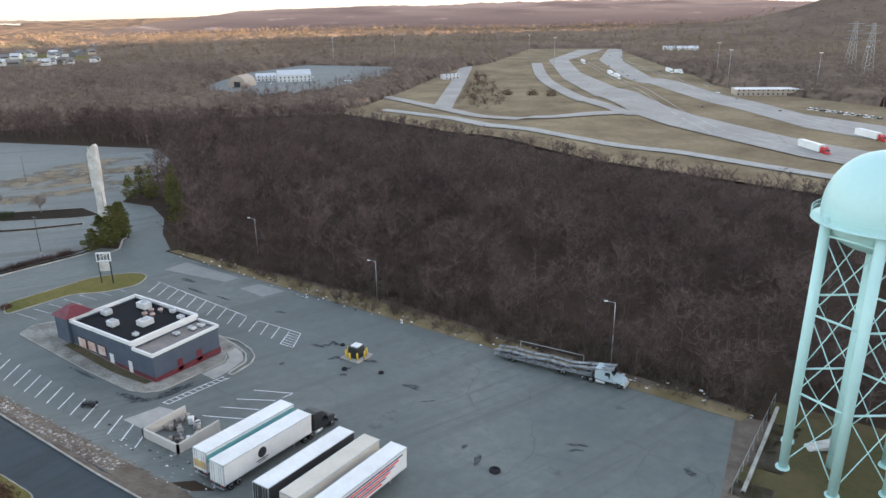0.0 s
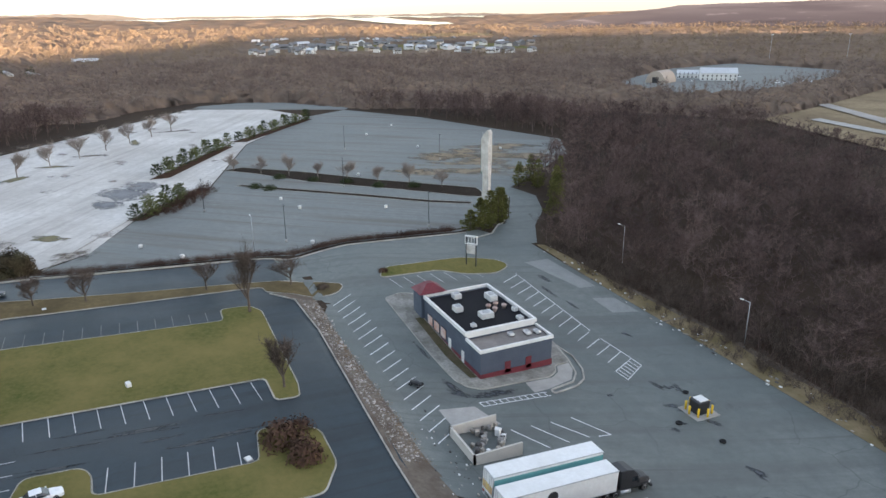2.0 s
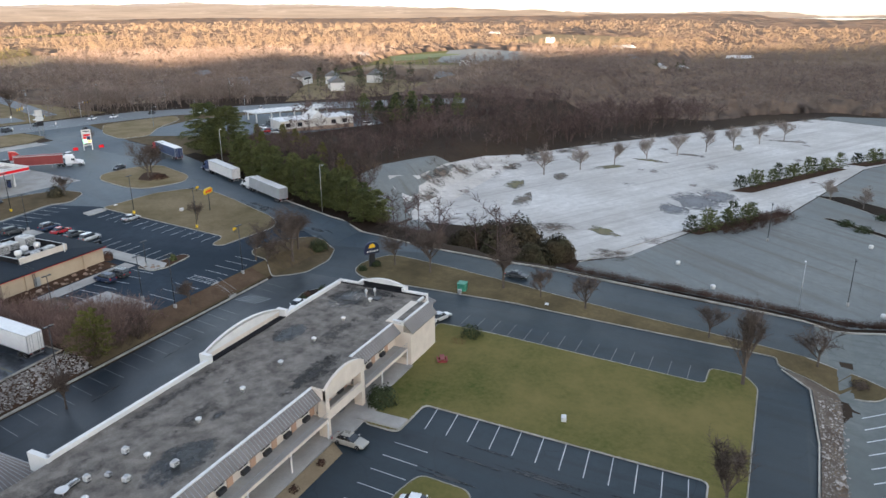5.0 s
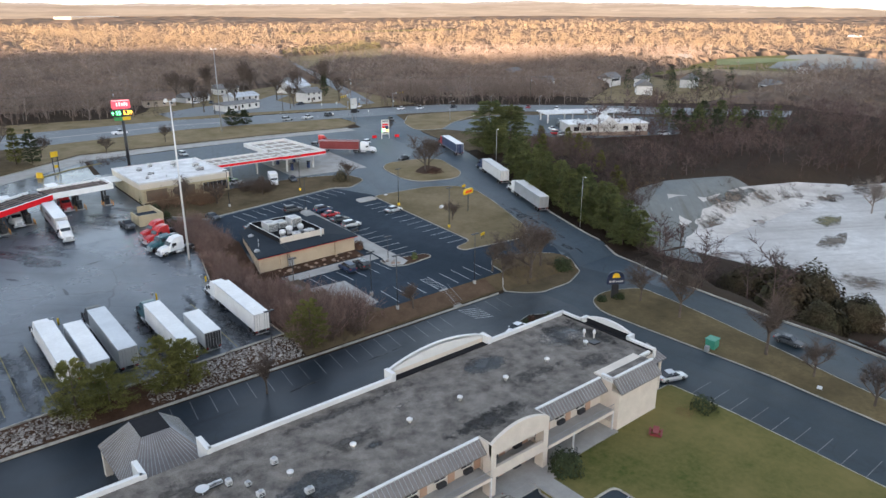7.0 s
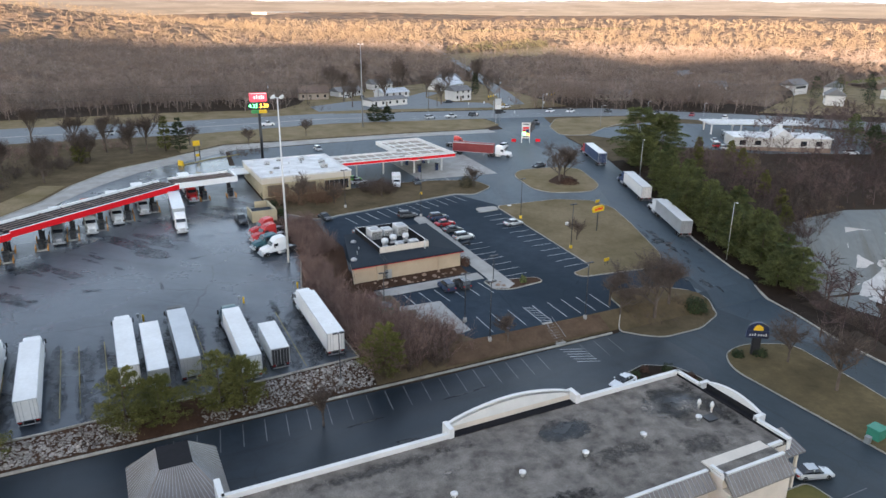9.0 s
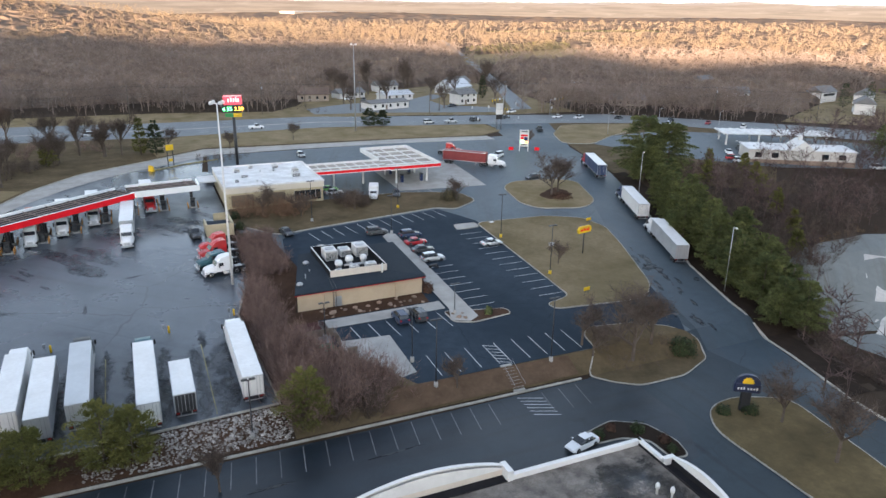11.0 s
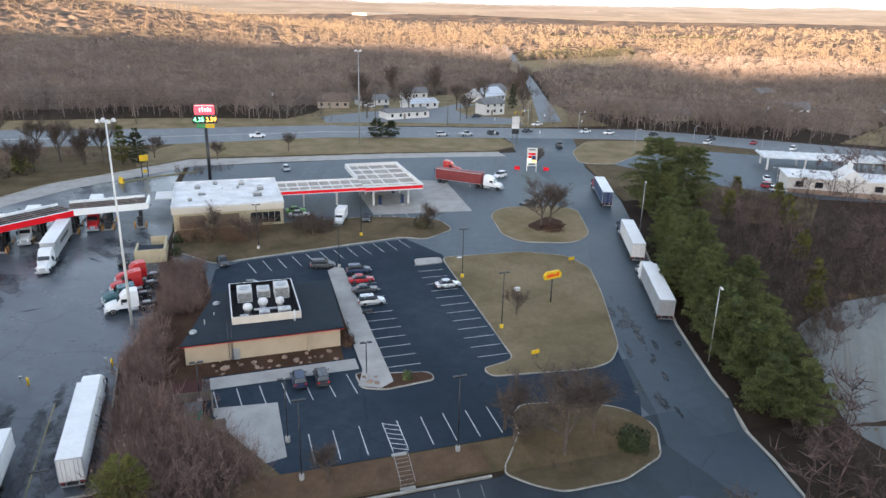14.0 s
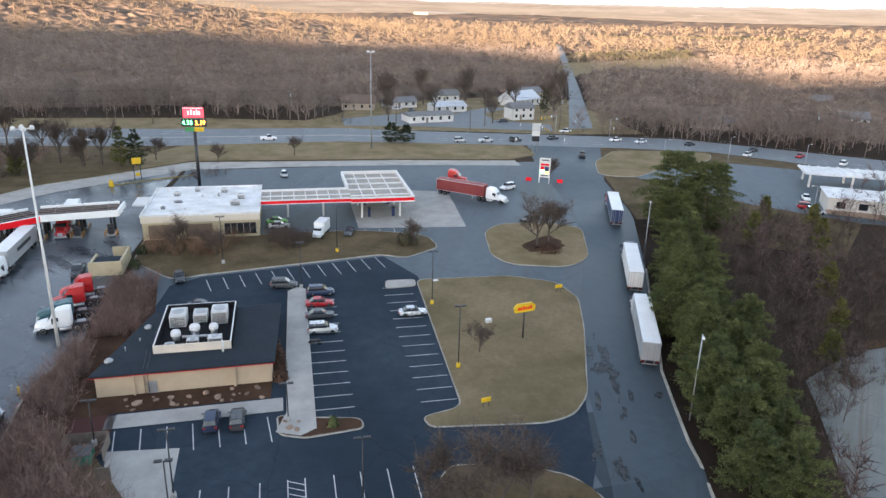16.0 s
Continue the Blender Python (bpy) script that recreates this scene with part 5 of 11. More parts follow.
# undergrowth at the edges of the wood and on the banks
def bare_shrub(g, stems, twigs):
    """A leafless shrub of height 1: thin stems fanning out of the ground, each with fine twigs."""
    tri = []
    for k in range(stems):
        d = np.array([g.normal(0, 0.5), g.normal(0, 0.5), 1.0])
        a = np.array([g.normal(0, 0.06), g.normal(0, 0.06), 0.0])
        b = a + d / np.linalg.norm(d) * g.uniform(0.55, 1.0)
        s = np.cross(d, g.normal(0, 1, 3))
        s *= 0.007 / np.linalg.norm(s)
        tri.append((a - s, a + s, b))
        for j in range(twigs):
            p = a + (b - a) * g.uniform(0.3, 1.0)
            e = d / np.linalg.norm(d) + g.normal(0, 0.55, 3)
            e *= g.uniform(0.12, 0.3) / np.linalg.norm(e)
            s = np.cross(e, p - (0, 0, 0.1) + g.normal(0, 0.2, 3))
            s *= 0.006 / np.linalg.norm(s)
            tri.append((p - s, p + s, p + e))
    return np.array(tri)


DRY_BLADES = mat("dry_grass_blades", (0.26, 0.16, 0.075), 0.95, col2=(0.17, 0.11, 0.055), amount=0.4, island=0.3)
BUSH_T = [plain(bare_shrub(g, 19, 5)) for _ in range(6)]
LOW_T = [plain(bare_shrub(g, 14, 3)) for _ in range(6)]


def thicket(name, poly, n, lo, hi, material, label):
    xs, ys = [p[0] for p in poly], [p[1] for p in poly]
    px, py = rng.uniform(min(xs), max(xs), n * 3), rng.uniform(min(ys), max(ys), n * 3)
    m = inside(poly, px, py)
    px, py = px[m][:n], py[m][:n]
    V, F, M = scatter(LOW_T if name in ("weeds", "undergrowth", "dry_grass") else BUSH_T, px, py, rng.uniform(lo, hi, len(px)), 0.1)
    return tagged(mesh_of(name, V, F, material, normals=M), label, "shrubs", kind="stuff")


thicket("brush", [(-150, 104.5), (-120, 106.5), (-30, 105), (-10, 105), (-10, 112), (-80, 116), (-150, 116)], 420, 1.5, 4.0, TWIG, "tangled brown brush at the wood's edge")
thicket("brush", [(-93.4, -68), (-99.5, -66), (-99, -76), (-98.6, -91), (-98.6, -104), (-95.4, -106), (-93.4, -94)], 230, 2.2, 4.6, ROSE_TWIG, "dense bare brown shrubs between the car parks")
thicket("brush", [(-96.5, -108), (-103.5, -108), (-103.5, -128), (-97, -128)], 240, 1.8, 4.2, ROSE_TWIG, "bare shrubs beside the truck lot")
thicket("brush", [(-186, -76), (-200, -74), (-226, -84), (-250, -110), (-245, -150), (-222, -150), (-196, -110)], 500, 2.0, 5.0, TWIG, "tangled brown scrub on the slope")
thicket("brush", [(-174, -46), (-178, -58), (-186, -66), (-196, -80), (-206, -90), (-202, -80), (-195, -66), (-186, -50), (-178, -42)], 240, 1.6, 3.8, TWIG, "tangled brown scrub between the pines and the old lot")
thicket("dry_grass", [(-197, -60), (-195, -66), (-200, -81), (-212, -88), (-234, -91), (-234, -88), (-213, -85), (-202, -79), (-197.6, -66), (-199, -58)], 420, 0.6, 1.5, DRY_BLADES, "tan dry grass along the old lot's edge")
thicket("brush", [(-99, -149), (-99, -141), (-112, -139), (-120, -148)], 70, 2.6, 5.2, RUST_TWIG, "russet bare shrubs before the store")
thicket("brush", [(-122, -150), (-130, -150), (-132, -142), (-124, -141)], 44, 2.2, 4.6, TWIG, "bare brown shrubs beside the forecourt")
thicket("brush", [(-141, -65), (-152, -66), (-157, -62), (-150, -57), (-141, -60)], 40, 0.8, 2.0, TWIG, "bare low shrubs under the island trees")
thicket("brush", [(-96, -205), (-112, -206), (-112, -198), (-98, -196)], 30, 1.4, 3.0, TWIG, "bare shrubs below the price sign")
thicket("brush", [(-94, -60.8), (-106, -60.8), (-108, -66), (-94, -68)], 70, 1.6, 4.0, TWIG, "bare shrubs on the grassy bank")
thicket("hedge", [(-167.2, -6), (-171, -6), (-170.5, 90), (-167, 90)], 1000, 1.3, 2.2, UNDER, "long clipped bare hedge along the lane")
thicket("brush", [(-175, -20), (-192, -12), (-192, -50), (-184, -56)], 130, 2.2, 4.8, TWIG, "bare brown bushes beside the lane")
thicket("dry_grass", [(-78, 42.6), (-140, 43.2), (-140, 44.6), (-78, 45)], 260, 0.5, 1.1, DRY_BLADES, "rusty dry grass tufts on the strip")
thicket("brush", [(-60, -206), (-20, -178), (20, -150), (20, -172), (-20, -205), (-58, -216)], 260, 1.6, 4.0, TWIG, "brown brush on the verge behind the truck stop")
thicket("brush", [(-78, -224), (-40, -214), (10, -182), (60, -150), (60, -226), (0, -238), (-60, -240)], 520, 1.8, 4.6, ROSE_TWIG, "dense brown scrub on the highway verge")
thicket("brush", [(-54, -200), (-40, -181), (-34, -172), (0, -146), (40, -116), (50, -150), (-20, -190), (-50, -212)], 300, 2.4, 5.4, TWIG, "tall brown scrub behind the service road")


# ---- single trees ----
def broad_tree(name, x, y, h, label, seed, upright=0.0, twigs=520, group="", pale=False):
    """A bare ornamental tree: forking trunk and limbs, and a haze of twigs."""
    g = np.random.default_rng(seed)
    h *= 1.72
    twigs = int(twigs * 2.6)
    t = thing(name, label, "tree", x, y, g.uniform(0, 360), group=group)
    bm = bmesh.new()
    tips = []

    def grow_limb(a, d, ln, r, depth):
        b = a + d * ln
        cyl(bm, a, b, r, r * 0.62, 6 if depth < 2 else 4, caps=False)
        if depth >= 1:
            tips.append((a, b))
        if depth < 3:
            for k in range(4 if depth else 6):
                e = Vector(g.normal(0, 1, 3))
                e.z = abs(e.z) * 0.55 + 0.3 + upright
                q = (d * (0.45 + upright) + e.normalized() * (1.0 - upright * 0.5)).normalized()
                grow_limb(a.lerp(b, g.uniform(0.45, 1.0)), q, ln * g.uniform(0.6, 0.9), r * 0.52, depth + 1)

    grow_limb(Vector((0, 0, -0.15)), Vector((0, 0, 1)), h * 0.32, h * 0.02, 0)
    part("trunk", bm, PALE_TRUNK if pale else TRUNK, t)
    tri = []
    for k in range(twigs):
        a, b = tips[g.integers(len(tips))]
        p = np.array(a.lerp(b, g.uniform(0.2, 1.1)))
        d = g.normal(0, 1, 3)
        d[2] = d[2] * 0.7 + 0.45 + upright
        d *= h * g.uniform(0.07, 0.17) / np.linalg.norm(d)
        s = np.cross(d, g.normal(0, 1, 3))
        s *= 0.026 / np.linalg.norm(s)
        tri.append((p - s, p + s, p + d))
    T, M = plain(np.array(tri))
    c = mesh_of("crown", T.reshape(-1, 3), np.arange(3 * len(T)).reshape(-1, 3), PALE_TWIG if pale else TWIG, normals=M)
    c.parent = t
    return t


def conifer(name, x, y, h, width, label, seed, material, n=2600, cone=1.0, group=""):
    """An evergreen: a trunk and whorls of drooping, tufted branches."""
    g = np.random.default_rng(seed)
    t = thing(name, label, "tree", x, y, g.uniform(0, 360), group=group)
    bm = bmesh.new()
    cyl(bm, (0, 0, -0.3), (0, 0, h * 0.95), h * 0.018, 0.03, 7)
    part("trunk", bm, TRUNK, t)
    fine = 1.0 if n < 2500 else 0.5                     # the nearest crowns carry finer tufts
    n = int(n * (1.5 if n < 2500 else 3.4))
    nb = max(40, int(h * 9))
    bh = np.sort(g.uniform(0.05, 0.99, nb))
    ba = np.arange(nb) * 2.4 + g.uniform(0, 0.8, nb)
    lobes = 1 + 0.16 * np.sin(ba * 3 + g.uniform(0, 6)) + 0.12 * np.sin(bh * 21)
    bl = width / 2 * np.clip((1 - bh) ** (0.75 * cone) * 1.02 + 0.04, 0.05, 1) * g.uniform(0.6, 1.15, nb) * np.clip(bh * 6, 0.55, 1) * lobes
    b = g.integers(nb, size=n)
    f = g.uniform(0.03, 1, n) ** 0.45
    rr = bl[b] * f
    lift = 0.22 * rr - 0.03 * rr ** 2
    side = g.normal(0, 0.16, n) * rr + g.normal(0, 0.05, n)
    p = np.stack([np.cos(ba[b]) * rr - np.sin(ba[b]) * side, np.sin(ba[b]) * rr + np.cos(ba[b]) * side, bh[b] * h + lift - np.abs(side) * 0.25 + g.normal(0, 0.1, n)], -1)
    d = np.stack([np.cos(ba[b]), np.sin(ba[b]), np.full(n, 0.55)], -1) + g.normal(0, 0.5, (n, 3))
    d *= (g.uniform(0.4, 0.85, n) * (0.5 + width * 0.06) * fine)[:, None] / np.linalg.norm(d, axis=1)[:, None]
    s = np.cross(d, g.normal(0, 0.6, (n, 3)) + (0, 0, 1))
    s *= (g.uniform(0.08, 0.155, n) * (0.6 + width * 0.06) * fine)[:, None] / np.linalg.norm(s, axis=1)[:, None]
    T, M = plain(np.stack([p - s, p + s, p + d], 1))
    c = mesh_of("crown", T.reshape(-1, 3), np.arange(3 * n).reshape(-1, 3), material, normals=M)
    c.parent = t
    return t


def shrub(name, x, y, w, h, label, seed, material, n=420, group="", base=None):
    """A rounded bush of short sprigs."""
    g = np.random.default_rng(seed)
    t = thing(name, label, "shrub", x, y, 0, base, group)
    u = g.normal(0, 1, (n, 3))
    u /= np.linalg.norm(u, axis=1)[:, None]
    u[:, 2] = np.abs(u[:, 2])
    lump = 1 + 0.18 * np.sin(u[:, 0] * 5 + seed) * np.cos(u[:, 1] * 4)
    p = u * np.array([w / 2, w / 2, h]) * (lump * g.uniform(0.55, 1.0, n))[:, None]
    d = np.cross(u + g.normal(0, 0.3, (n, 3)), g.normal(0, 1, (n, 3)))
    d *= (g.uniform(0.16, 0.34, n) * (0.5 + h * 0.3))[:, None] / np.linalg.norm(d, axis=1)[:, None]
    s = np.cross(d, u + g.normal(0, 0.3, (n, 3)))
    s *= (g.uniform(0.07, 0.14, n) * (0.6 + h * 0.3))[:, None] / np.linalg.norm(s, axis=1)[:, None]
    T, M = dome(np.stack([p - s, p + s, p + d], 1), 0.1 * h)
    c = mesh_of("foliage", T.reshape(-1, 3), np.arange(3 * n).reshape(-1, 3), material, normals=M)
    c.parent = t
    bm = bmesh.new()
    cyl(bm, (0, 0, -0.1), (0, 0, h * 0.5), 0.06, 0.03, 5)
    part("stem", bm, TRUNK, t)
    return t


for k, (x, y, h) in enumerate([(-186, -78, 8), (-188, -84, 9), (-191, -90, 9), (-190, -96, 8.5), (-194, -100, 9.5), (-197, -106, 9), (-200, -112, 9), (-203, -119, 8.5), (-185, -72, 7), (-192, -82, 7.5), (-196, -94, 8), (-201, -104, 8), (-188, -66, 7), (-198, -88, 8), (-206, -112, 8), (-208, -122, 9), (-192, -76, 8), (-184.4, -74.4, 8), (-183.4, -68, 7.4), (-182, -62.4, 6.6), (-186.4, -61, 7), (-187.6, -71, 8)]):
    conifer("pine_tree", x + 4.6, y + 0.6, h * 1.25, 9.0, "bushy green pine in a row beside the access road", 40 + k, NEEDLE, 7000, 0.62, "pines along the access road")
for k, (x, y, h, w) in enumerate([(-214.5, -146.5, 16.5, 15), (-221, -142.5, 15.0, 14), (-210.5, -140.0, 10.5, 10)]):
    conifer("pine_tree", x, y, h, w, "tall broad dark green pine near the junction", 60 + k, NEEDLE, 12000, 0.34, "tall pines near the junction")
for k, (x, y, h) in enumerate([(-164.5, 97.5, 7.5), (-168, 101, 9), (-171, 105, 9.5), (-175, 108.4, 9), (-179.5, 110.5, 8), (-172, 100, 7.5), (-166, 94, 5)]):
    conifer("cedar_tree", x, y, h * 1.1, 5.6, "olive green cedar beside the tall signboard", 70 + k, OLIVE_NEEDLE, 3400, 0.7, "cedars by the lane")
for k, (x, y, h) in enumerate([(-208, 133, 8), (-204, 138, 9), (-203, 146, 9.5), (-193, 138, 9), (-187, 134, 8.5), (-181, 131, 9.5), (-174, 126, 7), (-212, 140, 9), (-167, 120, 6)]):
    conifer("cedar_tree", x, y, h * 1.1, 5.8, "olive green cedar at the wood's edge", 80 + k, OLIVE_NEEDLE, 2800, 0.75, "cedars at the wood's edge")
for k, (x, y, h) in enumerate([(-61, -62.5, 6.5), (-65, -61.8, 5.5), (-72.5, -62.3, 6.5), (-75.5, -62.0, 5.5), (-44.5, -61.8, 6), (-41, -62, 5), (-96, -62.2, 6)]):
    conifer("cedar_tree", x, y, h * 1.25, 8.2, "scruffy olive green cedar on the stony bank", 90 + k, OLIVE_NEEDLE, 2700, 0.6, "cedars on the bank")
for k, (x, y, w, h) in enumerate([(-183, -26, 14, 7.6), (-180, -17.5, 10, 5.6), (-187, -35, 13, 6.4), (-192, -25, 14, 8.0), (-189, -14, 10, 5.6), (-196, -34, 10, 5.0)]):
    shrub("juniper_bush", x, y, w, h, "broad dark green evergreen thicket beside the lane", 100 + k, mat("mixed_thicket", (0.05, 0.052, 0.026), 0.9, col2=(0.08, 0.055, 0.036), amount=0.45, island=0.45, spec=0.08), 5200, "evergreen thickets")
for k, (x, y, h, up) in enumerate([(-134, 31.2, 8.5, 0.5), (-103, 31.0, 6.5, 0.5), (-147, 42, 6, 0.0), (-148, 25, 5, 0.1), (-149, 3, 6, 0.0), (-150, -6, 5.5, 0.0), (-151, -14, 8, 0.1), (-153, -31, 8, 0.0), (-154, -40, 6, 0.0),
                                   (-146, -61, 9.5, 0.0), (-151, -63, 8.5, 0.0), (-140, -66, 6, 0.0), (-177.5, -135.5, 8.5, 0.0), (-181, -138, 7.5, 0.0), (-152, -139, 5, 0.0), (-105, -142, 6, 0.0), (-113, -139, 5, 0.0), (-126, -140, 4.5, 0.0), (-140, -63, 5, 0),
                                   (-117, -62.5, 4, 0), (-154, -95, 4, 0), (-84, -54, 4.5, 0.3), (-200, -188, 5, 0.1), (-108, -216, 5, 0), (-130, -224, 5, 0), (-72, -216, 7, 0), (-60, -210, 7, 0), (-48, -204, 7.5, 0), (-90, -222, 6, 0)]):
    broad_tree("bare_tree", x, y, h, "leafless ornamental tree with fine grey-brown twigs", 200 + k, up, 700 if h > 6 else 420, "bare ornamental trees")
for k, (x, y, h) in enumerate([(-214, -92, 6), (-222, -104, 7), (-232, -118, 6), (-226, -132, 7), (-240, -128, 6), (-206, -84, 5), (-236, -142, 7), (-246, -138, 6)]):
    conifer("cedar_tree", x, y, h, 4.6, "olive cedar among the scrub on the slope", 120 + k, OLIVE_NEEDLE, 2000, 0.8, "cedars among the scrub")
for k in range(9):
    t = k / 8
    broad_tree("bare_tree", -276 - 112 * t, -44 + 80 * t, 7.4, "leafless tree in a row on the old slab", 300 + k, 0.0, 700, "trees on the old slab", True)
for k in range(8):
    t = k / 7
    broad_tree("bare_tree", -278 + 58 * t, 50 + 60 * t, (5.4, 4.6, 5.8, 4.4)[k % 4], "leafless tree on the old lot's planting strip", 320 + k, 0.0, 700, "trees on the planting strip", True)
for k, (x, y) in enumerate([(-258.5, 63), (-249, 73), (-241.5, 83), (-230.6, 91), (-225.3, 102), (-247.8, 52.5), (-243, 56.5)]):
    shrub("juniper_bush", x, y, 5.4, 1.8, "low dark evergreen bush on the planting strip", 340 + k, DARK_NEEDLE, 900, "bushes on the planting strip")
for (ax, ay), (bx_, by_), n_, h_ in (((-341, 62), (-394, 107), 13, 5.6), ((-281, 23), (-330, 54), 12, 5.8), ((-222, 14), (-241, 28), 7, 6.4)):
    for k in range(n_):
        t = k / (n_ - 1)
        conifer("juniper_tree", ax + (bx_ - ax) * t + (k % 3 - 1) * 0.9, ay + (by_ - ay) * t + (k % 2) * 1.2, h_ * (0.75 + (k * 37 % 10) * 0.045), 5.2, "dark olive evergreen in an uneven row between the lots", 360 + k, NEEDLE if k % 4 else DARK_NEEDLE, 800, 0.55, "evergreens between the lots")
thicket("brush", [(-226, 16), (-252, 33), (-256, 38), (-248, 40), (-226, 25)], 150, 1.8, 3.6, UNDER, "dark bare brush beside the evergreens")
for k, (x, y, h, w) in enumerate([(-163, -242, 8.5, 11), (-168, -241, 7.5, 10), (-86, -214, 13, 10), (-240, -300, 14, 8)]):
    conifer("cedar_tree", x, y, h * 0.8, w * 0.72, "dark evergreen beside the highway", 400 + k, DARK_NEEDLE, 3600, 0.7)
for k, (x, y, w, h, m, lb) in enumerate([
        (-103.4, -14.6, 4.6, 3.0, DARK_NEEDLE, "rounded dark green bush beside the motel entrance"), (-128.6, -11.6, 4.0, 2.2, DARK_NEEDLE, "low dark bush at the motel's corner"),
        (-88.5, 27.5, 6.5, 3.4, RED_TWIG, "broad russet bush on the parking island"), (-84, 29.5, 5.5, 3.0, RED_TWIG, "broad russet bush on the parking island"), (-90.5, 30.5, 4, 2.4, RED_TWIG, "russet bush on the parking island"),
        (-152, -43.5, 2.6, 1.6, DARK_NEEDLE, "dark clipped bush below the motel sign"), (-148.5, -44.8, 2.2, 1.4, DARK_NEEDLE, "dark clipped bush below the motel sign"),
        (-155.3, -60.8, 5.0, 2.6, DARK_NEEDLE, "dark round bush on the island"), (-179, -133, 6.0, 1.4, RED_TWIG, "low dark planting under the bare tree"),
        (-151, -141, 4.8, 3.4, mat("olive_shrub", (0.10, 0.085, 0.045), 0.9, col2=(0.06, 0.05, 0.03), amount=0.4, island=0.4), "round olive bush beside the forecourt"),
        (-124, -99, 3.0, 2.6, RED_TWIG, "russet shrub at the diner's corner"), (-124.5, -95.5, 2.8, 2.4, RED_TWIG, "russet shrub at the diner's corner"), (-124.8, -92, 2.4, 2.0, RED_TWIG, "russet shrub at the diner's corner"),
        (-131, -80.3, 1.5, 1.5, NEEDLE, "small green shrub in the planting bed"), (-144, 48, 3.4, 1.2, TWIG, "low dry shrub at the lot's corner"), (-145, 62, 2.6, 1.0, RED_TWIG, "low russet shrub on the sign island")]):
    shrub("bush", x, y, w, h, lb, 420 + k, m, 1100 if w > 4 else 520)
thicket("brush", [(-340, 585), (-238, 385), (-198, 367), (-215, 405), (-280, 510)], 300, 3.5, 7.0, UNDER, "dark brown scrub inside the ramp loop")
thicket("dry_grass", [(-124.6, -11.4), (-126.6, -11.4), (-126.6, -13.6), (-124.6, -13.6)], 14, 0.9, 1.6, DRY_BLADES, "tan ornamental grass clump at the motel's corner")
# scattered twiggy scrub on the stony bank
thicket("brush", [(-94, -60.8), (-40, -60.8), (-40, -63.6), (-94, -65.4)], 60, 0.8, 2.2, TWIG, "thin bare scrub on the stony bank")
thicket("weeds", [(-138, 105), (-121, 106), (-103, 108), (-80, 107), (-32, 105.4), (-13, 104.4), (-13, 107), (-60, 111), (-86, 113), (-102, 113.5), (-119, 110.5)], 420, 0.3, 1.1, DRY_BLADES, "dry grass and weeds along the wood's edge")
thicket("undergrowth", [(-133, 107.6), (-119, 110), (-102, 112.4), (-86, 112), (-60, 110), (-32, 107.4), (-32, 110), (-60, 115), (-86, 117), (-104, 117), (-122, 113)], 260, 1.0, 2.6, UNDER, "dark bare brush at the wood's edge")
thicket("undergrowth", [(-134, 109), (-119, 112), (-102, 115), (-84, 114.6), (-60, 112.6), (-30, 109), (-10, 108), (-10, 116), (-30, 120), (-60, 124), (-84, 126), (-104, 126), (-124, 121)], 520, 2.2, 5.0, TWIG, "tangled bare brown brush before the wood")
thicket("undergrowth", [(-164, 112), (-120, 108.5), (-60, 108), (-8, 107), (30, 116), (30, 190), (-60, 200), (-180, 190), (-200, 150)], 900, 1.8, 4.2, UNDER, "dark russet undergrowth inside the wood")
thicket("undergrowth", [(-188, -60), (-214, -84), (-256, -68), (-352, -38), (-420, -60), (-300, -150), (-230, -150), (-205, -118)], 420, 1.8, 3.8, UNDER, "dark russet undergrowth on the slope")
for k in range(24):
    t = k / 23
    conifer("pine_tree", -376 - 166 * t, -602 - 84 * t, 8 + (k * 31 % 10) * 0.3, 7.5, "yellow-green pine in a windbreak beside a field", 500 + k, OLIVE_NEEDLE, 260, 0.6, "windbreak pines")
thicket("undergrowth", [(120, -300), (-20, -292), (-90, -291), (-160, -276), (-150, -300), (-165, -335), (-150, -360), (120, -350)], 420, 2.0, 5.0, TWIG, "brown undergrowth along the roadside woods")
thicket("undergrowth", [(-262, -262), (-232, -256), (-330, -202), (-420, -142), (-440, -170), (-340, -240), (-270, -300)], 300, 2.0, 5.0, TWIG, "brown undergrowth along the roadside woods")
for k, (x, y) in enumerate(((-232, 442), (-216, 448), (-203, 450))):
    shrub("bush", x, y, 9, 5.5, "large russet bush on the grass beside the ramp", 900 + k, RED_TWIG, 600, "bushes beside the ramp")
thicket("brush", [(-93.6, -61.4), (-111, -62), (-109, -66.5), (-103.4, -73), (-100.4, -82), (-94, -82)], 260, 2.6, 6.0, ROSE_TWIG, "tangled bare shrubs on the grassy bank")
thicket("brush", [(-176, -44), (-181, -62), (-185, -80), (-190, -78), (-186, -60), (-180, -42)], 90, 1.0, 2.8, UNDER, "low bare scrub along the kerb under the pines")
for k, (x, y, h) in enumerate(((-306, -138, 11), (-304, -129, 9), (-306, -122, 12), (-311, -117, 10), (-318, -113, 11), (-314, -127, 9), (-322, -122, 12), (-330, -112, 10), (-338, -106, 11), (-326, -132, 10))):
    conifer("pine_tree", x, y, h, 8.5, "dark green pine behind the drive-in bank", 540 + k, DARK_NEEDLE if k % 2 else NEEDLE, 1500, 0.7, "pines behind the bank")
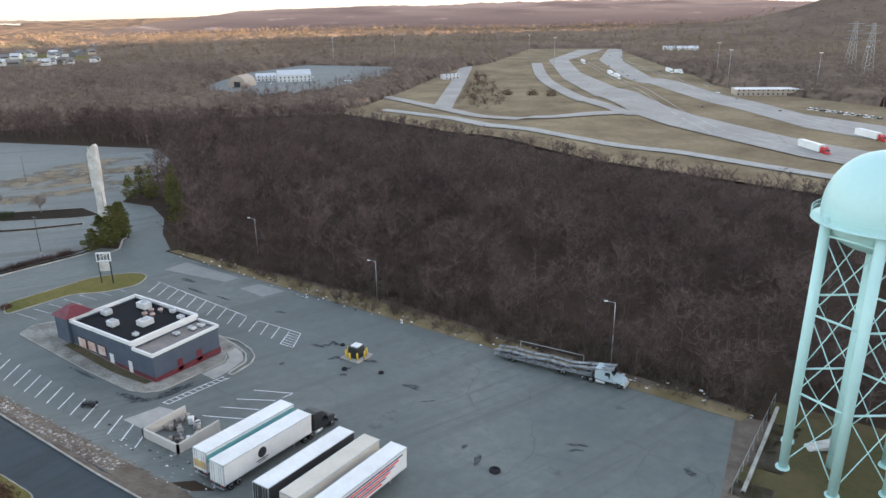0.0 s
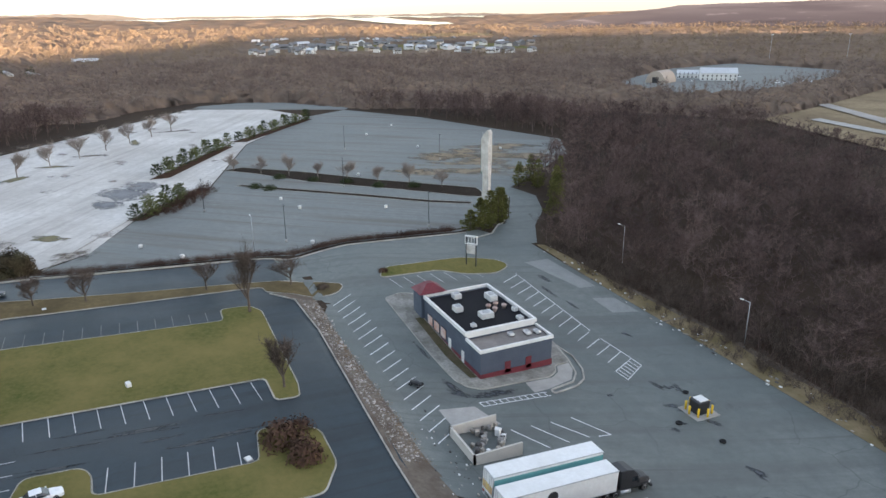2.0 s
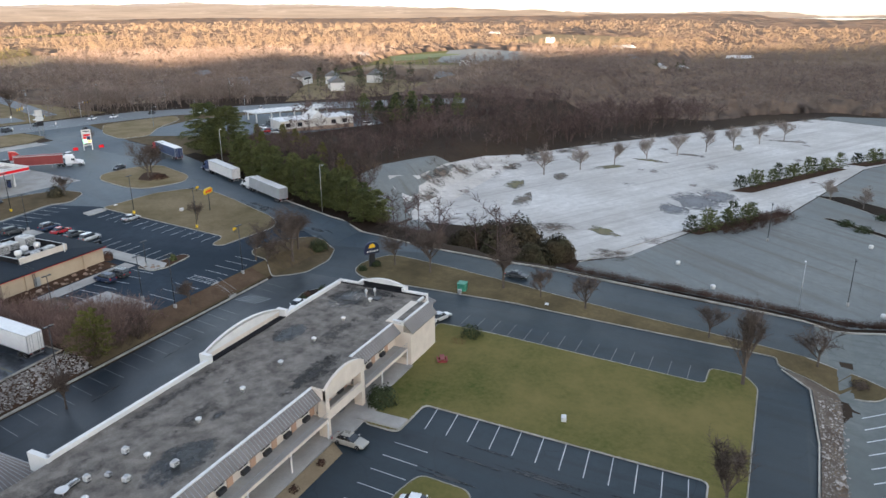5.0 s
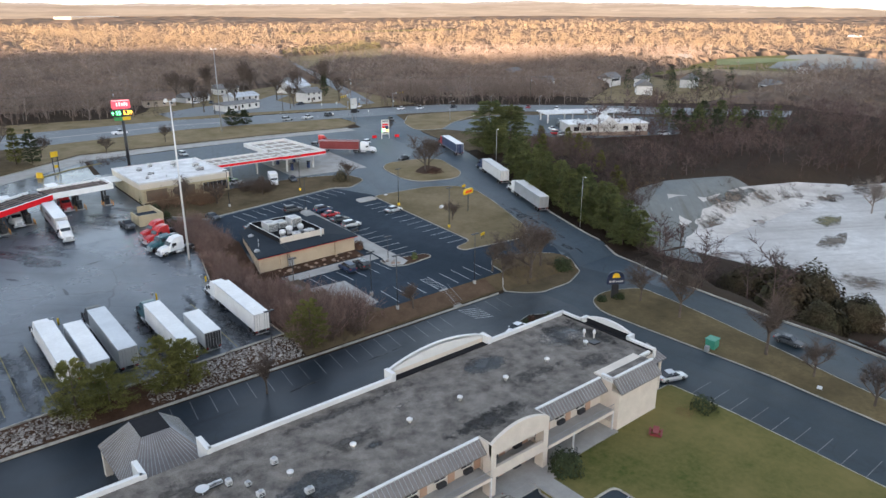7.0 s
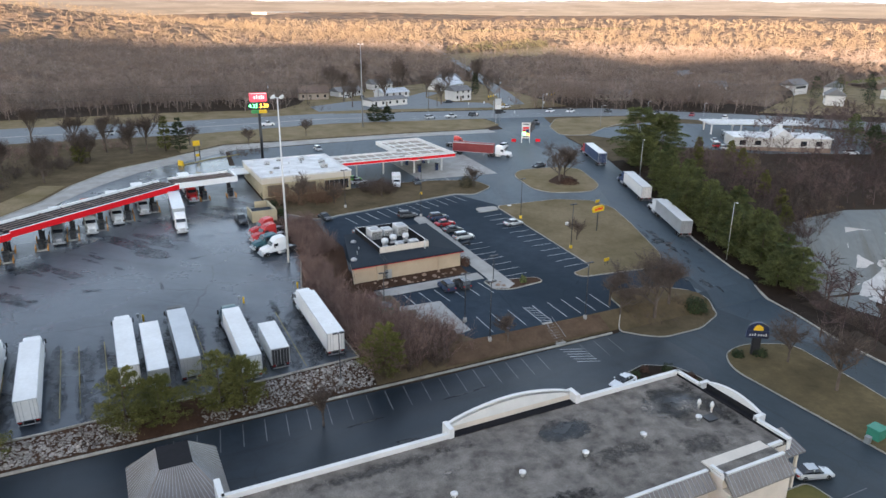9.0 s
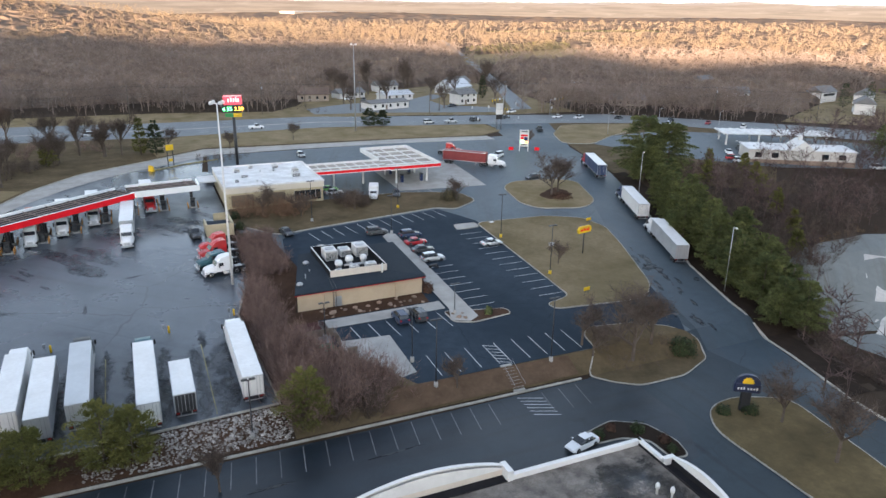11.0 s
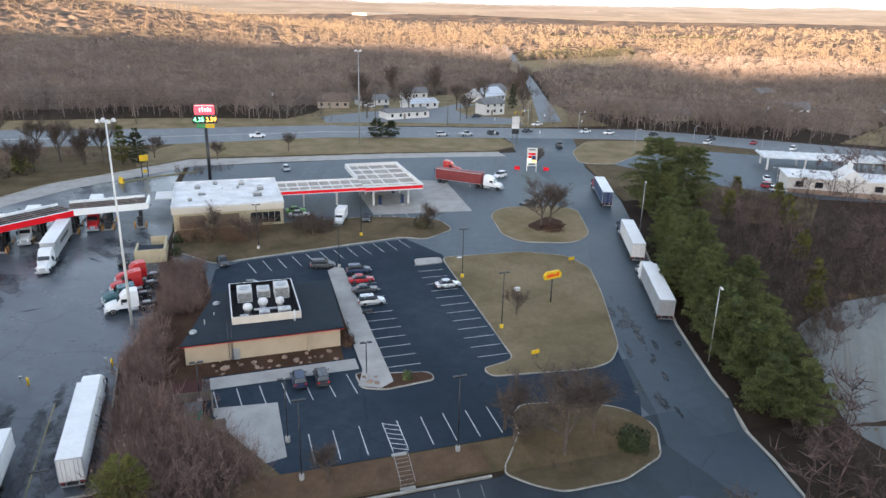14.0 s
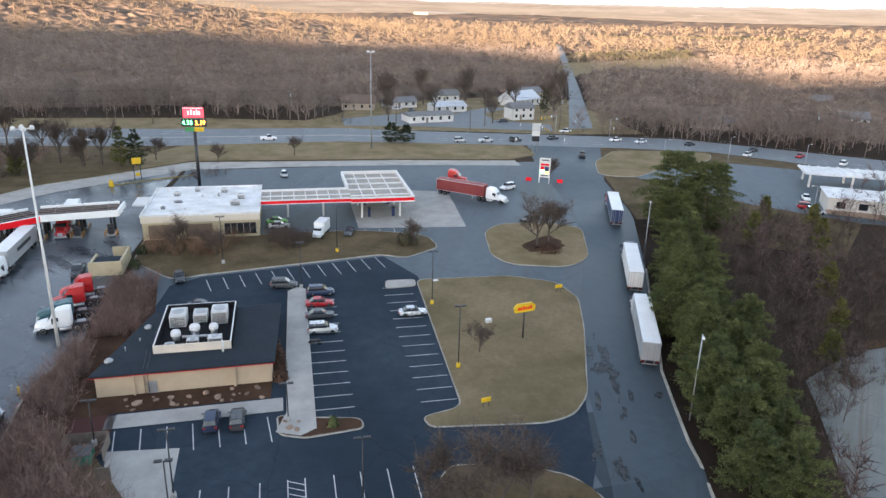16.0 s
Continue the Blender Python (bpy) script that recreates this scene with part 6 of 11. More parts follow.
for k, (x, y, h) in enumerate(((-64.8, -220, 9.5), (-71.5, -215.5, 8.5), (-76.4, -217, 9.0), (-48.4, -186, 9.5), (-43, -246, 9.0), (-57, -207, 7.5), (-38, -196, 8.0), (-30, -180, 9.0), (-22, -206, 9.5), (-12, -170, 8.5), (2, -190, 9.0), (-56, -236, 8.0))):
    broad_tree("bare_tree", x, y, h, "leafless tree in the scrub beside the highway", 420 + k, 0.3, 800, "trees on the highway verge")
for k, (x, y, h) in enumerate(((-36, -190, 7.0), (-57, -208, 5.6), (-81.8, -215, 11.0), (-14, -182, 7.0))):
    conifer("cedar_tree", x, y, h, 5.6, "dark olive cedar in the scrub beside the highway", 440 + k, OLIVE_NEEDLE, 2200, 0.75, "cedars on the highway verge")




# ---- buildings ----
SINGLE = {"parapet", "post", "column", "parapet_return", "parapet_end", "eave_cap", "low_parapet", "porch_column", "porch_beam", "service_door", "side_door", "window", "beam", "fascia", "fascia_trim", "wall", "deck", "pilaster", "upstand", "balcony_deck", "walkway", "rib", "base_band", "well_wall", "mullion", "gate", "panel"}


class Site:
    """Builds the parts of one thing in world x, y and in heights over its base."""

    def __init__(self, name, label, category, x, y, z=None, group=""):
        self.t = thing(name, label, category, x, y, 0, z, group)
        self.x, self.y = x, y

    def box(self, name, material, *specs, bevel=0.0, label="", parent=None):
        if len(specs) > 1 and name in SINGLE:
            return [self.box(name, material, s, bevel=bevel, label=label, parent=parent) for s in specs][0]
        return boxes(name, material, parent or self.t, *[(a - self.x, b - self.x, c - self.y, d - self.y, e, f) for a, b, c, d, e, f in specs], bevel=bevel, label=label)

    def poly(self, name, material, pts, z0, z1, label=""):
        bm = bmesh.new()
        A = [bm.verts.new((x - self.x, y - self.y, z0)) for x, y in pts]
        B = [bm.verts.new((x - self.x, y - self.y, z1)) for x, y in pts]
        n = len(pts)
        bm.faces.new(A), bm.faces.new(B)
        for k in range(n):
            bm.faces.new((A[k], A[(k + 1) % n], B[(k + 1) % n], B[k]))
        bmesh.ops.recalc_face_normals(bm, faces=bm.faces[:])
        return part(name, bm, material, self.t, label)

    def mesh(self, name, material, verts, faces, label="", parent=None):
        bm = bmesh.new()
        vs = [bm.verts.new((x - self.x, y - self.y, z)) for x, y, z in verts]
        for f in faces:
            bm.faces.new([vs[i] for i in f])
        bmesh.ops.recalc_face_normals(bm, faces=bm.faces[:])
        return part(name, bm, material, parent or self.t, label)

    def sweep(self, name, material, prof, a0, a1, axis, label="", parent=None):
        """Profile of (p, z): p is world y when swept along x, world x when swept along y."""
        bm = bmesh.new()
        o, s = (self.y, self.x) if axis == "x" else (self.x, self.y)
        prism(bm, [(p - o, z) for p, z in prof], a0 - s, a1 - s, axis)
        return part(name, bm, material, parent or self.t, label)

    def tubes(self, name, material, segs, n=8, label="", parent=None):
        bm = bmesh.new()
        for a, b, r in segs:
            cyl(bm, (a[0] - self.x, a[1] - self.y, a[2]), (b[0] - self.x, b[1] - self.y, b[2]), r, r, n)
        return part(name, bm, material, parent or self.t, label)


def share(ob, dx, dy, dz=0.0, rz=0.0):
    """Another object on the same mesh, beside its fellow under the same parent."""
    o = ob.copy()
    scene.collection.objects.link(o)
    o.matrix_basis = Matrix.Translation((dx, dy, dz)) @ ob.matrix_basis @ Matrix.Rotation(radians(rz), 4, "Z")
    return o


def arch(p0, p1, z_low, z_end, z_mid, n=14):
    """An arched pediment's outline."""
    pts = [(p0, z_low)]
    for k in range(n + 1):
        t = k / n
        pts.append((p0 + (p1 - p0) * t, z_end + (z_mid - z_end) * math.sin(math.pi * t) ** 0.8))
    return pts + [(p1, z_low)]


def roof_unit(s, x, y, z, w=1.8, d=1.4, h=1.2, label="pale rooftop air handler", fans=1):
    """A rooftop air handler: casing on a curb, louvred side, fan cowls."""
    u = s.box("roof_unit", ALU_WHITE, (x - w / 2, x + w / 2, y - d / 2, y + d / 2, z + 0.18, z + h), bevel=0.05, label=label)
    s.box("curb", DARK_ROOF, (x - w / 2 + 0.1, x + w / 2 - 0.1, y - d / 2 + 0.1, y + d / 2 - 0.1, z - 0.05, z + 0.18), parent=u)
    s.box("louvre", BLACK, *[(x - w / 2 + 0.12, x + w / 2 - 0.12, y + d / 2 - 0.01, y + d / 2 + 0.03, z + 0.35 + k * 0.16, z + 0.42 + k * 0.16) for k in range(max(2, int((h - 0.45) / 0.16)))], parent=u)
    for k in range(fans):
        cx = x - w / 2 + w * (k + 0.5) / fans
        bm = bmesh.new()
        cyl(bm, (cx - s.x, y - s.y, z + h - 0.02), (cx - s.x, y - s.y, z + h + 0.12), min(w / fans, d) * 0.36, None, 14)
        part("fan_cowl", bm, STEEL, u)
    return u


def vent(s, x, y, z, h=0.75, r=0.3):
    bm = bmesh.new()
    lathe(bm, [(r * 0.55, z - 0.05), (r * 0.55, z + h * 0.5), (r, z + h * 0.55), (r * 1.05, z + h * 0.8), (r * 0.5, z + h), (0.02, z + h * 1.02)], x - s.x, y - s.y, 12)
    return part("roof_vent", bm, WHITE_ROOF, s.t, "white capped roof vent")


ALU_WHITE = mat("white_sheet_metal", (0.62, 0.62, 0.61), 0.5, metal=0.1, col2=(0.45, 0.44, 0.43), big=0.6, small=3, amount=0.35)
TAR = blotch("tar_patch", (0.02, 0.023, 0.027), (0.05, 0.05, 0.05), 0.6, 0.9, 0.8)
CHAR = blotch("soot_stain", (0.016, 0.016, 0.018), (0.05, 0.045, 0.04), 0.9, 0.7, 0.65)
ROOF_PALE = blotch("pale_gravel_patch", (0.34, 0.30, 0.27), (0.20, 0.175, 0.15), 0.95, 1.2, 0.5)

# motel: two storeys under a flat gravel roof
M = Site("motel", "two-storey cream motel with gravel roof and arched parapets", "motel", -87, -27, -0.45)
M.box("wall", STUCCO, (-126.3, -46, -35.6, -18.8, 0, 6.5), label="cream stucco wall")
M.box("roof", GRAVEL_ROOF, (-126.2, -46, -35.5, -18.8, 6.5, 6.72), label="mottled grey-brown gravel roof")
ROOF_WET = blotch("standing_water_on_roof", (0.014, 0.016, 0.02), (0.03, 0.034, 0.04), 0.16, 0.8, 0.74)
ROOF_DIRT = blotch("dark_roof_stain", (0.05, 0.045, 0.042), (0.09, 0.08, 0.072), 0.9, 0.7, 0.6)
gr_ = random.Random(21)
for x, y, a, b, m_ in ((-74.2, -22.6, 5.2, 3.0, ROOF_WET), (-105.4, -31.0, 4.0, 1.8, ROOF_WET), (-120.5, -30.4, 4.6, 2.6, ROOF_WET), (-118, -22.6, 4.4, 2.2, ROOF_DIRT), (-95, -21.4, 7.0, 1.7, ROOF_DIRT), (-86, -33.6, 12, 1.2, ROOF_DIRT), (-66, -31, 6, 2.4, ROOF_DIRT), (-108, -25, 6.5, 2.2, ROOF_DIRT), (-82, -27.6, 5, 1.6, ROOF_DIRT), (-58, -24, 6, 2.4, ROOF_DIRT)):
    rim = [(x + a * math.cos(k / 20 * math.tau) * gr_.uniform(0.85, 1.1), y + b * math.sin(k / 20 * math.tau) * gr_.uniform(0.85, 1.1), 6.724 + 0.004 * (m_ is ROOF_WET)) for k in range(20)]
    M.mesh("water_patch" if m_ is ROOF_WET else "roof_stain", m_, rim, [tuple(range(20))], "standing water on the gravel roof" if m_ is ROOF_WET else "dark stain on the gravel roof")
M.box("parapet", WHITE_TRIM, (-126.6, -110.4, -36.0, -35.5, 5.9, 7.3), (-93.2, -68.6, -36.0, -35.5, 5.9, 7.3), (-61.6, -46, -36.0, -35.5, 5.9, 7.3), label="white metal parapet cap")
M.box("parapet_return", WHITE_TRIM, (-110.6, -110.0, -37.2, -35.4, 5.9, 7.9), (-93.6, -93.0, -37.2, -35.4, 5.9, 7.9), (-68.9, -68.3, -38.6, -35.4, 5.0, 7.3), (-61.9, -61.3, -38.6, -35.4, 5.0, 7.3))
bm = bmesh.new()
prism(bm, [(p - M.x, z) for p, z in arch(-110.2, -93.4, 4.8, 7.6, 9.0)], -37.1 - M.y, -36.7 - M.y, "y")
part("pediment", bm, STUCCO, M.t, "arched cream parapet")
bm = bmesh.new()
prism(bm, [(p - M.x, z) for p, z in arch(-110.2, -93.4, 7.4, 7.5, 8.85)], -36.7 - M.y, -36.62 - M.y, "y")
part("pediment_lining", bm, WHITE_TRIM, M.t, "pale back of the arched parapet")
M.box("upstand", BLACK_ROOF, (-110.0, -93.6, -36.62, -35.5, 6.5, 6.75), (-110.0, -93.6, -35.5, -35.44, 6.5, 6.9))
bm = bmesh.new()
ar = [(-110.2 + (p + 90) / 17 * 16.8 - M.x, z - 0.05) for p, z in arch(-90, -73, 7.4, 7.6, 9.1)[1:-1]]
cap = [[bm.verts.new((p, -36.9 - M.y + dy, z + dz)) for dy, dz in ((-0.2, -0.18), (0.2, -0.18), (0.2, 0.18), (-0.2, 0.18))] for p, z in ar]
for a, b in zip(cap, cap[1:]):
    for k in range(4):
        bm.faces.new((a[k], b[k], b[(k + 1) % 4], a[(k + 1) % 4]))
bm.faces.new(cap[0])
bm.faces.new(cap[-1][::-1])
bmesh.ops.recalc_face_normals(bm, faces=bm.faces[:])
part("pediment_cap", bm, WHITE_TRIM, M.t)
M.box("parapet_end", WHITE_TRIM, (-126.7, -126.2, -36.0, -31.6, 5.9, 7.3), (-126.7, -126.2, -23.2, -18.6, 5.9, 7.3), (-127.6, -126.2, -31.9, -31.4, 5.9, 7.6), (-127.6, -126.2, -23.4, -22.9, 5.9, 7.6))
bm = bmesh.new()
prism(bm, [(p - M.y, z) for p, z in arch(-31.7, -23.1, 4.8, 7.4, 8.3)], -127.6 - M.x, -127.2 - M.x, "x")
part("pediment", bm, WHITE_TRIM, M.t, "arched white end parapet")
M.box("upstand", BLACK_ROOF, (-127.2, -126.2, -31.4, -23.4, 6.5, 6.75), (-126.2, -126.14, -35.5, -18.8, 6.72, 7.0), (-127.2, -127.14, -31.4, -23.4, 6.7, 7.4))
M.box("eave_cap", WHITE_TRIM, (-114.4, -102.2, -18.95, -18.6, 6.6, 7.0), (-93.0, -46, -18.95, -18.6, 6.6, 7.0), (-123.8, -115.0, -17.4, -17.05, 6.9, 7.25), (-115.3, -114.9, -18.95, -17.05, 6.6, 7.25), (-125.6, -123.6, -19.2, -18.8, 6.6, 7.1))


def seam_roof(name, x0, x1, y0, z0, y1, z1):
    """A mansard skirt with raised seams."""
    r = M.sweep(name, SEAM_METAL, [(y0, z0), (y1, z1), (y1, z1 - 0.15), (y0, z0 - 0.4)], x0, x1, "x", "weathered standing-seam metal skirt roof")
    bm = bmesh.new()
    x = x0 + 0.25
    while x < x1:
        prism(bm, [(y0 - M.y, z0 + 0.01), (y1 - M.y, z1 + 0.01), (y1 - M.y, z1 + 0.07), (y0 - M.y, z0 + 0.07)], x - M.x, x + 0.05 - M.x, "x")
        x += 0.55
    part("seam", bm, STEEL, r)


seam_roof("skirt_roof", -114.4, -102.3, -18.6, 6.85, -17.3, 5.65)
seam_roof("skirt_roof", -92.9, -46, -18.6, 6.85, -17.3, 5.65)
seam_roof("skirt_roof", -123.9, -115.0, -17.1, 7.1, -15.6, 5.5)
seam_roof("skirt_roof", -129.0, -124.4, -21.6, 6.3, -18.2, 5.2)
M.box("wall", STUCCO, (-123.6, -115.0, -20.2, -17.2, 0, 6.9), (-123.6, -115.0, -17.2, -15.9, 0, 5.45), label="cream stucco stair block")
M.box("roof", GRAVEL_ROOF, (-123.7, -114.9, -18.8, -17.42, 6.9, 6.96))
M.box("wall_return", STUCCO, (-115.0, -114.7, -20.2, -16.5, 0, 1.1))
M.box("column", STUCCO, (-128.6, -128.3, -19.0, -18.7, 0, 5.2))
M.box("balcony_deck", CONCRETE, (-128.6, -126.3, -24, -18.6, 2.75, 2.95))
M.box("balcony_deck", CONCRETE, (-114.8, -102.2, -18.8, -16.4, 2.72, 2.95), (-93.0, -46, -18.8, -16.4, 2.72, 2.95), label="concrete upper walkway")
M.box("walkway", CONCRETE, (-115, -46, -18.8, -15.7, -0.3, 0.16), (-102, -93.4, -15.7, -14.5, -0.3, 0.14), (-100.9, -98.4, -15.7, -9.2, -0.3, 0.3), label="pale concrete walkway")
for x0, x1 in ((-114.8, -102.3), (-92.9, -46)):
    r = M.box("railing", STUCCO, (x0, x1, -16.48, -16.38, 2.6, 3.0), label="cream walkway fascia")
    segs = [((x0, -16.43, z), (x1, -16.43, z), 0.03) for z in (3.9, 3.2)]
    segs += [((x, -16.43, 2.95), (x, -16.43, 3.9), 0.015) for x in np.arange(x0, x1, 0.3)]
    M.tubes("baluster_grille", STEEL, segs, 5, parent=r)
    M.box("post", WHITE_TRIM, *[(x - 0.09, x + 0.09, -16.55, -16.37, 0, 2.95) for x in np.arange(x0 + 0.1, x1, 7.8)])
# entrance portal with an arched front
P = M.box("portal", STUCCO, (-102.3, -101.5, -17.9, -16.6, -0.2, 7.0), (-93.7, -92.9, -17.9, -16.6, -0.2, 7.0), (-101.5, -93.7, -17.0, -16.6, 2.5, 3.8), (-102.3, -92.9, -18.9, -17.9, 6.4, 7.0), label="cream arched entrance portal")
bm = bmesh.new()
prism(bm, [(p - M.x, z) for p, z in arch(-102.3, -92.9, 5.5, 7.0, 8.3)], -17.0 - M.y, -16.56 - M.y, "y")
part("portal_arch", bm, STUCCO, P)
M.box("portal_roof", GRAVEL_ROOF, (-102.0, -93.2, -18.8, -17.0, 7.0, 7.12), parent=P)
M.box("balcony_deck", CONCRETE, (-101.5, -93.7, -20.2, -17.0, 2.72, 2.95), parent=P)
# rooms: door, window and cooler in each bay on both floors
dr = wi = co_ = None
for k, x in enumerate(np.arange(-112.8, -48, 3.9)):
    for z in (0.16, 2.95):
        if dr is None:
            dr = M.box("room_door", DOOR_TAN, (x, x + 0.95, -18.84, -18.74, z, z + 2.05), label="salmon painted room door")
            wi = M.box("window", DARK_GLASS, (x + 1.3, x + 2.9, -18.82, -18.76, z + 0.95, z + 2.0), label="dark curtained room window")
            fr = M.box("window_frame", WHITE_TRIM, (x + 1.22, x + 2.98, -18.8, -18.72, z + 0.88, z + 0.95), (x + 1.22, x + 2.98, -18.8, -18.72, z + 2.0, z + 2.07), (x + 2.07, x + 2.13, -18.8, -18.72, z + 0.95, z + 2.0))
            co_ = M.box("cooler", BLACK, (x + 1.45, x + 2.65, -18.8, -18.3, z + 0.2, z + 0.75), bevel=0.04, label="dark through-wall air conditioner")
            bx, bz = x, z
        else:
            for o in (dr, wi, fr, co_):
                share(o, x - bx, 0, z - bz)
for x in (-120.8, -112.6, -104.7, -96.8, -89.0, -81.2, -73.5, -65.6):
    vent(M, x, -26.4, 6.72, 0.7, 0.36)
vent(M, -122.6, -28.2, 6.72, 1.3, 0.22)
vent(M, -123.4, -27.0, 6.72, 1.4, 0.22)
M.box("hatch", BLACK, (-122.9, -121.5, -26.6, -25.4, 6.7, 6.95), label="dark roof hatch")
for cx, cy, rx, ry, mt in ((-106, -31.6, 3.4, 2.6, TAR), (-75.5, -22.8, 3.8, 2.4, TAR), (-121.5, -32.6, 4.4, 2.0, CHAR), (-119.6, -29.6, 2.2, 4.6, CHAR), (-121.4, -29.6, 2.2, 2.0, ROOF_PALE), (-118.0, -31.0, 2.6, 2.2, ROOF_PALE), (-83.0, -25.4, 1.2, 0.9, TAR), (-124.6, -28, 1.6, 6.4, CHAR), (-97.5, -20.8, 6.4, 1.8, CHAR), (-90, -30, 1.9, 1.1, ROOF_PALE)):
    pts = [(cx + rx * math.cos(a) * (1 + 0.22 * math.sin(3 * a + cx)), cy + ry * math.sin(a) * (1 + 0.2 * math.cos(2 * a + cy))) for a in np.linspace(0, math.tau, 18)[:-1]]
    M.poly("roof_patch", mt, pts, 6.70, 6.727 + 0.0012 * ((int(-cx) * 7) % 10), "stained roof membrane patch")
bm = bmesh.new()
lathe(bm, [(0.02, 7.25), (0.5, 7.32), (0.68, 7.5), (0.66, 7.5), (0.45, 7.36), (0.02, 7.3)], -65.3 - M.x, -29.2 - M.y, 16)
cyl(bm, (-65.3 - M.x, -29.2 - M.y, 6.7), (-65.3 - M.x, -29.2 - M.y, 7.3), 0.05)
part("satellite_dish", bm, WHITE_ROOF, M.t, "white satellite dish")
for x, y, w, h in ((-73.1, -29.2, 0.7, 0.8), (-67.9, -28.9, 0.6, 0.8), (-69.4, -27.6, 0.6, 0.5), (-69.6, -25.2, 0.8, 0.7), (-73.6, -22.6, 0.9, 0.7), (-66.8, -29.8, 1.6, 0.4)):
    roof_unit(M, x, y, 6.72, w, 0.6, h, "small rooftop exhaust unit")
# porch roof over the drive: a clipped pyramid on posts
PR = M.mesh("porch_roof", SEAM_METAL, [(-60.4, -49.6, 3.9), (-60.4, -38.2, 3.9), (-70.0, -38.2, 3.9), (-70.0, -49.6, 3.9), (-63.6, -46.9, 7.2), (-63.6, -42.6, 7.2), (-66.9, -42.6, 7.2), (-66.9, -46.9, 7.2)],
            [(0, 1, 5, 4), (1, 2, 6, 5), (2, 3, 7, 6), (3, 0, 4, 7), (3, 2, 1, 0)], "weathered metal clipped-pyramid porch roof")
M.box("porch_top", BLACK_ROOF, (-66.9, -63.6, -46.9, -42.6, 7.15, 7.26), parent=PR)
bm = bmesh.new()
for k in range(1, 18):
    t = k / 18
    for a, b in (((-60.4, -49.6 + 11.4 * t, 3.95), (-63.6, -46.9 + 4.3 * t, 7.24)), ((-70.0, -49.6 + 11.4 * t, 3.95), (-66.9, -46.9 + 4.3 * t, 7.24)), ((-60.4 - 9.6 * t, -49.6, 3.95), (-63.6 - 3.3 * t, -46.9, 7.24)), ((-60.4 - 9.6 * t, -38.2, 3.95), (-63.6 - 3.3 * t, -42.6, 7.24))):
        cyl(bm, (a[0] - M.x, a[1] - M.y, a[2]), (b[0] - M.x, b[1] - M.y, b[2]), 0.035, 0.035, 4, False)
part("seam", bm, STEEL, PR)
M.box("porch_beam", STUCCO, (-61.2, -60.6, -49.2, -36, 3.2, 3.9), (-69.8, -69.2, -49.2, -36, 3.2, 3.9), (-69.8, -60.6, -49.4, -48.8, 3.2, 3.9))
M.box("porch_column", STUCCO, (-61.4, -60.6, -49.4, -48.6, -0.2, 3.3), (-69.8, -69.0, -49.4, -48.6, -0.2, 3.3))

# closed restaurant: slate-blue box with white parapets and a red-roofed turret
K = Site("restaurant", "closed slate-blue fast-food restaurant with white parapet caps", "restaurant", -110, 69, -6.1)
K.box("wall", BLUE_SIDING, (-121.6, -103.5, 62.0, 75.6, -0.6, 5.1), (-103.5, -98.0, 62.0, 75.6, -0.6, 4.5), label="slate-blue clapboard wall")
K.box("siding", BLUE_SIDING, *[(-121.7, -97.95, 61.96, 62.0, 0.9 + k * 0.45, 0.93 + k * 0.45) for k in range(9)], *[(-98.0, -97.96, 62.0, 75.6, 0.9 + k * 0.45, 0.93 + k * 0.45) for k in range(9)])
K.box("base_band", RED_TILE, (-121.75, -97.88, 61.9, 61.99, -0.4, 0.65), (-98.0, -97.9, 62.0, 75.6, -0.4, 0.65), (-121.75, -97.88, 75.61, 75.7, -0.4, 0.65), label="dark red tiled base band")
K.box("parapet_wall", BLUE_SIDING, (-121.6, -103.5, 62.0, 62.2, 5.1, 5.4), (-121.6, -103.5, 75.4, 75.6, 5.1, 5.4), (-121.6, -121.4, 62.2, 75.4, 5.1, 5.4), (-103.5, -98.0, 62.0, 62.15, 4.5, 4.7), (-103.5, -98.0, 75.45, 75.6, 4.5, 4.7), (-98.15, -98.0, 62.2, 75.4, 4.5, 4.7))
K.box("roof", BLACK_ROOF, (-121.3, -103.8, 62.3, 75.3, 5.1, 5.2), label="black membrane roof")
K.box("parapet", WHITE_TRIM, (-121.9, -103.3, 61.8, 62.2, 5.3, 5.95), (-121.9, -103.3, 75.4, 75.8, 5.3, 5.95), (-121.9, -121.5, 62.2, 75.4, 5.3, 5.95), (-103.8, -103.3, 62.2, 75.4, 4.9, 5.95), label="white parapet cap")
K.box("low_roof", SEAM_METAL, (-103.3, -98.3, 62.3, 75.3, 4.5, 4.6), label="grey lower roof")
K.box("low_parapet", WHITE_TRIM, (-103.3, -97.8, 61.8, 62.15, 4.55, 5.1), (-103.3, -97.8, 75.45, 75.8, 4.55, 5.1), (-98.15, -97.8, 62.15, 75.45, 4.55, 5.1), label="white parapet cap")
K.box("turret", BLUE_SIDING, (-125.6, -121.6, 61.4, 66.2, -0.4, 6.2), label="slate-blue corner turret")
K.mesh("turret_roof", RED_TILE, [(-126.0, 61.0, 6.2), (-121.2, 61.0, 6.2), (-121.2, 66.6, 6.2), (-126.0, 66.6, 6.2), (-124.2, 63.2, 7.7), (-122.9, 63.2, 7.7), (-122.9, 64.4, 7.7), (-124.2, 64.4, 7.7)], [(0, 1, 5, 4), (1, 2, 6, 5), (2, 3, 7, 6), (3, 0, 4, 7), (4, 5, 6, 7), (3, 2, 1, 0)], "dark red metal hip roof")
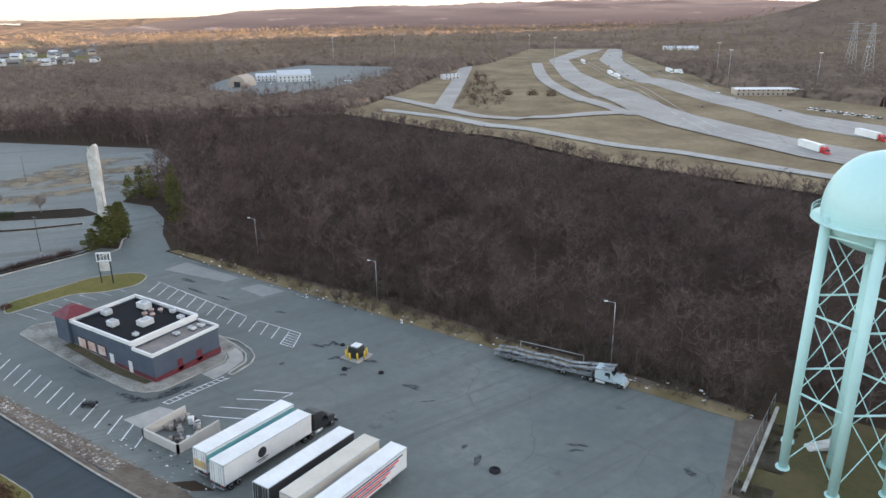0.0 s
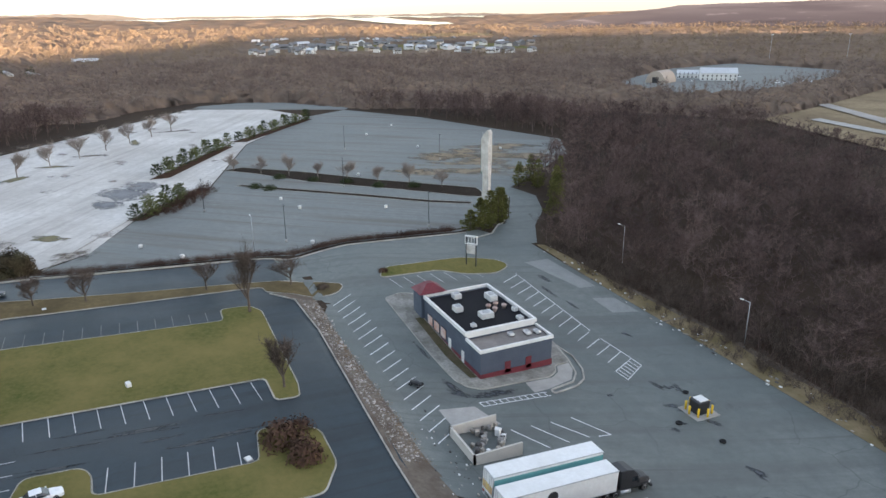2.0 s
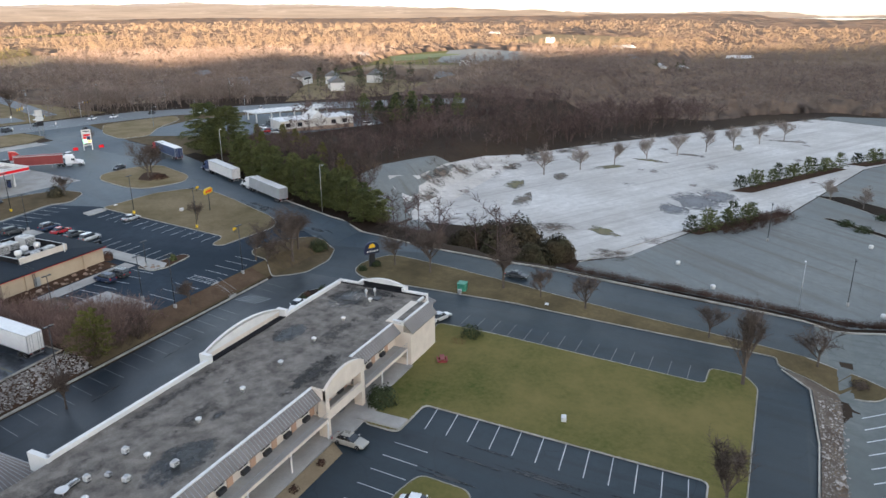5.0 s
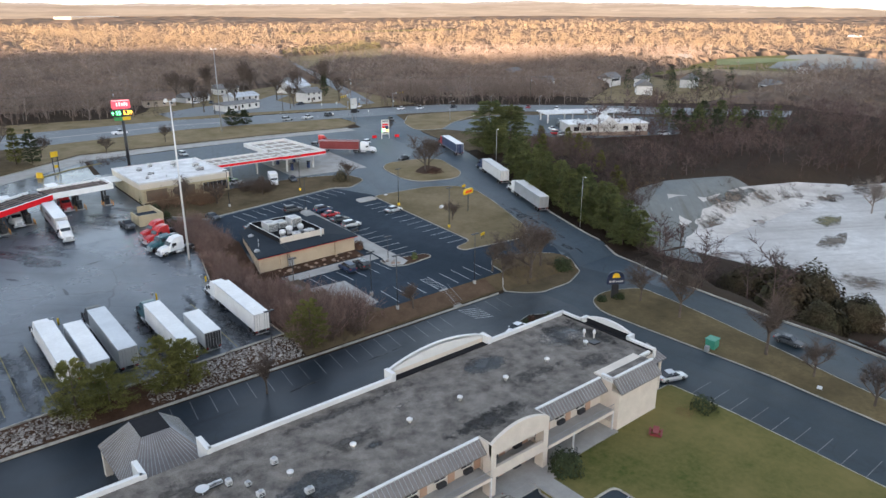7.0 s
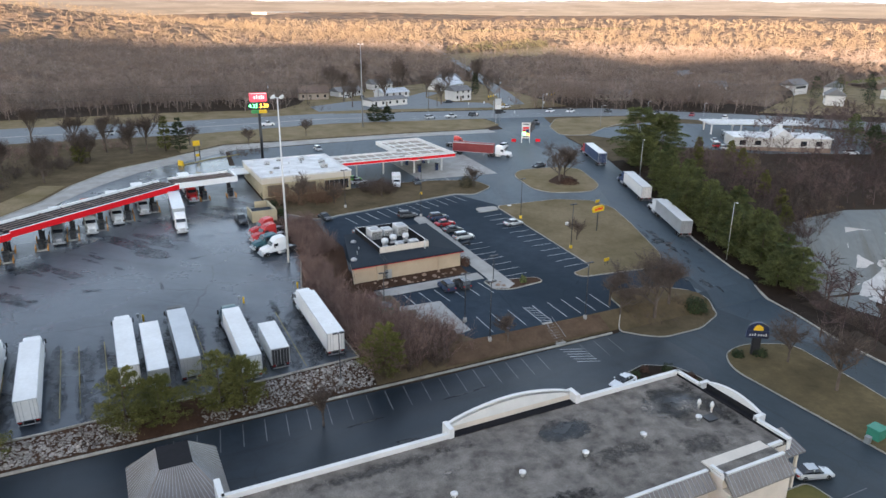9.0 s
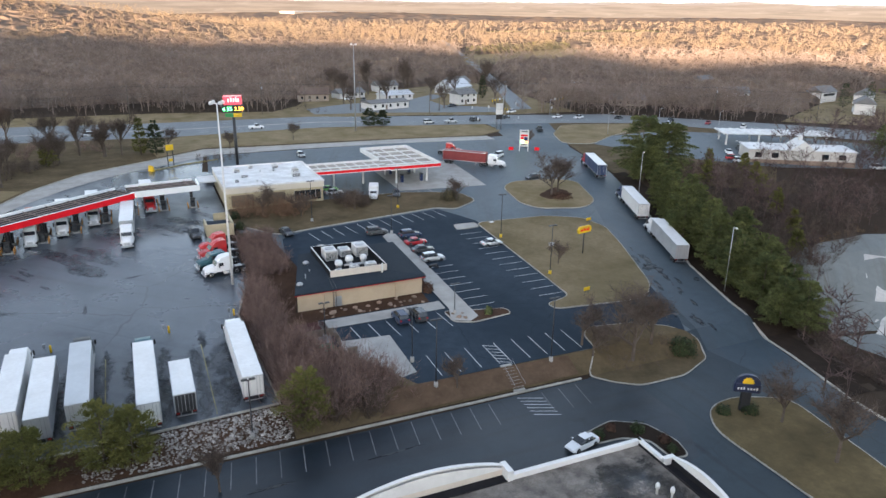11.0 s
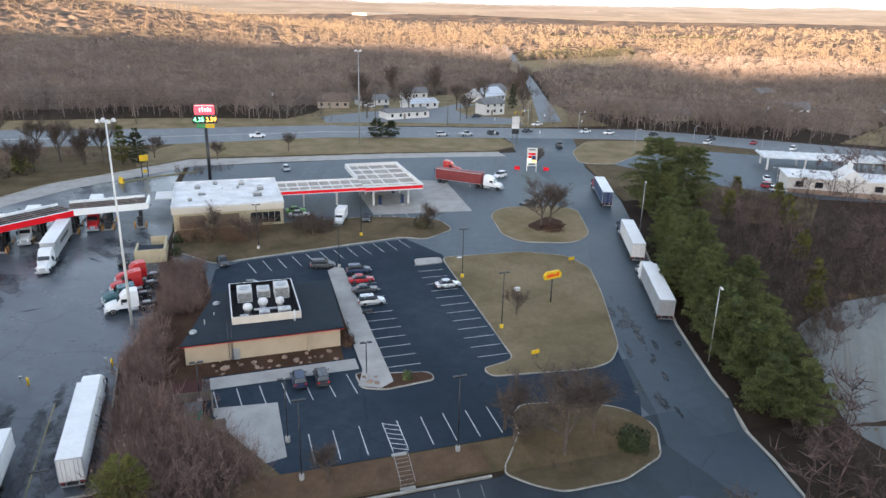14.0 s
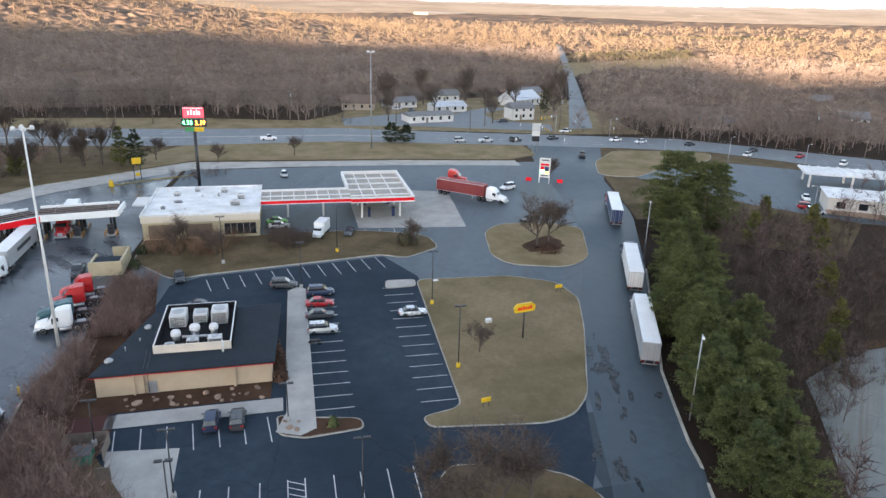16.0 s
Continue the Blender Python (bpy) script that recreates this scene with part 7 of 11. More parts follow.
for x0, x1 in ((-119.8, -117.4), (-116.8, -114.4), (-113.8, -111.4)):
    w = K.box("window", DARK_GLASS, (x0, x1, 61.9, 61.97, 1.0, 3.0), label="boarded shop window")
    K.box("poster", mat("faded_poster", (0.62, 0.60, 0.58), 0.7, col2=(0.5, 0.22, 0.14), big=0.5, small=1.2, amount=0.45), (x0 + 0.1, x1 - 0.1, 61.86, 61.9, 1.1, 2.9), parent=w, label="faded printed window poster")
K.box("service_door", WHITE_TRIM, (-110.4, -109.3, 61.88, 61.96, 0, 2.1), (-105, -104, 61.88, 61.96, 0, 2.1), label="white service door")
K.box("side_door", RED_TILE, (-97.98, -97.9, 70.5, 71.6, 0, 2.1), (-97.98, -97.9, 66.5, 67.6, 0, 2.1))
for x, y, w, d, h in ((-119, 67.6, 1.7, 1.5, 1.1), (-113.4, 65.2, 1.8, 1.5, 1.2), (-115.6, 73.2, 2.6, 1.6, 1.3), (-108.8, 68.6, 1.9, 2.4, 1.2), (-109.0, 74.6, 1.0, 0.9, 0.9), (-105.4, 73.6, 1.2, 1.0, 0.8), (-106.2, 64.8, 0.9, 0.9, 0.7)):
    roof_unit(K, x, y, 5.2, w, d, h)
for x, y, w in ((-101, 72.5, 1.6), (-101.6, 69.6, 1.2), (-100.6, 74.2, 1.4)):
    roof_unit(K, x, y, 4.6, w, 0.9, 0.6, "low grey rooftop unit")
RUSTY = mat("rusted_vent", (0.30, 0.14, 0.10), 0.8, col2=(0.42, 0.36, 0.33), amount=0.45)
for x, y in ((-112.6, 72.6), (-111.2, 73.6), (-110.6, 71.4), (-112.2, 70.9)):
    bm = bmesh.new()
    lathe(bm, [(0.3, 5.1), (0.3, 5.6), (0.5, 5.7), (0.5, 6.0), (0.1, 6.15)], x - K.x, y - K.y, 12)
    part("exhaust_fan", bm, RUSTY, K.t, "rust-stained mushroom exhaust fan")

# diner: beige walls, dark low roof, plant well with white machines
D = Site("diner", "single-storey beige diner with dark roof and plant well", "diner", -113, -100, 3.1)
foot = [(-101.4, -91.4), (-123.6, -91.8), (-124.6, -110.6), (-106.4, -109.8)]
D.poly("wall", BEIGE_WALL, foot, -1.0, 3.0, "beige block wall")
D.poly("roof", DARK_ROOF, [(-100.9, -90.9), (-124.1, -91.3), (-125.1, -111.1), (-105.9, -110.3)], 3.0, 3.3, "dark asphalt roof")
D.mesh("roof_slope", DARK_ROOF, [(-100.9, -90.9, 3.3), (-124.1, -91.3, 3.3), (-125.1, -111.1, 3.3), (-105.9, -110.3, 3.3), (-108.0, -95.2, 3.75), (-118.4, -95.4, 3.75), (-118.4, -109.4, 3.75), (-108.6, -109.2, 3.75)], [(0, 1, 5, 4), (1, 2, 6, 5), (2, 3, 7, 6), (3, 0, 4, 7)])
D.mesh("fascia", CAB_RED, [(-100.85, -90.82, 2.94), (-124.15, -91.22, 2.94), (-124.15, -91.22, 3.06), (-100.85, -90.82, 3.06)], [(0, 1, 2, 3)], "thin red fascia line")
D.box("pilaster", BEIGE_WALL, (-118.9, -118.6, -91.9, -91.3, -0.6, 3.0), (-106.2, -105.9, -91.8, -91.2, -0.6, 3.0))
D.box("service_door", STEEL, (-108.9, -107.7, -91.62, -91.42, -0.5, 1.7), label="grey steel service door")
W = D.box("well_wall", STUCCO, (-118.3, -108.1, -95.4, -95.2, 3.2, 4.9), label="cream front wall of the plant well")
D.box("well_side", BLACK_ROOF, (-118.3, -108.1, -109.4, -109.2, 3.2, 4.8), (-108.3, -108.1, -109.2, -95.4, 3.2, 4.8), (-118.3, -118.1, -109.2, -95.4, 3.2, 4.8), label="black side wall of the plant well")
D.box("well_cap", WHITE_TRIM, (-118.32, -108.08, -109.42, -109.24, 4.8, 4.86), (-108.26, -108.08, -109.24, -95.4, 4.8, 4.86), (-118.32, -118.14, -109.24, -95.4, 4.8, 4.86), label="thin white coping")
D.box("well_lining", BLACK_ROOF, (-118.1, -108.3, -95.5, -95.4, 3.2, 4.88), (-118.1, -108.3, -109.2, -109.1, 3.2, 4.88), (-108.4, -108.3, -109.1, -95.5, 3.2, 4.88), (-118.1, -118.0, -109.1, -95.5, 3.2, 4.88), (-118.0, -108.4, -109.1, -95.5, 3.3, 3.78), parent=W)
for x, y, w, d, h in ((-110.4, -104.4, 2.3, 3.2, 2.0), (-113.4, -105.2, 2.0, 2.4, 1.5), (-116.2, -104.6, 2.3, 3.0, 2.1), (-116.0, -97.4, 1.9, 1.3, 1.0), (-110.0, -96.8, 1.3, 0.9, 0.6), (-113.0, -97.4, 1.6, 1.0, 0.8)):
    roof_unit(D, x, y, 3.8, w, d, h, "white kitchen air handler")
for x, y, r in ((-110.6, -99.0, 0.7), (-113.0, -100.6, 0.75), (-115.6, -100.4, 0.65)):
    bm = bmesh.new()
    lathe(bm, [(r * 0.7, 3.7), (r * 0.7, 4.4), (r, 4.5), (r, 5.0), (r * 0.8, 5.25), (0.05, 5.35)], x - D.x, y - D.y, 14)
    part("exhaust_fan", bm, WHITE_ROOF, D.t, "white domed exhaust fan")
D.tubes("duct", STEEL, [((-111.5, -98.6, 4.4), (-115.4, -98.4, 4.4), 0.22), ((-113, -100.6, 4.2), (-113, -98.5, 4.4), 0.2)])
D.tubes("ladder", BLACK, [((-107.4, -91.2, -0.6), (-107.4, -91.2, 3.6), 0.04), ((-107.9, -91.2, -0.6), (-107.9, -91.2, 3.6), 0.04)] + [((-107.4, -91.2, z), (-107.9, -91.2, z), 0.025) for z in np.arange(-0.4, 3.5, 0.3)] + [((-107.4, -91.2, 3.6), (-107.4, -95.2, 4.4), 0.035), ((-107.9, -91.2, 3.6), (-107.9, -95.2, 4.4), 0.035)], 5, "black roof ladder")
D.tubes("flue", WHITE_TRIM, [((-117.2, -94.6, 3.4), (-117.2, -94.6, 5.4), 0.14)])
D.tubes("roof_pipe", STEEL, [((-104.2, -97.2, 3.3), (-104.2, -97.2, 4.2), 0.08), ((-105.6, -100.2, 3.3), (-105.6, -100.2, 3.9), 0.1)])
for x, y in ((-102.6, -94.6), (-106.0, -104.6)):
    bm = bmesh.new()
    lathe(bm, [(0.55, 3.35), (0.6, 3.6), (0.3, 3.85), (0.03, 3.9)], x - D.x, y - D.y, 12)
    part("roof_cap", bm, STEEL, D.t, "grey roof cap")

# store with a white roof
S = Site("store", "beige fuel station store with white membrane roof", "shop", -109.5, -160, 5.4)
S.box("wall", BUFF_WALL, (-121, -98, -172.6, -149.6, -0.8, 5.2), label="beige rendered wall")
S.box("fascia", mat("pale_fascia", (0.66, 0.60, 0.50), 0.8, col2=(0.55, 0.5, 0.42), amount=0.3), (-121.2, -97.8, -149.6, -149.35, 3.9, 5.35), (-98.0, -97.75, -172.6, -149.6, 3.9, 5.35))
S.box("roof", WHITE_ROOF, (-121.2, -97.8, -172.8, -149.4, 5.2, 5.32), label="white membrane roof")
S.box("parapet", WHITE_ROOF, (-121.3, -97.7, -149.6, -149.3, 5.2, 5.6), (-121.3, -97.7, -172.9, -172.6, 5.2, 5.6), (-98.0, -97.7, -172.6, -149.6, 5.2, 5.6), (-121.3, -121.0, -172.6, -149.6, 5.2, 5.6))
S.box("window", DARK_GLASS, (-120.4, -114.0, -149.56, -149.5, 0.9, 3.3), label="dark shop window")
S.box("panel", mat("brown_panel", (0.17, 0.125, 0.09), 0.6, col2=(0.12, 0.09, 0.065), amount=0.35), (-104.4, -99.2, -149.56, -149.48, 0.6, 3.4), (-111.6, -106.2, -149.56, -149.48, 0.6, 3.4), label="brown blanked shopfront panel")
S.box("mullion", STEEL, *[(x, x + 0.08, -149.5, -149.42, 1.2, 3.5) for x in np.arange(-120.4, -113.9, 1.28)])
for x, y, w, d, h in ((-117, -162, 1.6, 1.4, 1.0), (-113, -168, 1.5, 1.3, 0.9), (-103, -166, 1.4, 1.2, 0.8), (-116, -156.5, 2.0, 1.4, 1.0), (-107, -169.5, 1.2, 1.0, 0.9), (-101.5, -155, 1.0, 0.8, 0.5), (-104, -159.6, 1.8, 0.5, 0.4), (-112, -164.6, 0.6, 0.6, 0.5)):
    roof_unit(S, x, y, 5.32, w, d, h, "grey-white rooftop unit")
for x, y in ((-119.4, -170), (-108.5, -164), (-100.4, -170.4), (-106, -153.4)):
    vent(S, x, y, 5.32, 0.6, 0.2)
S.box("loading_canopy", WHITE_TRIM, (-97.7, -93.6, -171, -164, 3.6, 3.9), label="pale side canopy")

# fuel canopies
C = Site("fuel_canopy", "open-topped fuel canopy with red and white fascia", "canopy", -138, -167, 5.9)
DECK = mat("canopy_deck", (0.42, 0.39, 0.34), 0.85, col2=(0.28, 0.25, 0.22), big=0.4, small=2, amount=0.45)
C.box("deck", DECK, (-141.2, -121.4, -166.6, -157.2, 4.7, 4.85), (-154.8, -141.2, -182.2, -156.4, 4.7, 4.85), label="stained metal canopy deck")
C.box("fascia", RED, (-141.4, -121.2, -157.2, -156.9, 4.55, 5.2), (-155.2, -141.0, -156.4, -156.1, 4.55, 5.3), label="red fascia band")
C.box("fascia_trim", WHITE_TRIM, (-141.4, -121.2, -157.3, -156.85, 5.2, 5.42), (-141.4, -121.2, -157.28, -156.86, 4.36, 4.55), (-155.3, -140.9, -156.5, -156.0, 5.3, 5.6), (-155.28, -140.92, -156.48, -156.02, 4.3, 4.55), (-155.3, -154.8, -182.4, -156.5, 4.4, 5.6), (-155.3, -140.8, -182.8, -182.2, 4.4, 5.6), (-141.3, -140.8, -182.2, -167.2, 4.4, 5.6), (-141.2, -121.2, -167.1, -166.6, 4.5, 5.3), label="white fascia trim")
C.box("beam", WHITE_TRIM, *[(-154.8, -141.2, y, y + 0.3, 4.85, 5.15) for y in (-177, -171.5, -166, -160.5)], *[(x, x + 0.2, -182.2, -156.4, 4.85, 5.05) for x in (-151, -147, -144)], *[(x, x + 0.2, -166.6, -157.2, 4.85, 5.0) for x in np.arange(-139, -121, 2.6)], (-141.2, -121.4, -162.2, -161.9, 4.85, 5.05))
for x, y in ((-143.6, -159.4), (-152.4, -159.4), (-143.6, -178), (-152.4, -178), (-143.6, -168.6), (-152.4, -168.6), (-127, -161.8), (-135, -161.8)):
    C.box("column", WHITE_TRIM, (x - 0.22, x + 0.22, y - 0.22, y + 0.22, -0.8, 4.7))


def fuel_pump(x, y, rz, label, body, group):
    t = thing("fuel_pump", label, "fuel pump", x, y, rz, group=group)
    boxes("plinth", CONCRETE, t, (-0.9, 0.9, -0.6, 0.6, -0.1, 0.18), bevel=0.04)
    boxes("cabinet", body, t, (-0.5, 0.5, -0.32, 0.32, 0.18, 2.0), bevel=0.05)
    boxes("screen", DARK_GLASS, t, (-0.32, 0.32, 0.32, 0.35, 1.25, 1.7))
    boxes("screen", DARK_GLASS, t, (-0.32, 0.32, -0.35, -0.32, 1.25, 1.7))
    boxes("topper", BLACK, t, (-0.6, 0.6, -0.36, 0.36, 2.0, 2.35), bevel=0.04)
    bm = bmesh.new()
    cyl(bm, (0.52, 0.1, 1.6), (0.6, 0.2, 0.5), 0.03, 0.03, 5)
    part("hose", bm, RUBBER, t)
    return t


p0 = fuel_pump(-145.2, -159.4, 90, "blue and red fuel pump under the canopy", NAVY, "fuel pumps")
for x, y in ((-150.8, -159.4), (-145.2, -168.6), (-150.8, -168.6), (-145.2, -178), (-150.8, -178)):
    put(p0, x, y, 90)

# long diesel canopy: kinked, red front, white end
Q = Site("diesel_canopy", "long kinked diesel canopy with red fascia over truck lanes", "canopy", -60, -143, 4.6)
line_ = [(-92.4, -157.2), (-77.5, -155.0), (-43.5, -128.4), (-10, -102.2)]


TRUSS = mat("brown_truss_steel", (0.3, 0.235, 0.21), 0.7, col2=(0.2, 0.15, 0.13), amount=0.4)


CANOPY_WHITE = mat("canopy_white_panel", (0.9, 0.9, 0.89), 0.5, col2=(0.8, 0.8, 0.79), big=0.4, small=3, amount=0.3)


def canopy_run(a, b, w, z, fas):
    a, b = Vector(a), Vector(b)
    d = (b - a).normalized()
    n = Vector((-d.y, d.x))
    n = n if n.y > 0 else -n
    a, b = a - n * 0.8, b - n * 0.8
    q = [a - n * w / 2, b - n * w / 2, b + n * w / 2, a + n * w / 2]
    Q.poly("deck", BLACK_ROOF, [p[:] for p in q], z + 0.5, z + 0.66, "dark canopy deck with steel frames")
    for sgn, m in ((1, fas), (-1, CANOPY_WHITE)):
        e = [a + n * sgn * w / 2, b + n * sgn * w / 2]
        o = n * sgn * 0.25
        w_ = n * sgn * 0.06
        Q.poly("lining", BLACK_ROOF if sgn > 0 else CANOPY_WHITE, [(e[0] - w_)[:], (e[1] - w_)[:], (e[1] - w_ * 0.3)[:], (e[0] - w_ * 0.3)[:]], z + 0.64, z + 1.13, "dark inner lining" if sgn > 0 else "white inner lining")
        Q.poly("fascia", m, [e[0][:], e[1][:], (e[1] + o)[:], (e[0] + o)[:]], z - 0.15, z + 1.1, "canopy fascia")
        Q.poly("fascia_trim", CANOPY_WHITE, [(e[0] - o * 0.1)[:], (e[1] - o * 0.1)[:], (e[1] + o * 1.1)[:], (e[0] + o * 1.1)[:]], z + 1.1, z + 1.2)
    Q.tubes("truss", TRUSS, [((*(a + n * k).to_tuple(), z + 0.98), (*(b + n * k).to_tuple(), z + 0.98), 0.1) for k in (-1.2, 0.2, 1.7)], 5)
    L = (b - a).length
    segs = []
    k = 2.0
    while k < L:
        c = a + d * k
        segs.append(((*(c - n * w / 2).to_tuple(), z + 0.84), (*(c + n * w / 2).to_tuple(), z + 0.84), 0.08))
        k += 5.0
    for q_ in segs:
        Q.tubes("rafter", TRUSS, [q_], 5)


canopy_run(line_[0], line_[1], 7.2, 5.2, CANOPY_WHITE)
canopy_run(line_[1], line_[2], 7.2, 5.1, RED)
canopy_run(line_[2], line_[3], 7.2, 4.7, RED)
Q.box("fascia_end", CANOPY_WHITE, (-92.9, -92.5, -161.6, -154.2, 5.05, 6.35))
Q.box("emblem", YELLOW, (-78.6, -77.6, -152.2, -152.05, 5.0, 6.0), label="yellow band on the fascia")
PUMPS = [(-91.0, -157.0), (-84.6, -156.6), (-78, -155.4), (-72.4, -151.2), (-66.6, -146.6), (-60.9, -142.0), (-55.3, -137.6), (-49.7, -133.4), (-43.9, -128.8), (-38, -124.2), (-32, -119.4)]
for x, y in PUMPS:
    Q.box("column", BLACK, (x - 0.25, x + 0.25, y - 1.6, y - 1.1, -1.4, 5.3), (x - 0.2, x + 0.2, y + 1.4, y + 1.8, -1.4, 5.3), label="dark canopy column")
d0 = None
for x, y in PUMPS:
    if d0 is None:
        d0 = fuel_pump(x, y + 2.6, 0, "diesel pump on a yellow-guarded plinth", BLACK, "diesel pumps")
        for bx_, by_ in ((-1.1, 0.8), (1.1, 0.8), (-1.1, -0.8), (1.1, -0.8)):
            bm = bmesh.new()
            cyl(bm, (bx_, by_, -0.1), (bx_, by_, 1.1), 0.11, None, 8)
            part("bollard", bm, mat("orange_bollard", (0.62, 0.27, 0.05), 0.6, col2=(0.4, 0.18, 0.05), amount=0.35), d0, "orange guard bollard")
    else:
        put(d0, x, y + 2.6)
        put(d0, x, y - 3.0)
# bin enclosures
E1 = Site("bin_enclosure", "buff block enclosure beside the truck lot", "enclosure", -93.5, -141, 4.5)
E1.box("wall", BUFF_WALL, (-97.2, -91.6, -132.4, -132.0, -0.5, 3.0), (-97.2, -96.8, -141.0, -132.2, -0.5, 3.0), (-92.0, -91.6, -138, -132.2, -0.5, 2.7), (-97.2, -94.0, -141.0, -140.6, -0.5, 3.0))
E1.box("shed_roof", DARK_ROOF, (-96.6, -92.1, -136.8, -132.5, 2.3, 2.5))
for k, (x, y) in enumerate([(-97.9, -128), (-98.8, -135), (-98.9, -142.5), (-98.8, -151)]):
    shrub("evergreen_shrub", x, y, 2.4, 2.0, "dark rounded evergreen shrub beside the truck lot", 930 + k, DARK_NEEDLE, 500, "shrubs beside the truck lot")
island("bed", [(-127.6, -47.6), (-133.0, -49.0), (-137.0, -46.6), (-138.2, -42), (-137.4, -39), (-135.2, -39.4), (-135.0, -43.4), (-132.2, -45.2), (-128.2, -45.4)], LITTER, "kerbed shrub bed behind the motel", 0.8)
for k, (x, y, w, m_) in enumerate([(-129.5, -46.5, 1.9, DARK_NEEDLE), (-131.9, -47.3, 1.6, RED_TWIG), (-134.9, -45.7, 2.1, DARK_NEEDLE), (-136.6, -42.6, 1.7, RED_TWIG), (-136.2, -40.6, 1.5, DARK_NEEDLE)]):
    shrub("shrub", x, y, w, w * 0.7, "small dark shrub in the bed behind the motel" if m_ is DARK_NEEDLE else "russet twiggy shrub in the bed behind the motel", 940 + k, m_, 380, "shrubs behind the motel")
E2 = Site("bin_enclosure", "weathered wooden bin enclosure beside the diner", "enclosure", -102.5, -77.5, 1.9)
f0 = E2.box("fence_board", WOOD, (-100.2, -100.14, -81.8, -81.62, -0.3, 2.0), label="weathered fence board")
for k in range(38):
    share(f0, 0, 0.21 * k)
f1 = E2.box("fence_board", WOOD, (-100.38, -100.2, -81.86, -81.8, -0.3, 2.0), label="weathered fence board")
for k in range(1, 22):
    share(f1, -0.21 * k, 0)
E2.box("gate", WOOD, (-104.9, -104.8, -81.6, -78.0, 0, 1.9), (-106.4, -104.9, -74.6, -74.5, 0, 1.9), label="weathered wooden gate leaf")
b_ = thing("dumpster", "dark green steel dumpster inside the wooden enclosure", "dumpster", -102.6, -78.6, 0, 2.1)
bm = bmesh.new()
prism(bm, [(-1.0, 0.15), (1.0, 0.15), (1.15, 1.3), (-1.0, 1.5)], -1.2, 1.2, "y")
part("body", bm, GREEN_BOX, b_)
boxes("lid", BLACK, b_, (-1.05, 1.2, -1.2, 1.2, 1.48, 1.54))
E3 = Site("rubbish_enclosure", "pale block enclosure heaped with dumped rubbish", "enclosure", -80.5, 54.2, -6.3)
E3.box("wall", mat("pale_block", (0.55, 0.51, 0.46), 0.9, col2=(0.42, 0.39, 0.35), amount=0.35), (-84.8, -84.5, 50.2, 57.6, 0, 2.2), (-77.2, -76.9, 50.2, 57.6, 0, 2.2), (-84.8, -76.9, 50.2, 50.5, 0, 2.2), label="pale painted block wall")
sheet("service_pad", [(-91.5, 51.5), (-90.6, 57.2), (-84.8, 58.6), (-84.8, 51.5)], CONCRETE, 0.14, 4.0, "pale concrete pad", "pad")
rj = random.Random(5)
JUNK = [mat("junk_a", (0.33, 0.31, 0.29), 0.8, amount=0.4), mat("junk_b", (0.10, 0.09, 0.085), 0.8, amount=0.4), mat("junk_c", (0.45, 0.40, 0.34), 0.8, amount=0.4), WHITE_TRIM]
for k in range(34):
    x, y = rj.uniform(-84, -77.6), rj.uniform(51, 57.6)
    s_ = rj.uniform(0.35, 0.9)
    h_ = rj.uniform(0.2, 1.2)
    j = thing("rubbish_bag" if k % 2 else "discarded_box", "dumped rubbish heaped in the enclosure" if k % 2 else "broken discarded box in the enclosure", "rubbish", x, y, rj.uniform(0, 180), hz(x, y) + 0.1, "dumped rubbish")
    bm = bmesh.new()
    box(bm, -s_ / 2, s_ / 2, -s_ * 0.4, s_ * 0.4, 0, h_, bevel=0.08)
    for v in bm.verts:
        v.co += Vector((rj.uniform(-0.1, 0.1), rj.uniform(-0.1, 0.1), rj.uniform(0, 0.15)))
    part("shell", bm, JUNK[k % 4], j)

# water tower: ellipsoid tank with a balcony on splayed legs
T = Site("water_tower", "pale mint water tower with balcony on braced legs", "water tower", 0.1, 97.9, -7.7)
bm = bmesh.new()
prof = []
for k in range(25):
    a = -math.pi / 2 + math.pi * k / 24
    prof.append((max(0.05, 6.9 * math.cos(a) ** 0.9), 36.5 + (5.0 if a < 0 else 7.4) * math.sin(a)))
lathe(bm, prof, 0, 0, 40)
part("tank", bm, TOWER_PAINT, T.t, "pale mint painted steel tank")
bm = bmesh.new()
lathe(bm, [(6.7, 35.2), (7.9, 35.2), (7.9, 35.35), (6.7, 35.4)], 0, 0, 40)
for z in (35.9, 36.4):
    for k in range(40):
        a, b = k * math.tau / 40, (k + 1) * math.tau / 40
        cyl(bm, (7.85 * math.cos(a), 7.85 * math.sin(a), z), (7.85 * math.cos(b), 7.85 * math.sin(b), z), 0.035, None, 4, False)
for k in range(80):
    a = k * math.tau / 80
    cyl(bm, (7.85 * math.cos(a), 7.85 * math.sin(a), 35.3), (7.85 * math.cos(a), 7.85 * math.sin(a), 36.4), 0.03, None, 4, False)
part("balcony", bm, TOWER_PAINT, T.t, "railed walkway round the tank")
N_LEG = 6
feet, tops = [], []
for k in range(N_LEG):
    a = math.radians(213 + k * 60)
    feet.append(Vector((7.1 * math.cos(a), 7.1 * math.sin(a), 0)))
    tops.append(Vector((6.75 * math.cos(a), 6.75 * math.sin(a), 36.2)))
for a, b in zip(feet, tops):
    bm = bmesh.new()
    cyl(bm, a - (b - a) * 0.005, b, 0.62, 0.68, 14)
    cyl(bm, a + Vector((0, 0, -0.3)), a + Vector((0, 0, 0.35)), 1.0, 0.9, 14)
    part("leg", bm, TOWER_PAINT, T.t)
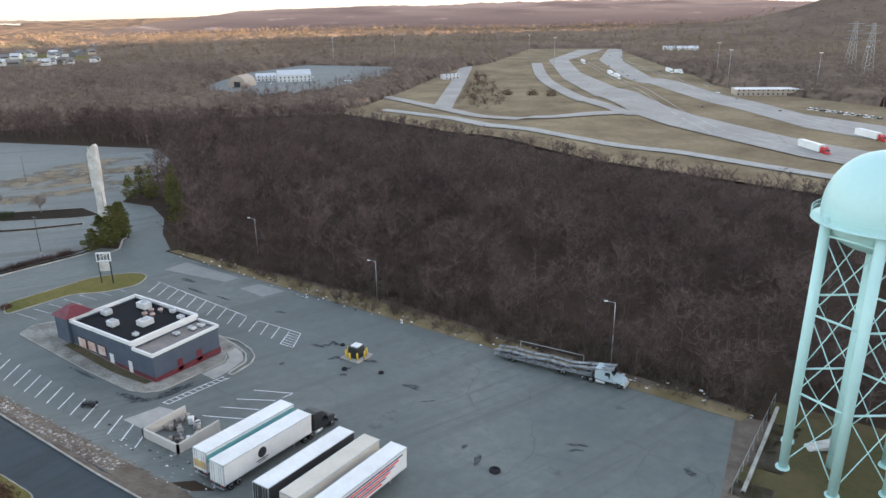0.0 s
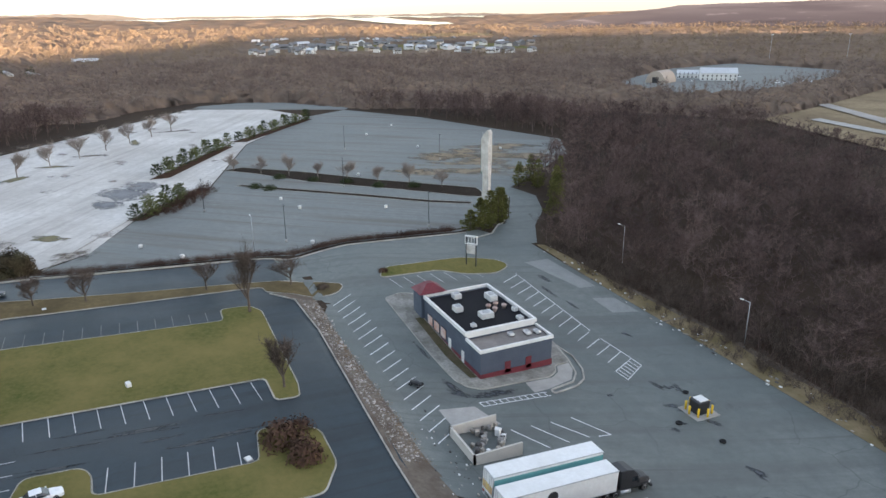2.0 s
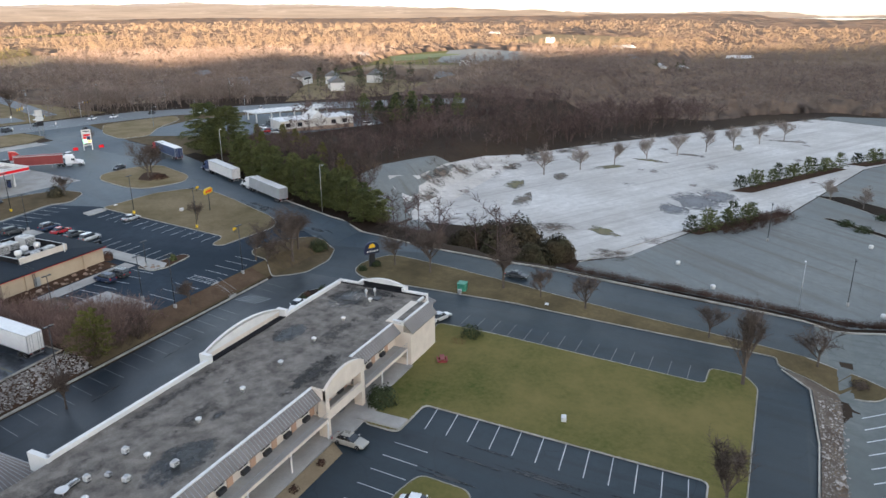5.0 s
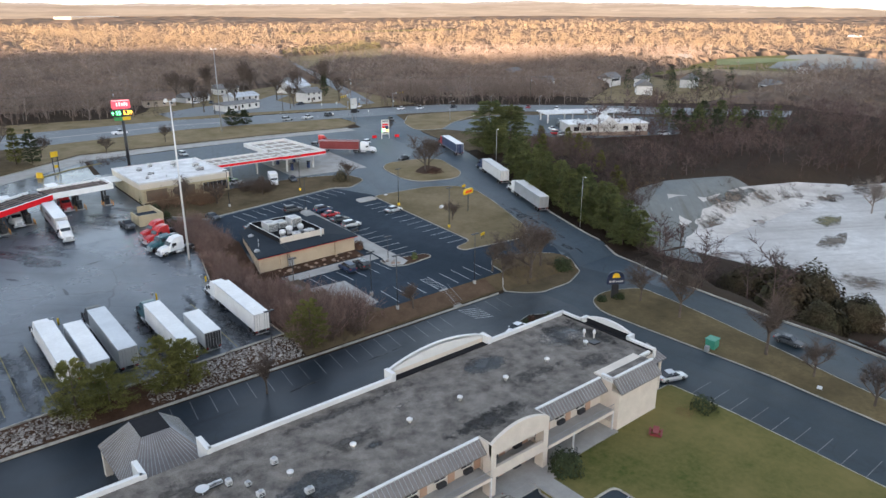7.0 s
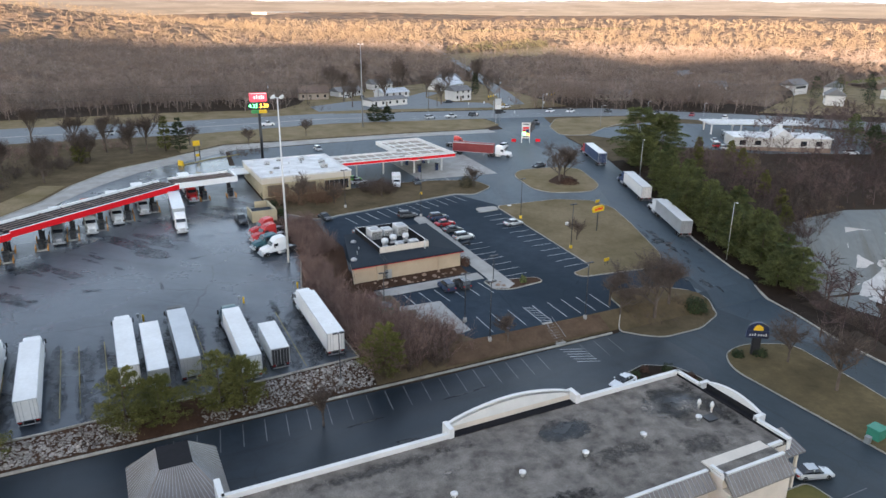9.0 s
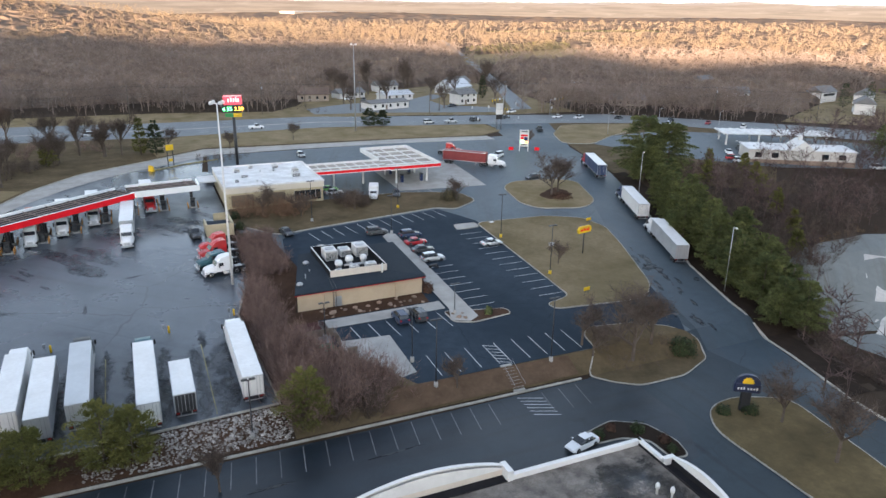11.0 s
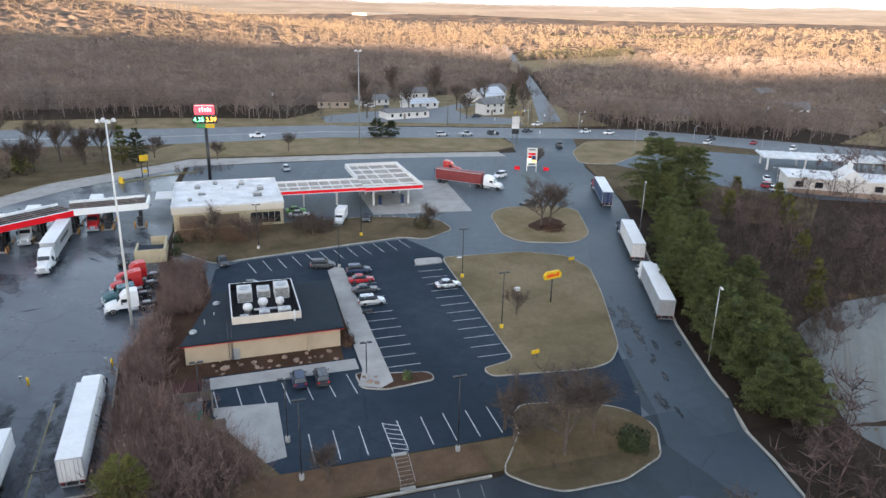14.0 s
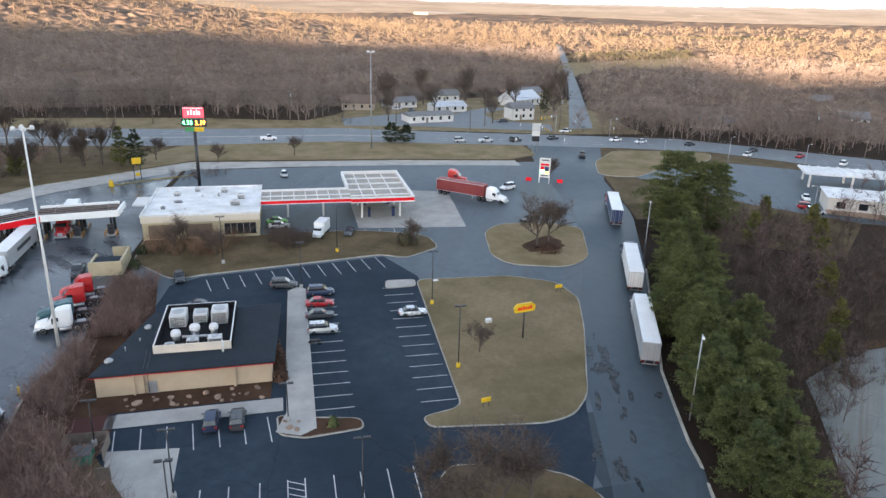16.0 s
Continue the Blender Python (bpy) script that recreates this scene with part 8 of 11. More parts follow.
for lv0, lv1 in ((0.03, 0.33), (0.33, 0.64), (0.64, 0.93)):
    for k in range(N_LEG):
        a0, b0 = feet[k].lerp(tops[k], lv0), feet[k].lerp(tops[k], lv1)
        a1, b1 = feet[(k + 1) % N_LEG].lerp(tops[(k + 1) % N_LEG], lv0), feet[(k + 1) % N_LEG].lerp(tops[(k + 1) % N_LEG], lv1)
        bm = bmesh.new()
        cyl(bm, b0, b1, 0.16, None, 8)
        part("strut", bm, TOWER_PAINT, T.t)
        bm = bmesh.new()
        cyl(bm, a0, b1, 0.08, None, 5)
        cyl(bm, a1, b0, 0.08, None, 5)
        part("tie_rod", bm, TOWER_PAINT, T.t)
bm = bmesh.new()
cyl(bm, (0, 0, -0.3), (0, 0, 32.2), 1.05, None, 20)
part("riser", bm, TOWER_PAINT, T.t)
sheet("tower_yard", [(-10, 112), (-9, 104), (-11, 84), (30, 84), (30, 112)], mat("yard_grass", (0.062, 0.066, 0.026), 0.95, col2=(0.13, 0.1, 0.055), big=0.12, small=1.2, amount=0.5, bump=0.06, spec=0.05), 0.12, 4.0, "rough brown grass round the tower", "grass")
kerb("kerb", [(-9.3, 85), (-9.1, 97), (-8.9, 110)], False, 0.5, 0.4, None, "pale concrete footing along the tower fence")
ps_ = thing("fallen_panel", "pale triangular sheet lying in the tower yard", "debris", -1.8, 101.7, 30)
bm = bmesh.new()
prism(bm, [(-2.2, 0.12), (2.3, 0.5), (1.2, 1.1), (-1.9, 0.3)], -0.9, 0.9, "y")
part("sheet", bm, DIRTY_WHITE, ps_)
F = Site("fence", "grey chain-link fence round the tower yard", "fence", -9, 95, -7.6)
F.tubes("rail", STEEL, [((-10.5, 84, 2.0), (-9.5, 111, 2.0), 0.03)] + [((-10.5 + (y - 84) * 0.037, y, -0.2), (-10.5 + (y - 84) * 0.037, y, 2.0), 0.035) for y in np.arange(84, 111.5, 3)], 5)

# bank with drive-in canopy beyond the pines
BK = Site("bank", "low white drive-in bank with gabled porch", "bank", -276, -146, 5.0)


def turned(s, ang):
    s.t.matrix_basis = s.t.matrix_basis @ Matrix.Rotation(radians(ang), 4, "Z")


BK.box("wall", mat("white_brick", (0.66, 0.63, 0.59), 0.85, col2=(0.5, 0.46, 0.42), amount=0.3), (-292, -260, -151, -139, -1, 4.6), label="white painted brick wall")
BK.box("base_band", mat("tan_brick", (0.36, 0.26, 0.2), 0.9, amount=0.3), (-292.1, -259.9, -139.0, -138.9, -1, 1.6))
BK.box("roof", WHITE_ROOF, (-292.4, -259.6, -151.4, -138.6, 4.6, 4.85), label="white flat roof")
BK.mesh("gable", WHITE_TRIM, [(-280, -138.4, 4.6), (-272, -138.4, 4.6), (-276, -138.4, 7.8), (-280, -147, 4.8), (-272, -147, 4.8), (-276, -147, 7.8)], [(0, 1, 2), (0, 2, 5, 3), (1, 4, 5, 2), (3, 5, 4)], "white porch gable")
BK.box("cupola", WHITE_TRIM, (-276.6, -275.4, -144, -142.8, 7.2, 8.9), bevel=0.1)
BK.box("window", DARK_GLASS, *[(x, x + 2, -139, -138.92, 2.2, 3.8) for x in (-289, -284, -269, -264)])
turned(BK, -32)
BC = Site("drive_in_canopy", "long white slatted drive-in canopy", "canopy", -289, -167, 5.6)
BC.box("deck", WHITE_ROOF, (-308, -270, -173, -161, 4.6, 4.9), label="white canopy roof")
BC.box("rib", WHITE_TRIM, *[(x, x + 0.3, -173.1, -160.9, 4.9, 5.1) for x in np.arange(-307, -270, 2.6)])
BC.box("column", WHITE_TRIM, *[(x, x + 0.5, y, y + 0.5, -1, 4.6) for x in (-306, -294, -283, -272) for y in (-172, -163)])
turned(BC, -28)


# houses and sheds
def house(x, y, rz, w, d, h, rh, wall, roof, label, group="", name="house", far=False):
    t = thing(name, label, "house", x, y, rz, group=group)
    boxes("wall", wall, t, (-w / 2, w / 2, -d / 2, d / 2, -1.0, h))
    bm = bmesh.new()
    prism(bm, [(-d / 2 - 0.4, h - 0.1), (0, h + rh), (d / 2 + 0.4, h - 0.1), (d / 2 + 0.4, h - 0.3), (-d / 2 - 0.4, h - 0.3)], -w / 2 - 0.4, w / 2 + 0.4, "x")
    part("roof", bm, roof, t)
    bm = bmesh.new()
    for s in (-1, 1):
        vs = [bm.verts.new(p) for p in ((s * (w / 2 + 0.02), -d / 2, h - 0.3), (s * (w / 2 + 0.02), d / 2, h - 0.3), (s * (w / 2 + 0.02), 0, h + rh - 0.3))]
        bm.faces.new(vs)
    part("gable", bm, wall, t)
    n = max(2, int(w / 3.2))
    for k in range(n):
        cx = -w / 2 + w * (k + 0.5) / n
        for s in (-1, 1) if not far else ():
            for z in ([1.0] if h < 4 else [1.0, 3.6]):
                q = boxes("window", DARK_GLASS, t, (cx - 0.5, cx + 0.5, s * d / 2 - 0.04, s * d / 2 + 0.04, z, z + 1.3))
                boxes("sill", WHITE_TRIM, q, (cx - 0.6, cx + 0.6, s * d / 2 - 0.08, s * d / 2 + 0.08, z - 0.1, z))
    if far:
        boxes("window_band", DARK_GLASS, t, (-w * 0.36, w * 0.36, -d / 2 - 0.04, d / 2 + 0.04, 3.2, 4.4))
        return t
    boxes("door", WOOD, t, (w * 0.08, w * 0.08 + 0.95, d / 2 - 0.03, d / 2 + 0.06, 0, 2.05))
    return t


SIDING = mat("white_siding", (0.70, 0.69, 0.67), 0.7, col2=(0.56, 0.55, 0.53), big=0.5, small=3, amount=0.3)
TAN_SIDING = mat("tan_siding", (0.42, 0.35, 0.29), 0.8, col2=(0.33, 0.27, 0.22), amount=0.3)
PALE_METAL = mat("pale_metal_roof", (0.62, 0.64, 0.66), 0.45, metal=0.3, col2=(0.5, 0.51, 0.53), big=0.3, small=2, amount=0.3)
for a in ((-179, -324, 15, 14, 8, 2.6, 1.9, SIDING, SHINGLE, "small white house with grey gable roof"), (-198, -310, 12, 15, 9, 2.7, 1.6, SIDING, PALE_METAL, "low white house with pale roof"),
          (-184, -284, 12, 19, 9, 3.0, 1.0, SIDING, SHINGLE, "white roadside shop with dark low roof"), (-224, -288, 10, 10, 8, 4.8, 2.0, SIDING, SHINGLE, "two-storey white farmhouse beside the road"),
          (-238, -330, 30, 18, 11, 3.0, 3.6, SIDING, PALE_METAL, "large white house with pale gable roof"), (-250, -352, 20, 13, 9, 3.4, 2.5, TAN_SIDING, SHINGLE, "tan house among bare trees"),
          (-160, -318, -10, 14, 9, 3.2, 3.0, TAN_SIDING, mat("brown_shingle", (0.2, 0.14, 0.11), 0.9, amount=0.4), "tan house with brown hip roof"), (-205, -345, 5, 12, 8, 3.2, 2.2, SIDING, SHINGLE, "white house half hidden by trees"),
          (-298, -262, -28, 16, 8, 3.2, 2.0, TAN_SIDING, SHINGLE, "low brick bungalow beside the highway"), (-356, -252, -28, 11, 8, 5.4, 2.5, SIDING, SHINGLE, "white two-storey house near the highway"),
          (-380, -300, 10, 11, 8, 5.4, 2.6, SIDING, SHINGLE, "white gabled house beyond the highway"), (-420, -230, 30, 12, 8, 5.0, 2.5, SIDING, SHINGLE, "white gabled house in the trees"),
          (-438, 447, 52, 27, 13, 6.4, 3.6, SIDING, PALE_METAL, "white depot shed with pale metal roof"), (-464, 440, 52, 16, 10, 4.4, 2.4, SIDING, PALE_METAL, "low white depot shed"),
          (-375, 470, 70, 12, 5, 3.6, 0.6, SIDING, PALE_METAL, "white site trailer in the yard"), (-328, 520, 60, 14, 8, 4.2, 0.6, SIDING, PALE_METAL, "flat pale toll building"),
          (-78, 540, 28, 52, 12, 5.0, 0.7, TAN_SIDING, WHITE_ROOF, "long low service plaza with white roof"), (-240, 905, 20, 40, 15, 7, 2, SIDING, PALE_METAL, "pale warehouse beyond the freeway")):
    house(*a)
for x, y, rz, w, lb in ((-388, -206, 40, 12, "white two-storey house beyond the bank"), (-438, -209, 20, 11, "white gabled house at the fields' edge"), (-452, -165, 60, 13, "white gabled house at the fields' edge"), (-405, -243, 10, 14, "low pale house at the fields' edge"), (-588, -209, 30, 12, "white house beside the tan field"), (-738, -52, 20, 22, "pale farm building among far woods"), (-691, -89, 50, 14, "pale house among far woods"), (-707, -69, 20, 18, "pale farm building among far woods")):
    house(x, y, rz, w, 8.5, 5.2, 2.8, SIDING, SHINGLE if w < 15 else PALE_METAL, lb, "houses at the far fields", far=True)
wh = thing("warehouse", "long pale warehouse far off among the woods", "warehouse", -670, -2440, 217.5)
boxes("wall", TAN_SIDING, wh, (-110, 110, -30, 30, 0, 7))
boxes("roof", PALE_METAL, wh, (-111, 111, -31, 31, 7, 8))
for k, (x, y) in enumerate([(-395, -222), (-402, -214), (-412, -205), (-420, -196), (-400, -196), (-430, -192), (-436, -182), (-410, -186), (-690, -70), (-700, -52), (-716, -50)]):
    conifer("conifer_tree", x, y, 12 + k % 4, 8, "dark evergreen among the houses beyond the bank", 980 + k, DARK_NEEDLE, 700, 0.7, "evergreens beyond the bank")
for k, (x, y, h) in enumerate([(-190, -299, 11), (-209, -322, 12), (-213, -301, 10), (-170, -301, 11), (-192, -333, 13), (-228, -306, 11), (-246, -314, 12), (-168, -283, 9), (-209, -276, 9), (-236, -279, 10), (-216, -346, 13), (-176, -338, 12), (-262, -338, 12)]):
    broad_tree("bare_tree", x, y, h, "leafless tree among the roadside houses", 700 + k, 0.2, 620, "trees among the houses")
rh_ = random.Random(11)
models = [house(-60 - math.sin(1.1 + 0.03 * k) * 1000, math.cos(1.1 + 0.03 * k) * 1000, 40 * k, 10.5 + k, 8, 5.0, 2.8, (SIDING, TAN_SIDING, SIDING, SHINGLE)[k], (SHINGLE, SHINGLE, PALE_METAL, SHINGLE)[k], "suburban house with a gable roof in a far estate", "far estate houses", far=True) for k in range(4)]
for k in range(104):
    yaw = math.radians(rh_.uniform(56, 79))
    r = rh_.uniform(900, 1280)
    put(models[rh_.randrange(4)], -60 - math.sin(yaw) * r, math.cos(yaw) * r, rh_.uniform(0, 180))
for k in range(16):
    yaw = math.radians(rh_.uniform(84, 160))
    r = rh_.uniform(600, 1300)
    if yaw > 2.2:
        continue
    house(-60 - math.sin(yaw) * r, math.cos(yaw) * r, rh_.uniform(0, 180), rh_.uniform(11, 22), 10, 5.0, 3, SIDING, SHINGLE if k % 2 else PALE_METAL, "pale house among far woods", "houses among far woods", far=True)
# round-roofed salt barn
sb = thing("salt_barn", "arched pale salt barn in the depot yard", "barn", -447, 398, 25)
bm = bmesh.new()
prism(bm, [(8 * math.cos(a), 9.5 * math.sin(a)) for a in np.linspace(0, math.pi, 13)], -10, 10, "y")
part("shell", bm, TAN_SIDING, sb)
boxes("doorway", BLACK, sb, (-2.5, 2.5, -10.1, -9.9, 0, 5))


# ---- vehicles ----
TRANSLUCENT = mat("clear_lamp", (0.6, 0.6, 0.58), 0.2, col2=(0.5, 0.5, 0.5), amount=0.2)
TAIL = mat("tail_lamp", (0.4, 0.02, 0.02), 0.3, amount=0.2)
WHEEL_CACHE = {}


def wheel(parent, x, y, r=0.5, w=0.28, with_rim=True):
    """A tyre with a bright rim; y < 0: on the right."""
    key = (round(r, 2), round(w, 2))
    if key not in WHEEL_CACHE:
        bm = bmesh.new()
        lathe(bm, [(r * 0.62, -w / 2), (r * 0.94, -w / 2), (r, -w * 0.3), (r, w * 0.3), (r * 0.94, w / 2), (r * 0.62, w / 2)], 0, 0, 14)
        bmesh.ops.rotate(bm, verts=bm.verts[:], matrix=Matrix.Rotation(math.pi / 2, 3, "X"))
        a = from_bm("tyre", bm, RUBBER)
        bm = bmesh.new()
        lathe(bm, [(0.05, -w * 0.42), (r * 0.6, -w * 0.52), (r * 0.6, w * 0.52), (0.05, w * 0.42)], 0, 0, 12)
        bmesh.ops.rotate(bm, verts=bm.verts[:], matrix=Matrix.Rotation(math.pi / 2, 3, "X"))
        b = from_bm("rim", bm, ALU)
        WHEEL_CACHE[key] = (a, b, True)
        tyre, rim = a, b
    else:
        a, b, _ = WHEEL_CACHE[key]
        tyre, rim = a.copy(), b.copy() if with_rim else None
        scene.collection.objects.link(tyre)
        if rim:
            scene.collection.objects.link(rim)
    tyre.name = "wheel"
    tyre.parent = parent
    tyre.matrix_basis = Matrix.Translation((x, y, r))
    if rim:
        rim.parent, rim.matrix_basis = tyre, Matrix()
    return tyre


def shell(bm, stations, mi=0):
    """A lofted hull along x: stations of (x, half width, z low, z high, top half width)."""
    rings = []
    for x, hw, z0, z1, tw in stations:
        rings.append([bm.verts.new(p) for p in ((x, -hw, z0), (x, hw, z0), (x, hw, z0 + (z1 - z0) * 0.55), (x, tw, z1), (x, -tw, z1), (x, -hw, z0 + (z1 - z0) * 0.55))])
    fs = []
    for a, b in zip(rings, rings[1:]):
        fs += [bm.faces.new((a[k], b[k], b[(k + 1) % 6], a[(k + 1) % 6])) for k in range(6)]
    fs += [bm.faces.new(rings[0]), bm.faces.new(rings[-1][::-1])]
    bmesh.ops.recalc_face_normals(bm, faces=fs)
    for f in fs:
        f.material_index = mi
    return fs


def car(name, label, x, y, rz, paint, style="saloon", group="", far=False):
    """A car along +x: lofted body, glasshouse, lamps, bumpers, mirrors, wheels."""
    t = thing(name, label, "car" if name != "pickup_truck" else "pickup truck", x, y, rz, group=group)
    L, Wd, Hh = {"saloon": (4.7, 1.82, 1.45), "suv": (4.7, 1.9, 1.75), "pickup": (5.6, 1.95, 1.85), "hatch": (4.2, 1.78, 1.5)}[style]
    w = Wd / 2
    belt = Hh * 0.62
    bm = bmesh.new()
    shell(bm, [(-L / 2, w * 0.82, 0.38, belt * 0.92, w * 0.72), (-L / 2 + 0.25, w * 0.97, 0.25, belt * 0.99, w * 0.86), (-L * 0.2, w, 0.2, belt, w * 0.9), (L * 0.18, w, 0.2, belt * 0.99, w * 0.9), (L / 2 - 0.7, w * 0.98, 0.22, belt * 0.86, w * 0.82), (L / 2 - 0.12, w * 0.88, 0.28, belt * 0.74, w * 0.7), (L / 2, w * 0.78, 0.36, belt * 0.62, w * 0.6)])
    bmesh.ops.bevel(bm, geom=bm.edges[:], offset=0.05, segments=2, affect="EDGES")
    part("body", bm, paint, t)
    if style == "saloon":
        st = [(-L * 0.36, w * 0.78, belt - 0.05, belt + 0.05, w * 0.7), (-L * 0.22, w * 0.84, belt - 0.05, Hh * 0.97, w * 0.64), (L * 0.04, w * 0.85, belt - 0.05, Hh, w * 0.66), (L * 0.2, w * 0.84, belt - 0.05, belt + 0.06, w * 0.74)]
    elif style == "pickup":
        st = [(-L * 0.08, w * 0.86, belt - 0.05, Hh * 0.95, w * 0.72), (L * 0.1, w * 0.86, belt - 0.05, Hh, w * 0.72), (L * 0.2, w * 0.84, belt - 0.05, belt + 0.06, w * 0.76)]
    else:
        st = [(-L * 0.47, w * 0.8, belt - 0.05, belt + 0.08, w * 0.74), (-L * 0.42, w * 0.84, belt - 0.05, Hh * 0.96, w * 0.68), (L * 0.05, w * 0.86, belt - 0.05, Hh, w * 0.7), (L * 0.22, w * 0.84, belt - 0.05, belt + 0.06, w * 0.76)]
    bm = bmesh.new()
    shell(bm, st)
    part("glasshouse", bm, DARK_GLASS, t, "dark window glass")
    xs = [s[0] for s in st if s[3] > Hh * 0.9]
    if far:
        boxes("roof", paint, t, (min(xs) - 0.02, max(xs) + 0.05, -w * 0.66, w * 0.66, Hh * 0.965, Hh + 0.02), bevel=0.03)
        for s in (-1, 1):
            for px in (-L * 0.3, L * 0.31):
                wheel(t, px, s * (w - 0.1), 0.34, 0.22, False)
        return t
    boxes("roof", paint, t, (min(xs) - 0.02, max(xs) + 0.05, -w * 0.66, w * 0.66, Hh * 0.965, Hh + 0.02), bevel=0.03)
    for s in (-1, 1):
        boxes("pillar", paint, t, (min(xs) + 0.6, min(xs) + 0.7, s * w * 0.78 - 0.04, s * w * 0.78 + 0.04, belt, Hh * 0.97))
        boxes("headlight", TRANSLUCENT, t, (L / 2 - 0.3, L / 2 - 0.05, s * w * 0.62 - 0.2, s * w * 0.62 + 0.2, belt * 0.5, belt * 0.68), bevel=0.03)
        boxes("tail_light", TAIL, t, (-L / 2 - 0.02, -L / 2 + 0.2, s * w * 0.7 - 0.16, s * w * 0.7 + 0.16, belt * 0.7, belt * 0.9), bevel=0.02)
        boxes("mirror", paint, t, (L * 0.13, L * 0.17, s * (w + 0.1) - 0.1, s * (w + 0.1) + 0.1, belt, belt + 0.14), bevel=0.02)
        for px in (-L * 0.3, L * 0.31):
            wheel(t, px, s * (w - 0.1), 0.34 if style != "pickup" else 0.39, 0.22)
    boxes("bumper", BLACK, t, (L / 2 - 0.15, L / 2 + 0.02, -w * 0.7, w * 0.7, 0.26, 0.42), bevel=0.03)
    boxes("bumper", BLACK, t, (-L / 2 - 0.03, -L / 2 + 0.1, -w * 0.7, w * 0.7, 0.3, 0.46), bevel=0.03)
    if style == "pickup":
        boxes("cargo_bed", BLACK, t, (-L * 0.47, -L * 0.1, -w * 0.78, w * 0.78, belt - 0.02, belt + 0.01))
    return t


def tractor_parts(t, x0, paint, sleeper=True, high=True):
    """A highway tractor whose nose points to +x; x0: the back of the cab."""
    bm = bmesh.new()
    top = 3.6 if high else 2.9
    shell(bm, [(x0, 1.22, 1.0, top, 1.05), (x0 + 0.9, 1.24, 0.95, top + 0.05, 1.08), (x0 + 2.0, 1.24, 0.9, top - 0.15, 1.05), (x0 + 2.7, 1.22, 0.9, 2.75, 1.0), (x0 + 3.15, 1.2, 0.9, 2.05, 0.98)])
    bmesh.ops.bevel(bm, geom=bm.edges[:], offset=0.06, segments=1, affect="EDGES")
    part("cab", bm, paint, t)
    bm = bmesh.new()
    shell(bm, [(x0 + 3.1, 1.08, 0.75, 2.0, 0.9), (x0 + 4.2, 1.0, 0.7, 1.85, 0.78), (x0 + 4.9, 0.9, 0.65, 1.62, 0.68), (x0 + 5.1, 0.84, 0.65, 1.4, 0.6)])
    bmesh.ops.bevel(bm, geom=bm.edges[:], offset=0.06, segments=1, affect="EDGES")
    part("bonnet", bm, paint, t)
    bm = bmesh.new()
    q = [bm.verts.new(p) for p in ((x0 + 2.74, -0.98, 2.72), (x0 + 2.74, 0.98, 2.72), (x0 + 3.19, 0.96, 2.1), (x0 + 3.19, -0.96, 2.1))]
    f = bm.faces.new(q)
    r = bmesh.ops.extrude_face_region(bm, geom=[f])
    for v in r["geom"]:
        if isinstance(v, bmesh.types.BMVert):
            v.co += Vector((0.04, 0, 0.02))
    part("windscreen", bm, DARK_GLASS, t, "dark windscreen")
    boxes("side_window", DARK_GLASS, t, (x0 + 1.75, x0 + 2.65, -1.26, -1.22, 1.95, 2.55), (x0 + 1.75, x0 + 2.65, 1.22, 1.26, 1.95, 2.55))
    boxes("grille", ALU, t, (x0 + 5.06, x0 + 5.14, -0.5, 0.5, 0.8, 1.35), bevel=0.02)
    boxes("bumper", ALU if paint is not BLACK else BLACK, t, (x0 + 4.95, x0 + 5.3, -1.2, 1.2, 0.35, 0.75), bevel=0.05)
    boxes("chassis", BLACK, t, (x0 - 2.6, x0 + 3.0, -0.5, 0.5, 0.7, 1.05))
    for s in (-1, 1):
        boxes("headlight", TRANSLUCENT, t, (x0 + 4.75, x0 + 5.05, s * 0.78 - 0.17, s * 0.78 + 0.17, 0.85, 1.15), bevel=0.03)
        boxes("mirror", BLACK, t, (x0 + 2.5, x0 + 2.65, s * 1.5 - 0.13, s * 1.5 + 0.13, 1.75, 2.5))
        bm = bmesh.new()
        cyl(bm, (x0 + 0.2, s * 1.0, 0.55), (x0 + 1.8, s * 1.0, 0.55), 0.32, None, 10)
        part("fuel_tank", bm, ALU, t)
        boxes("fender", paint, t, (x0 + 3.45, x0 + 4.6, s * 1.08 - 0.14, s * 1.08 + 0.14, 1.02, 1.16), bevel=0.04)
        wheel(t, x0 + 4.0, s * 1.02, 0.51, 0.3)
        for px in (-1.9, -0.6):
            wheel(t, x0 + px, s * 0.95, 0.51, 0.56)


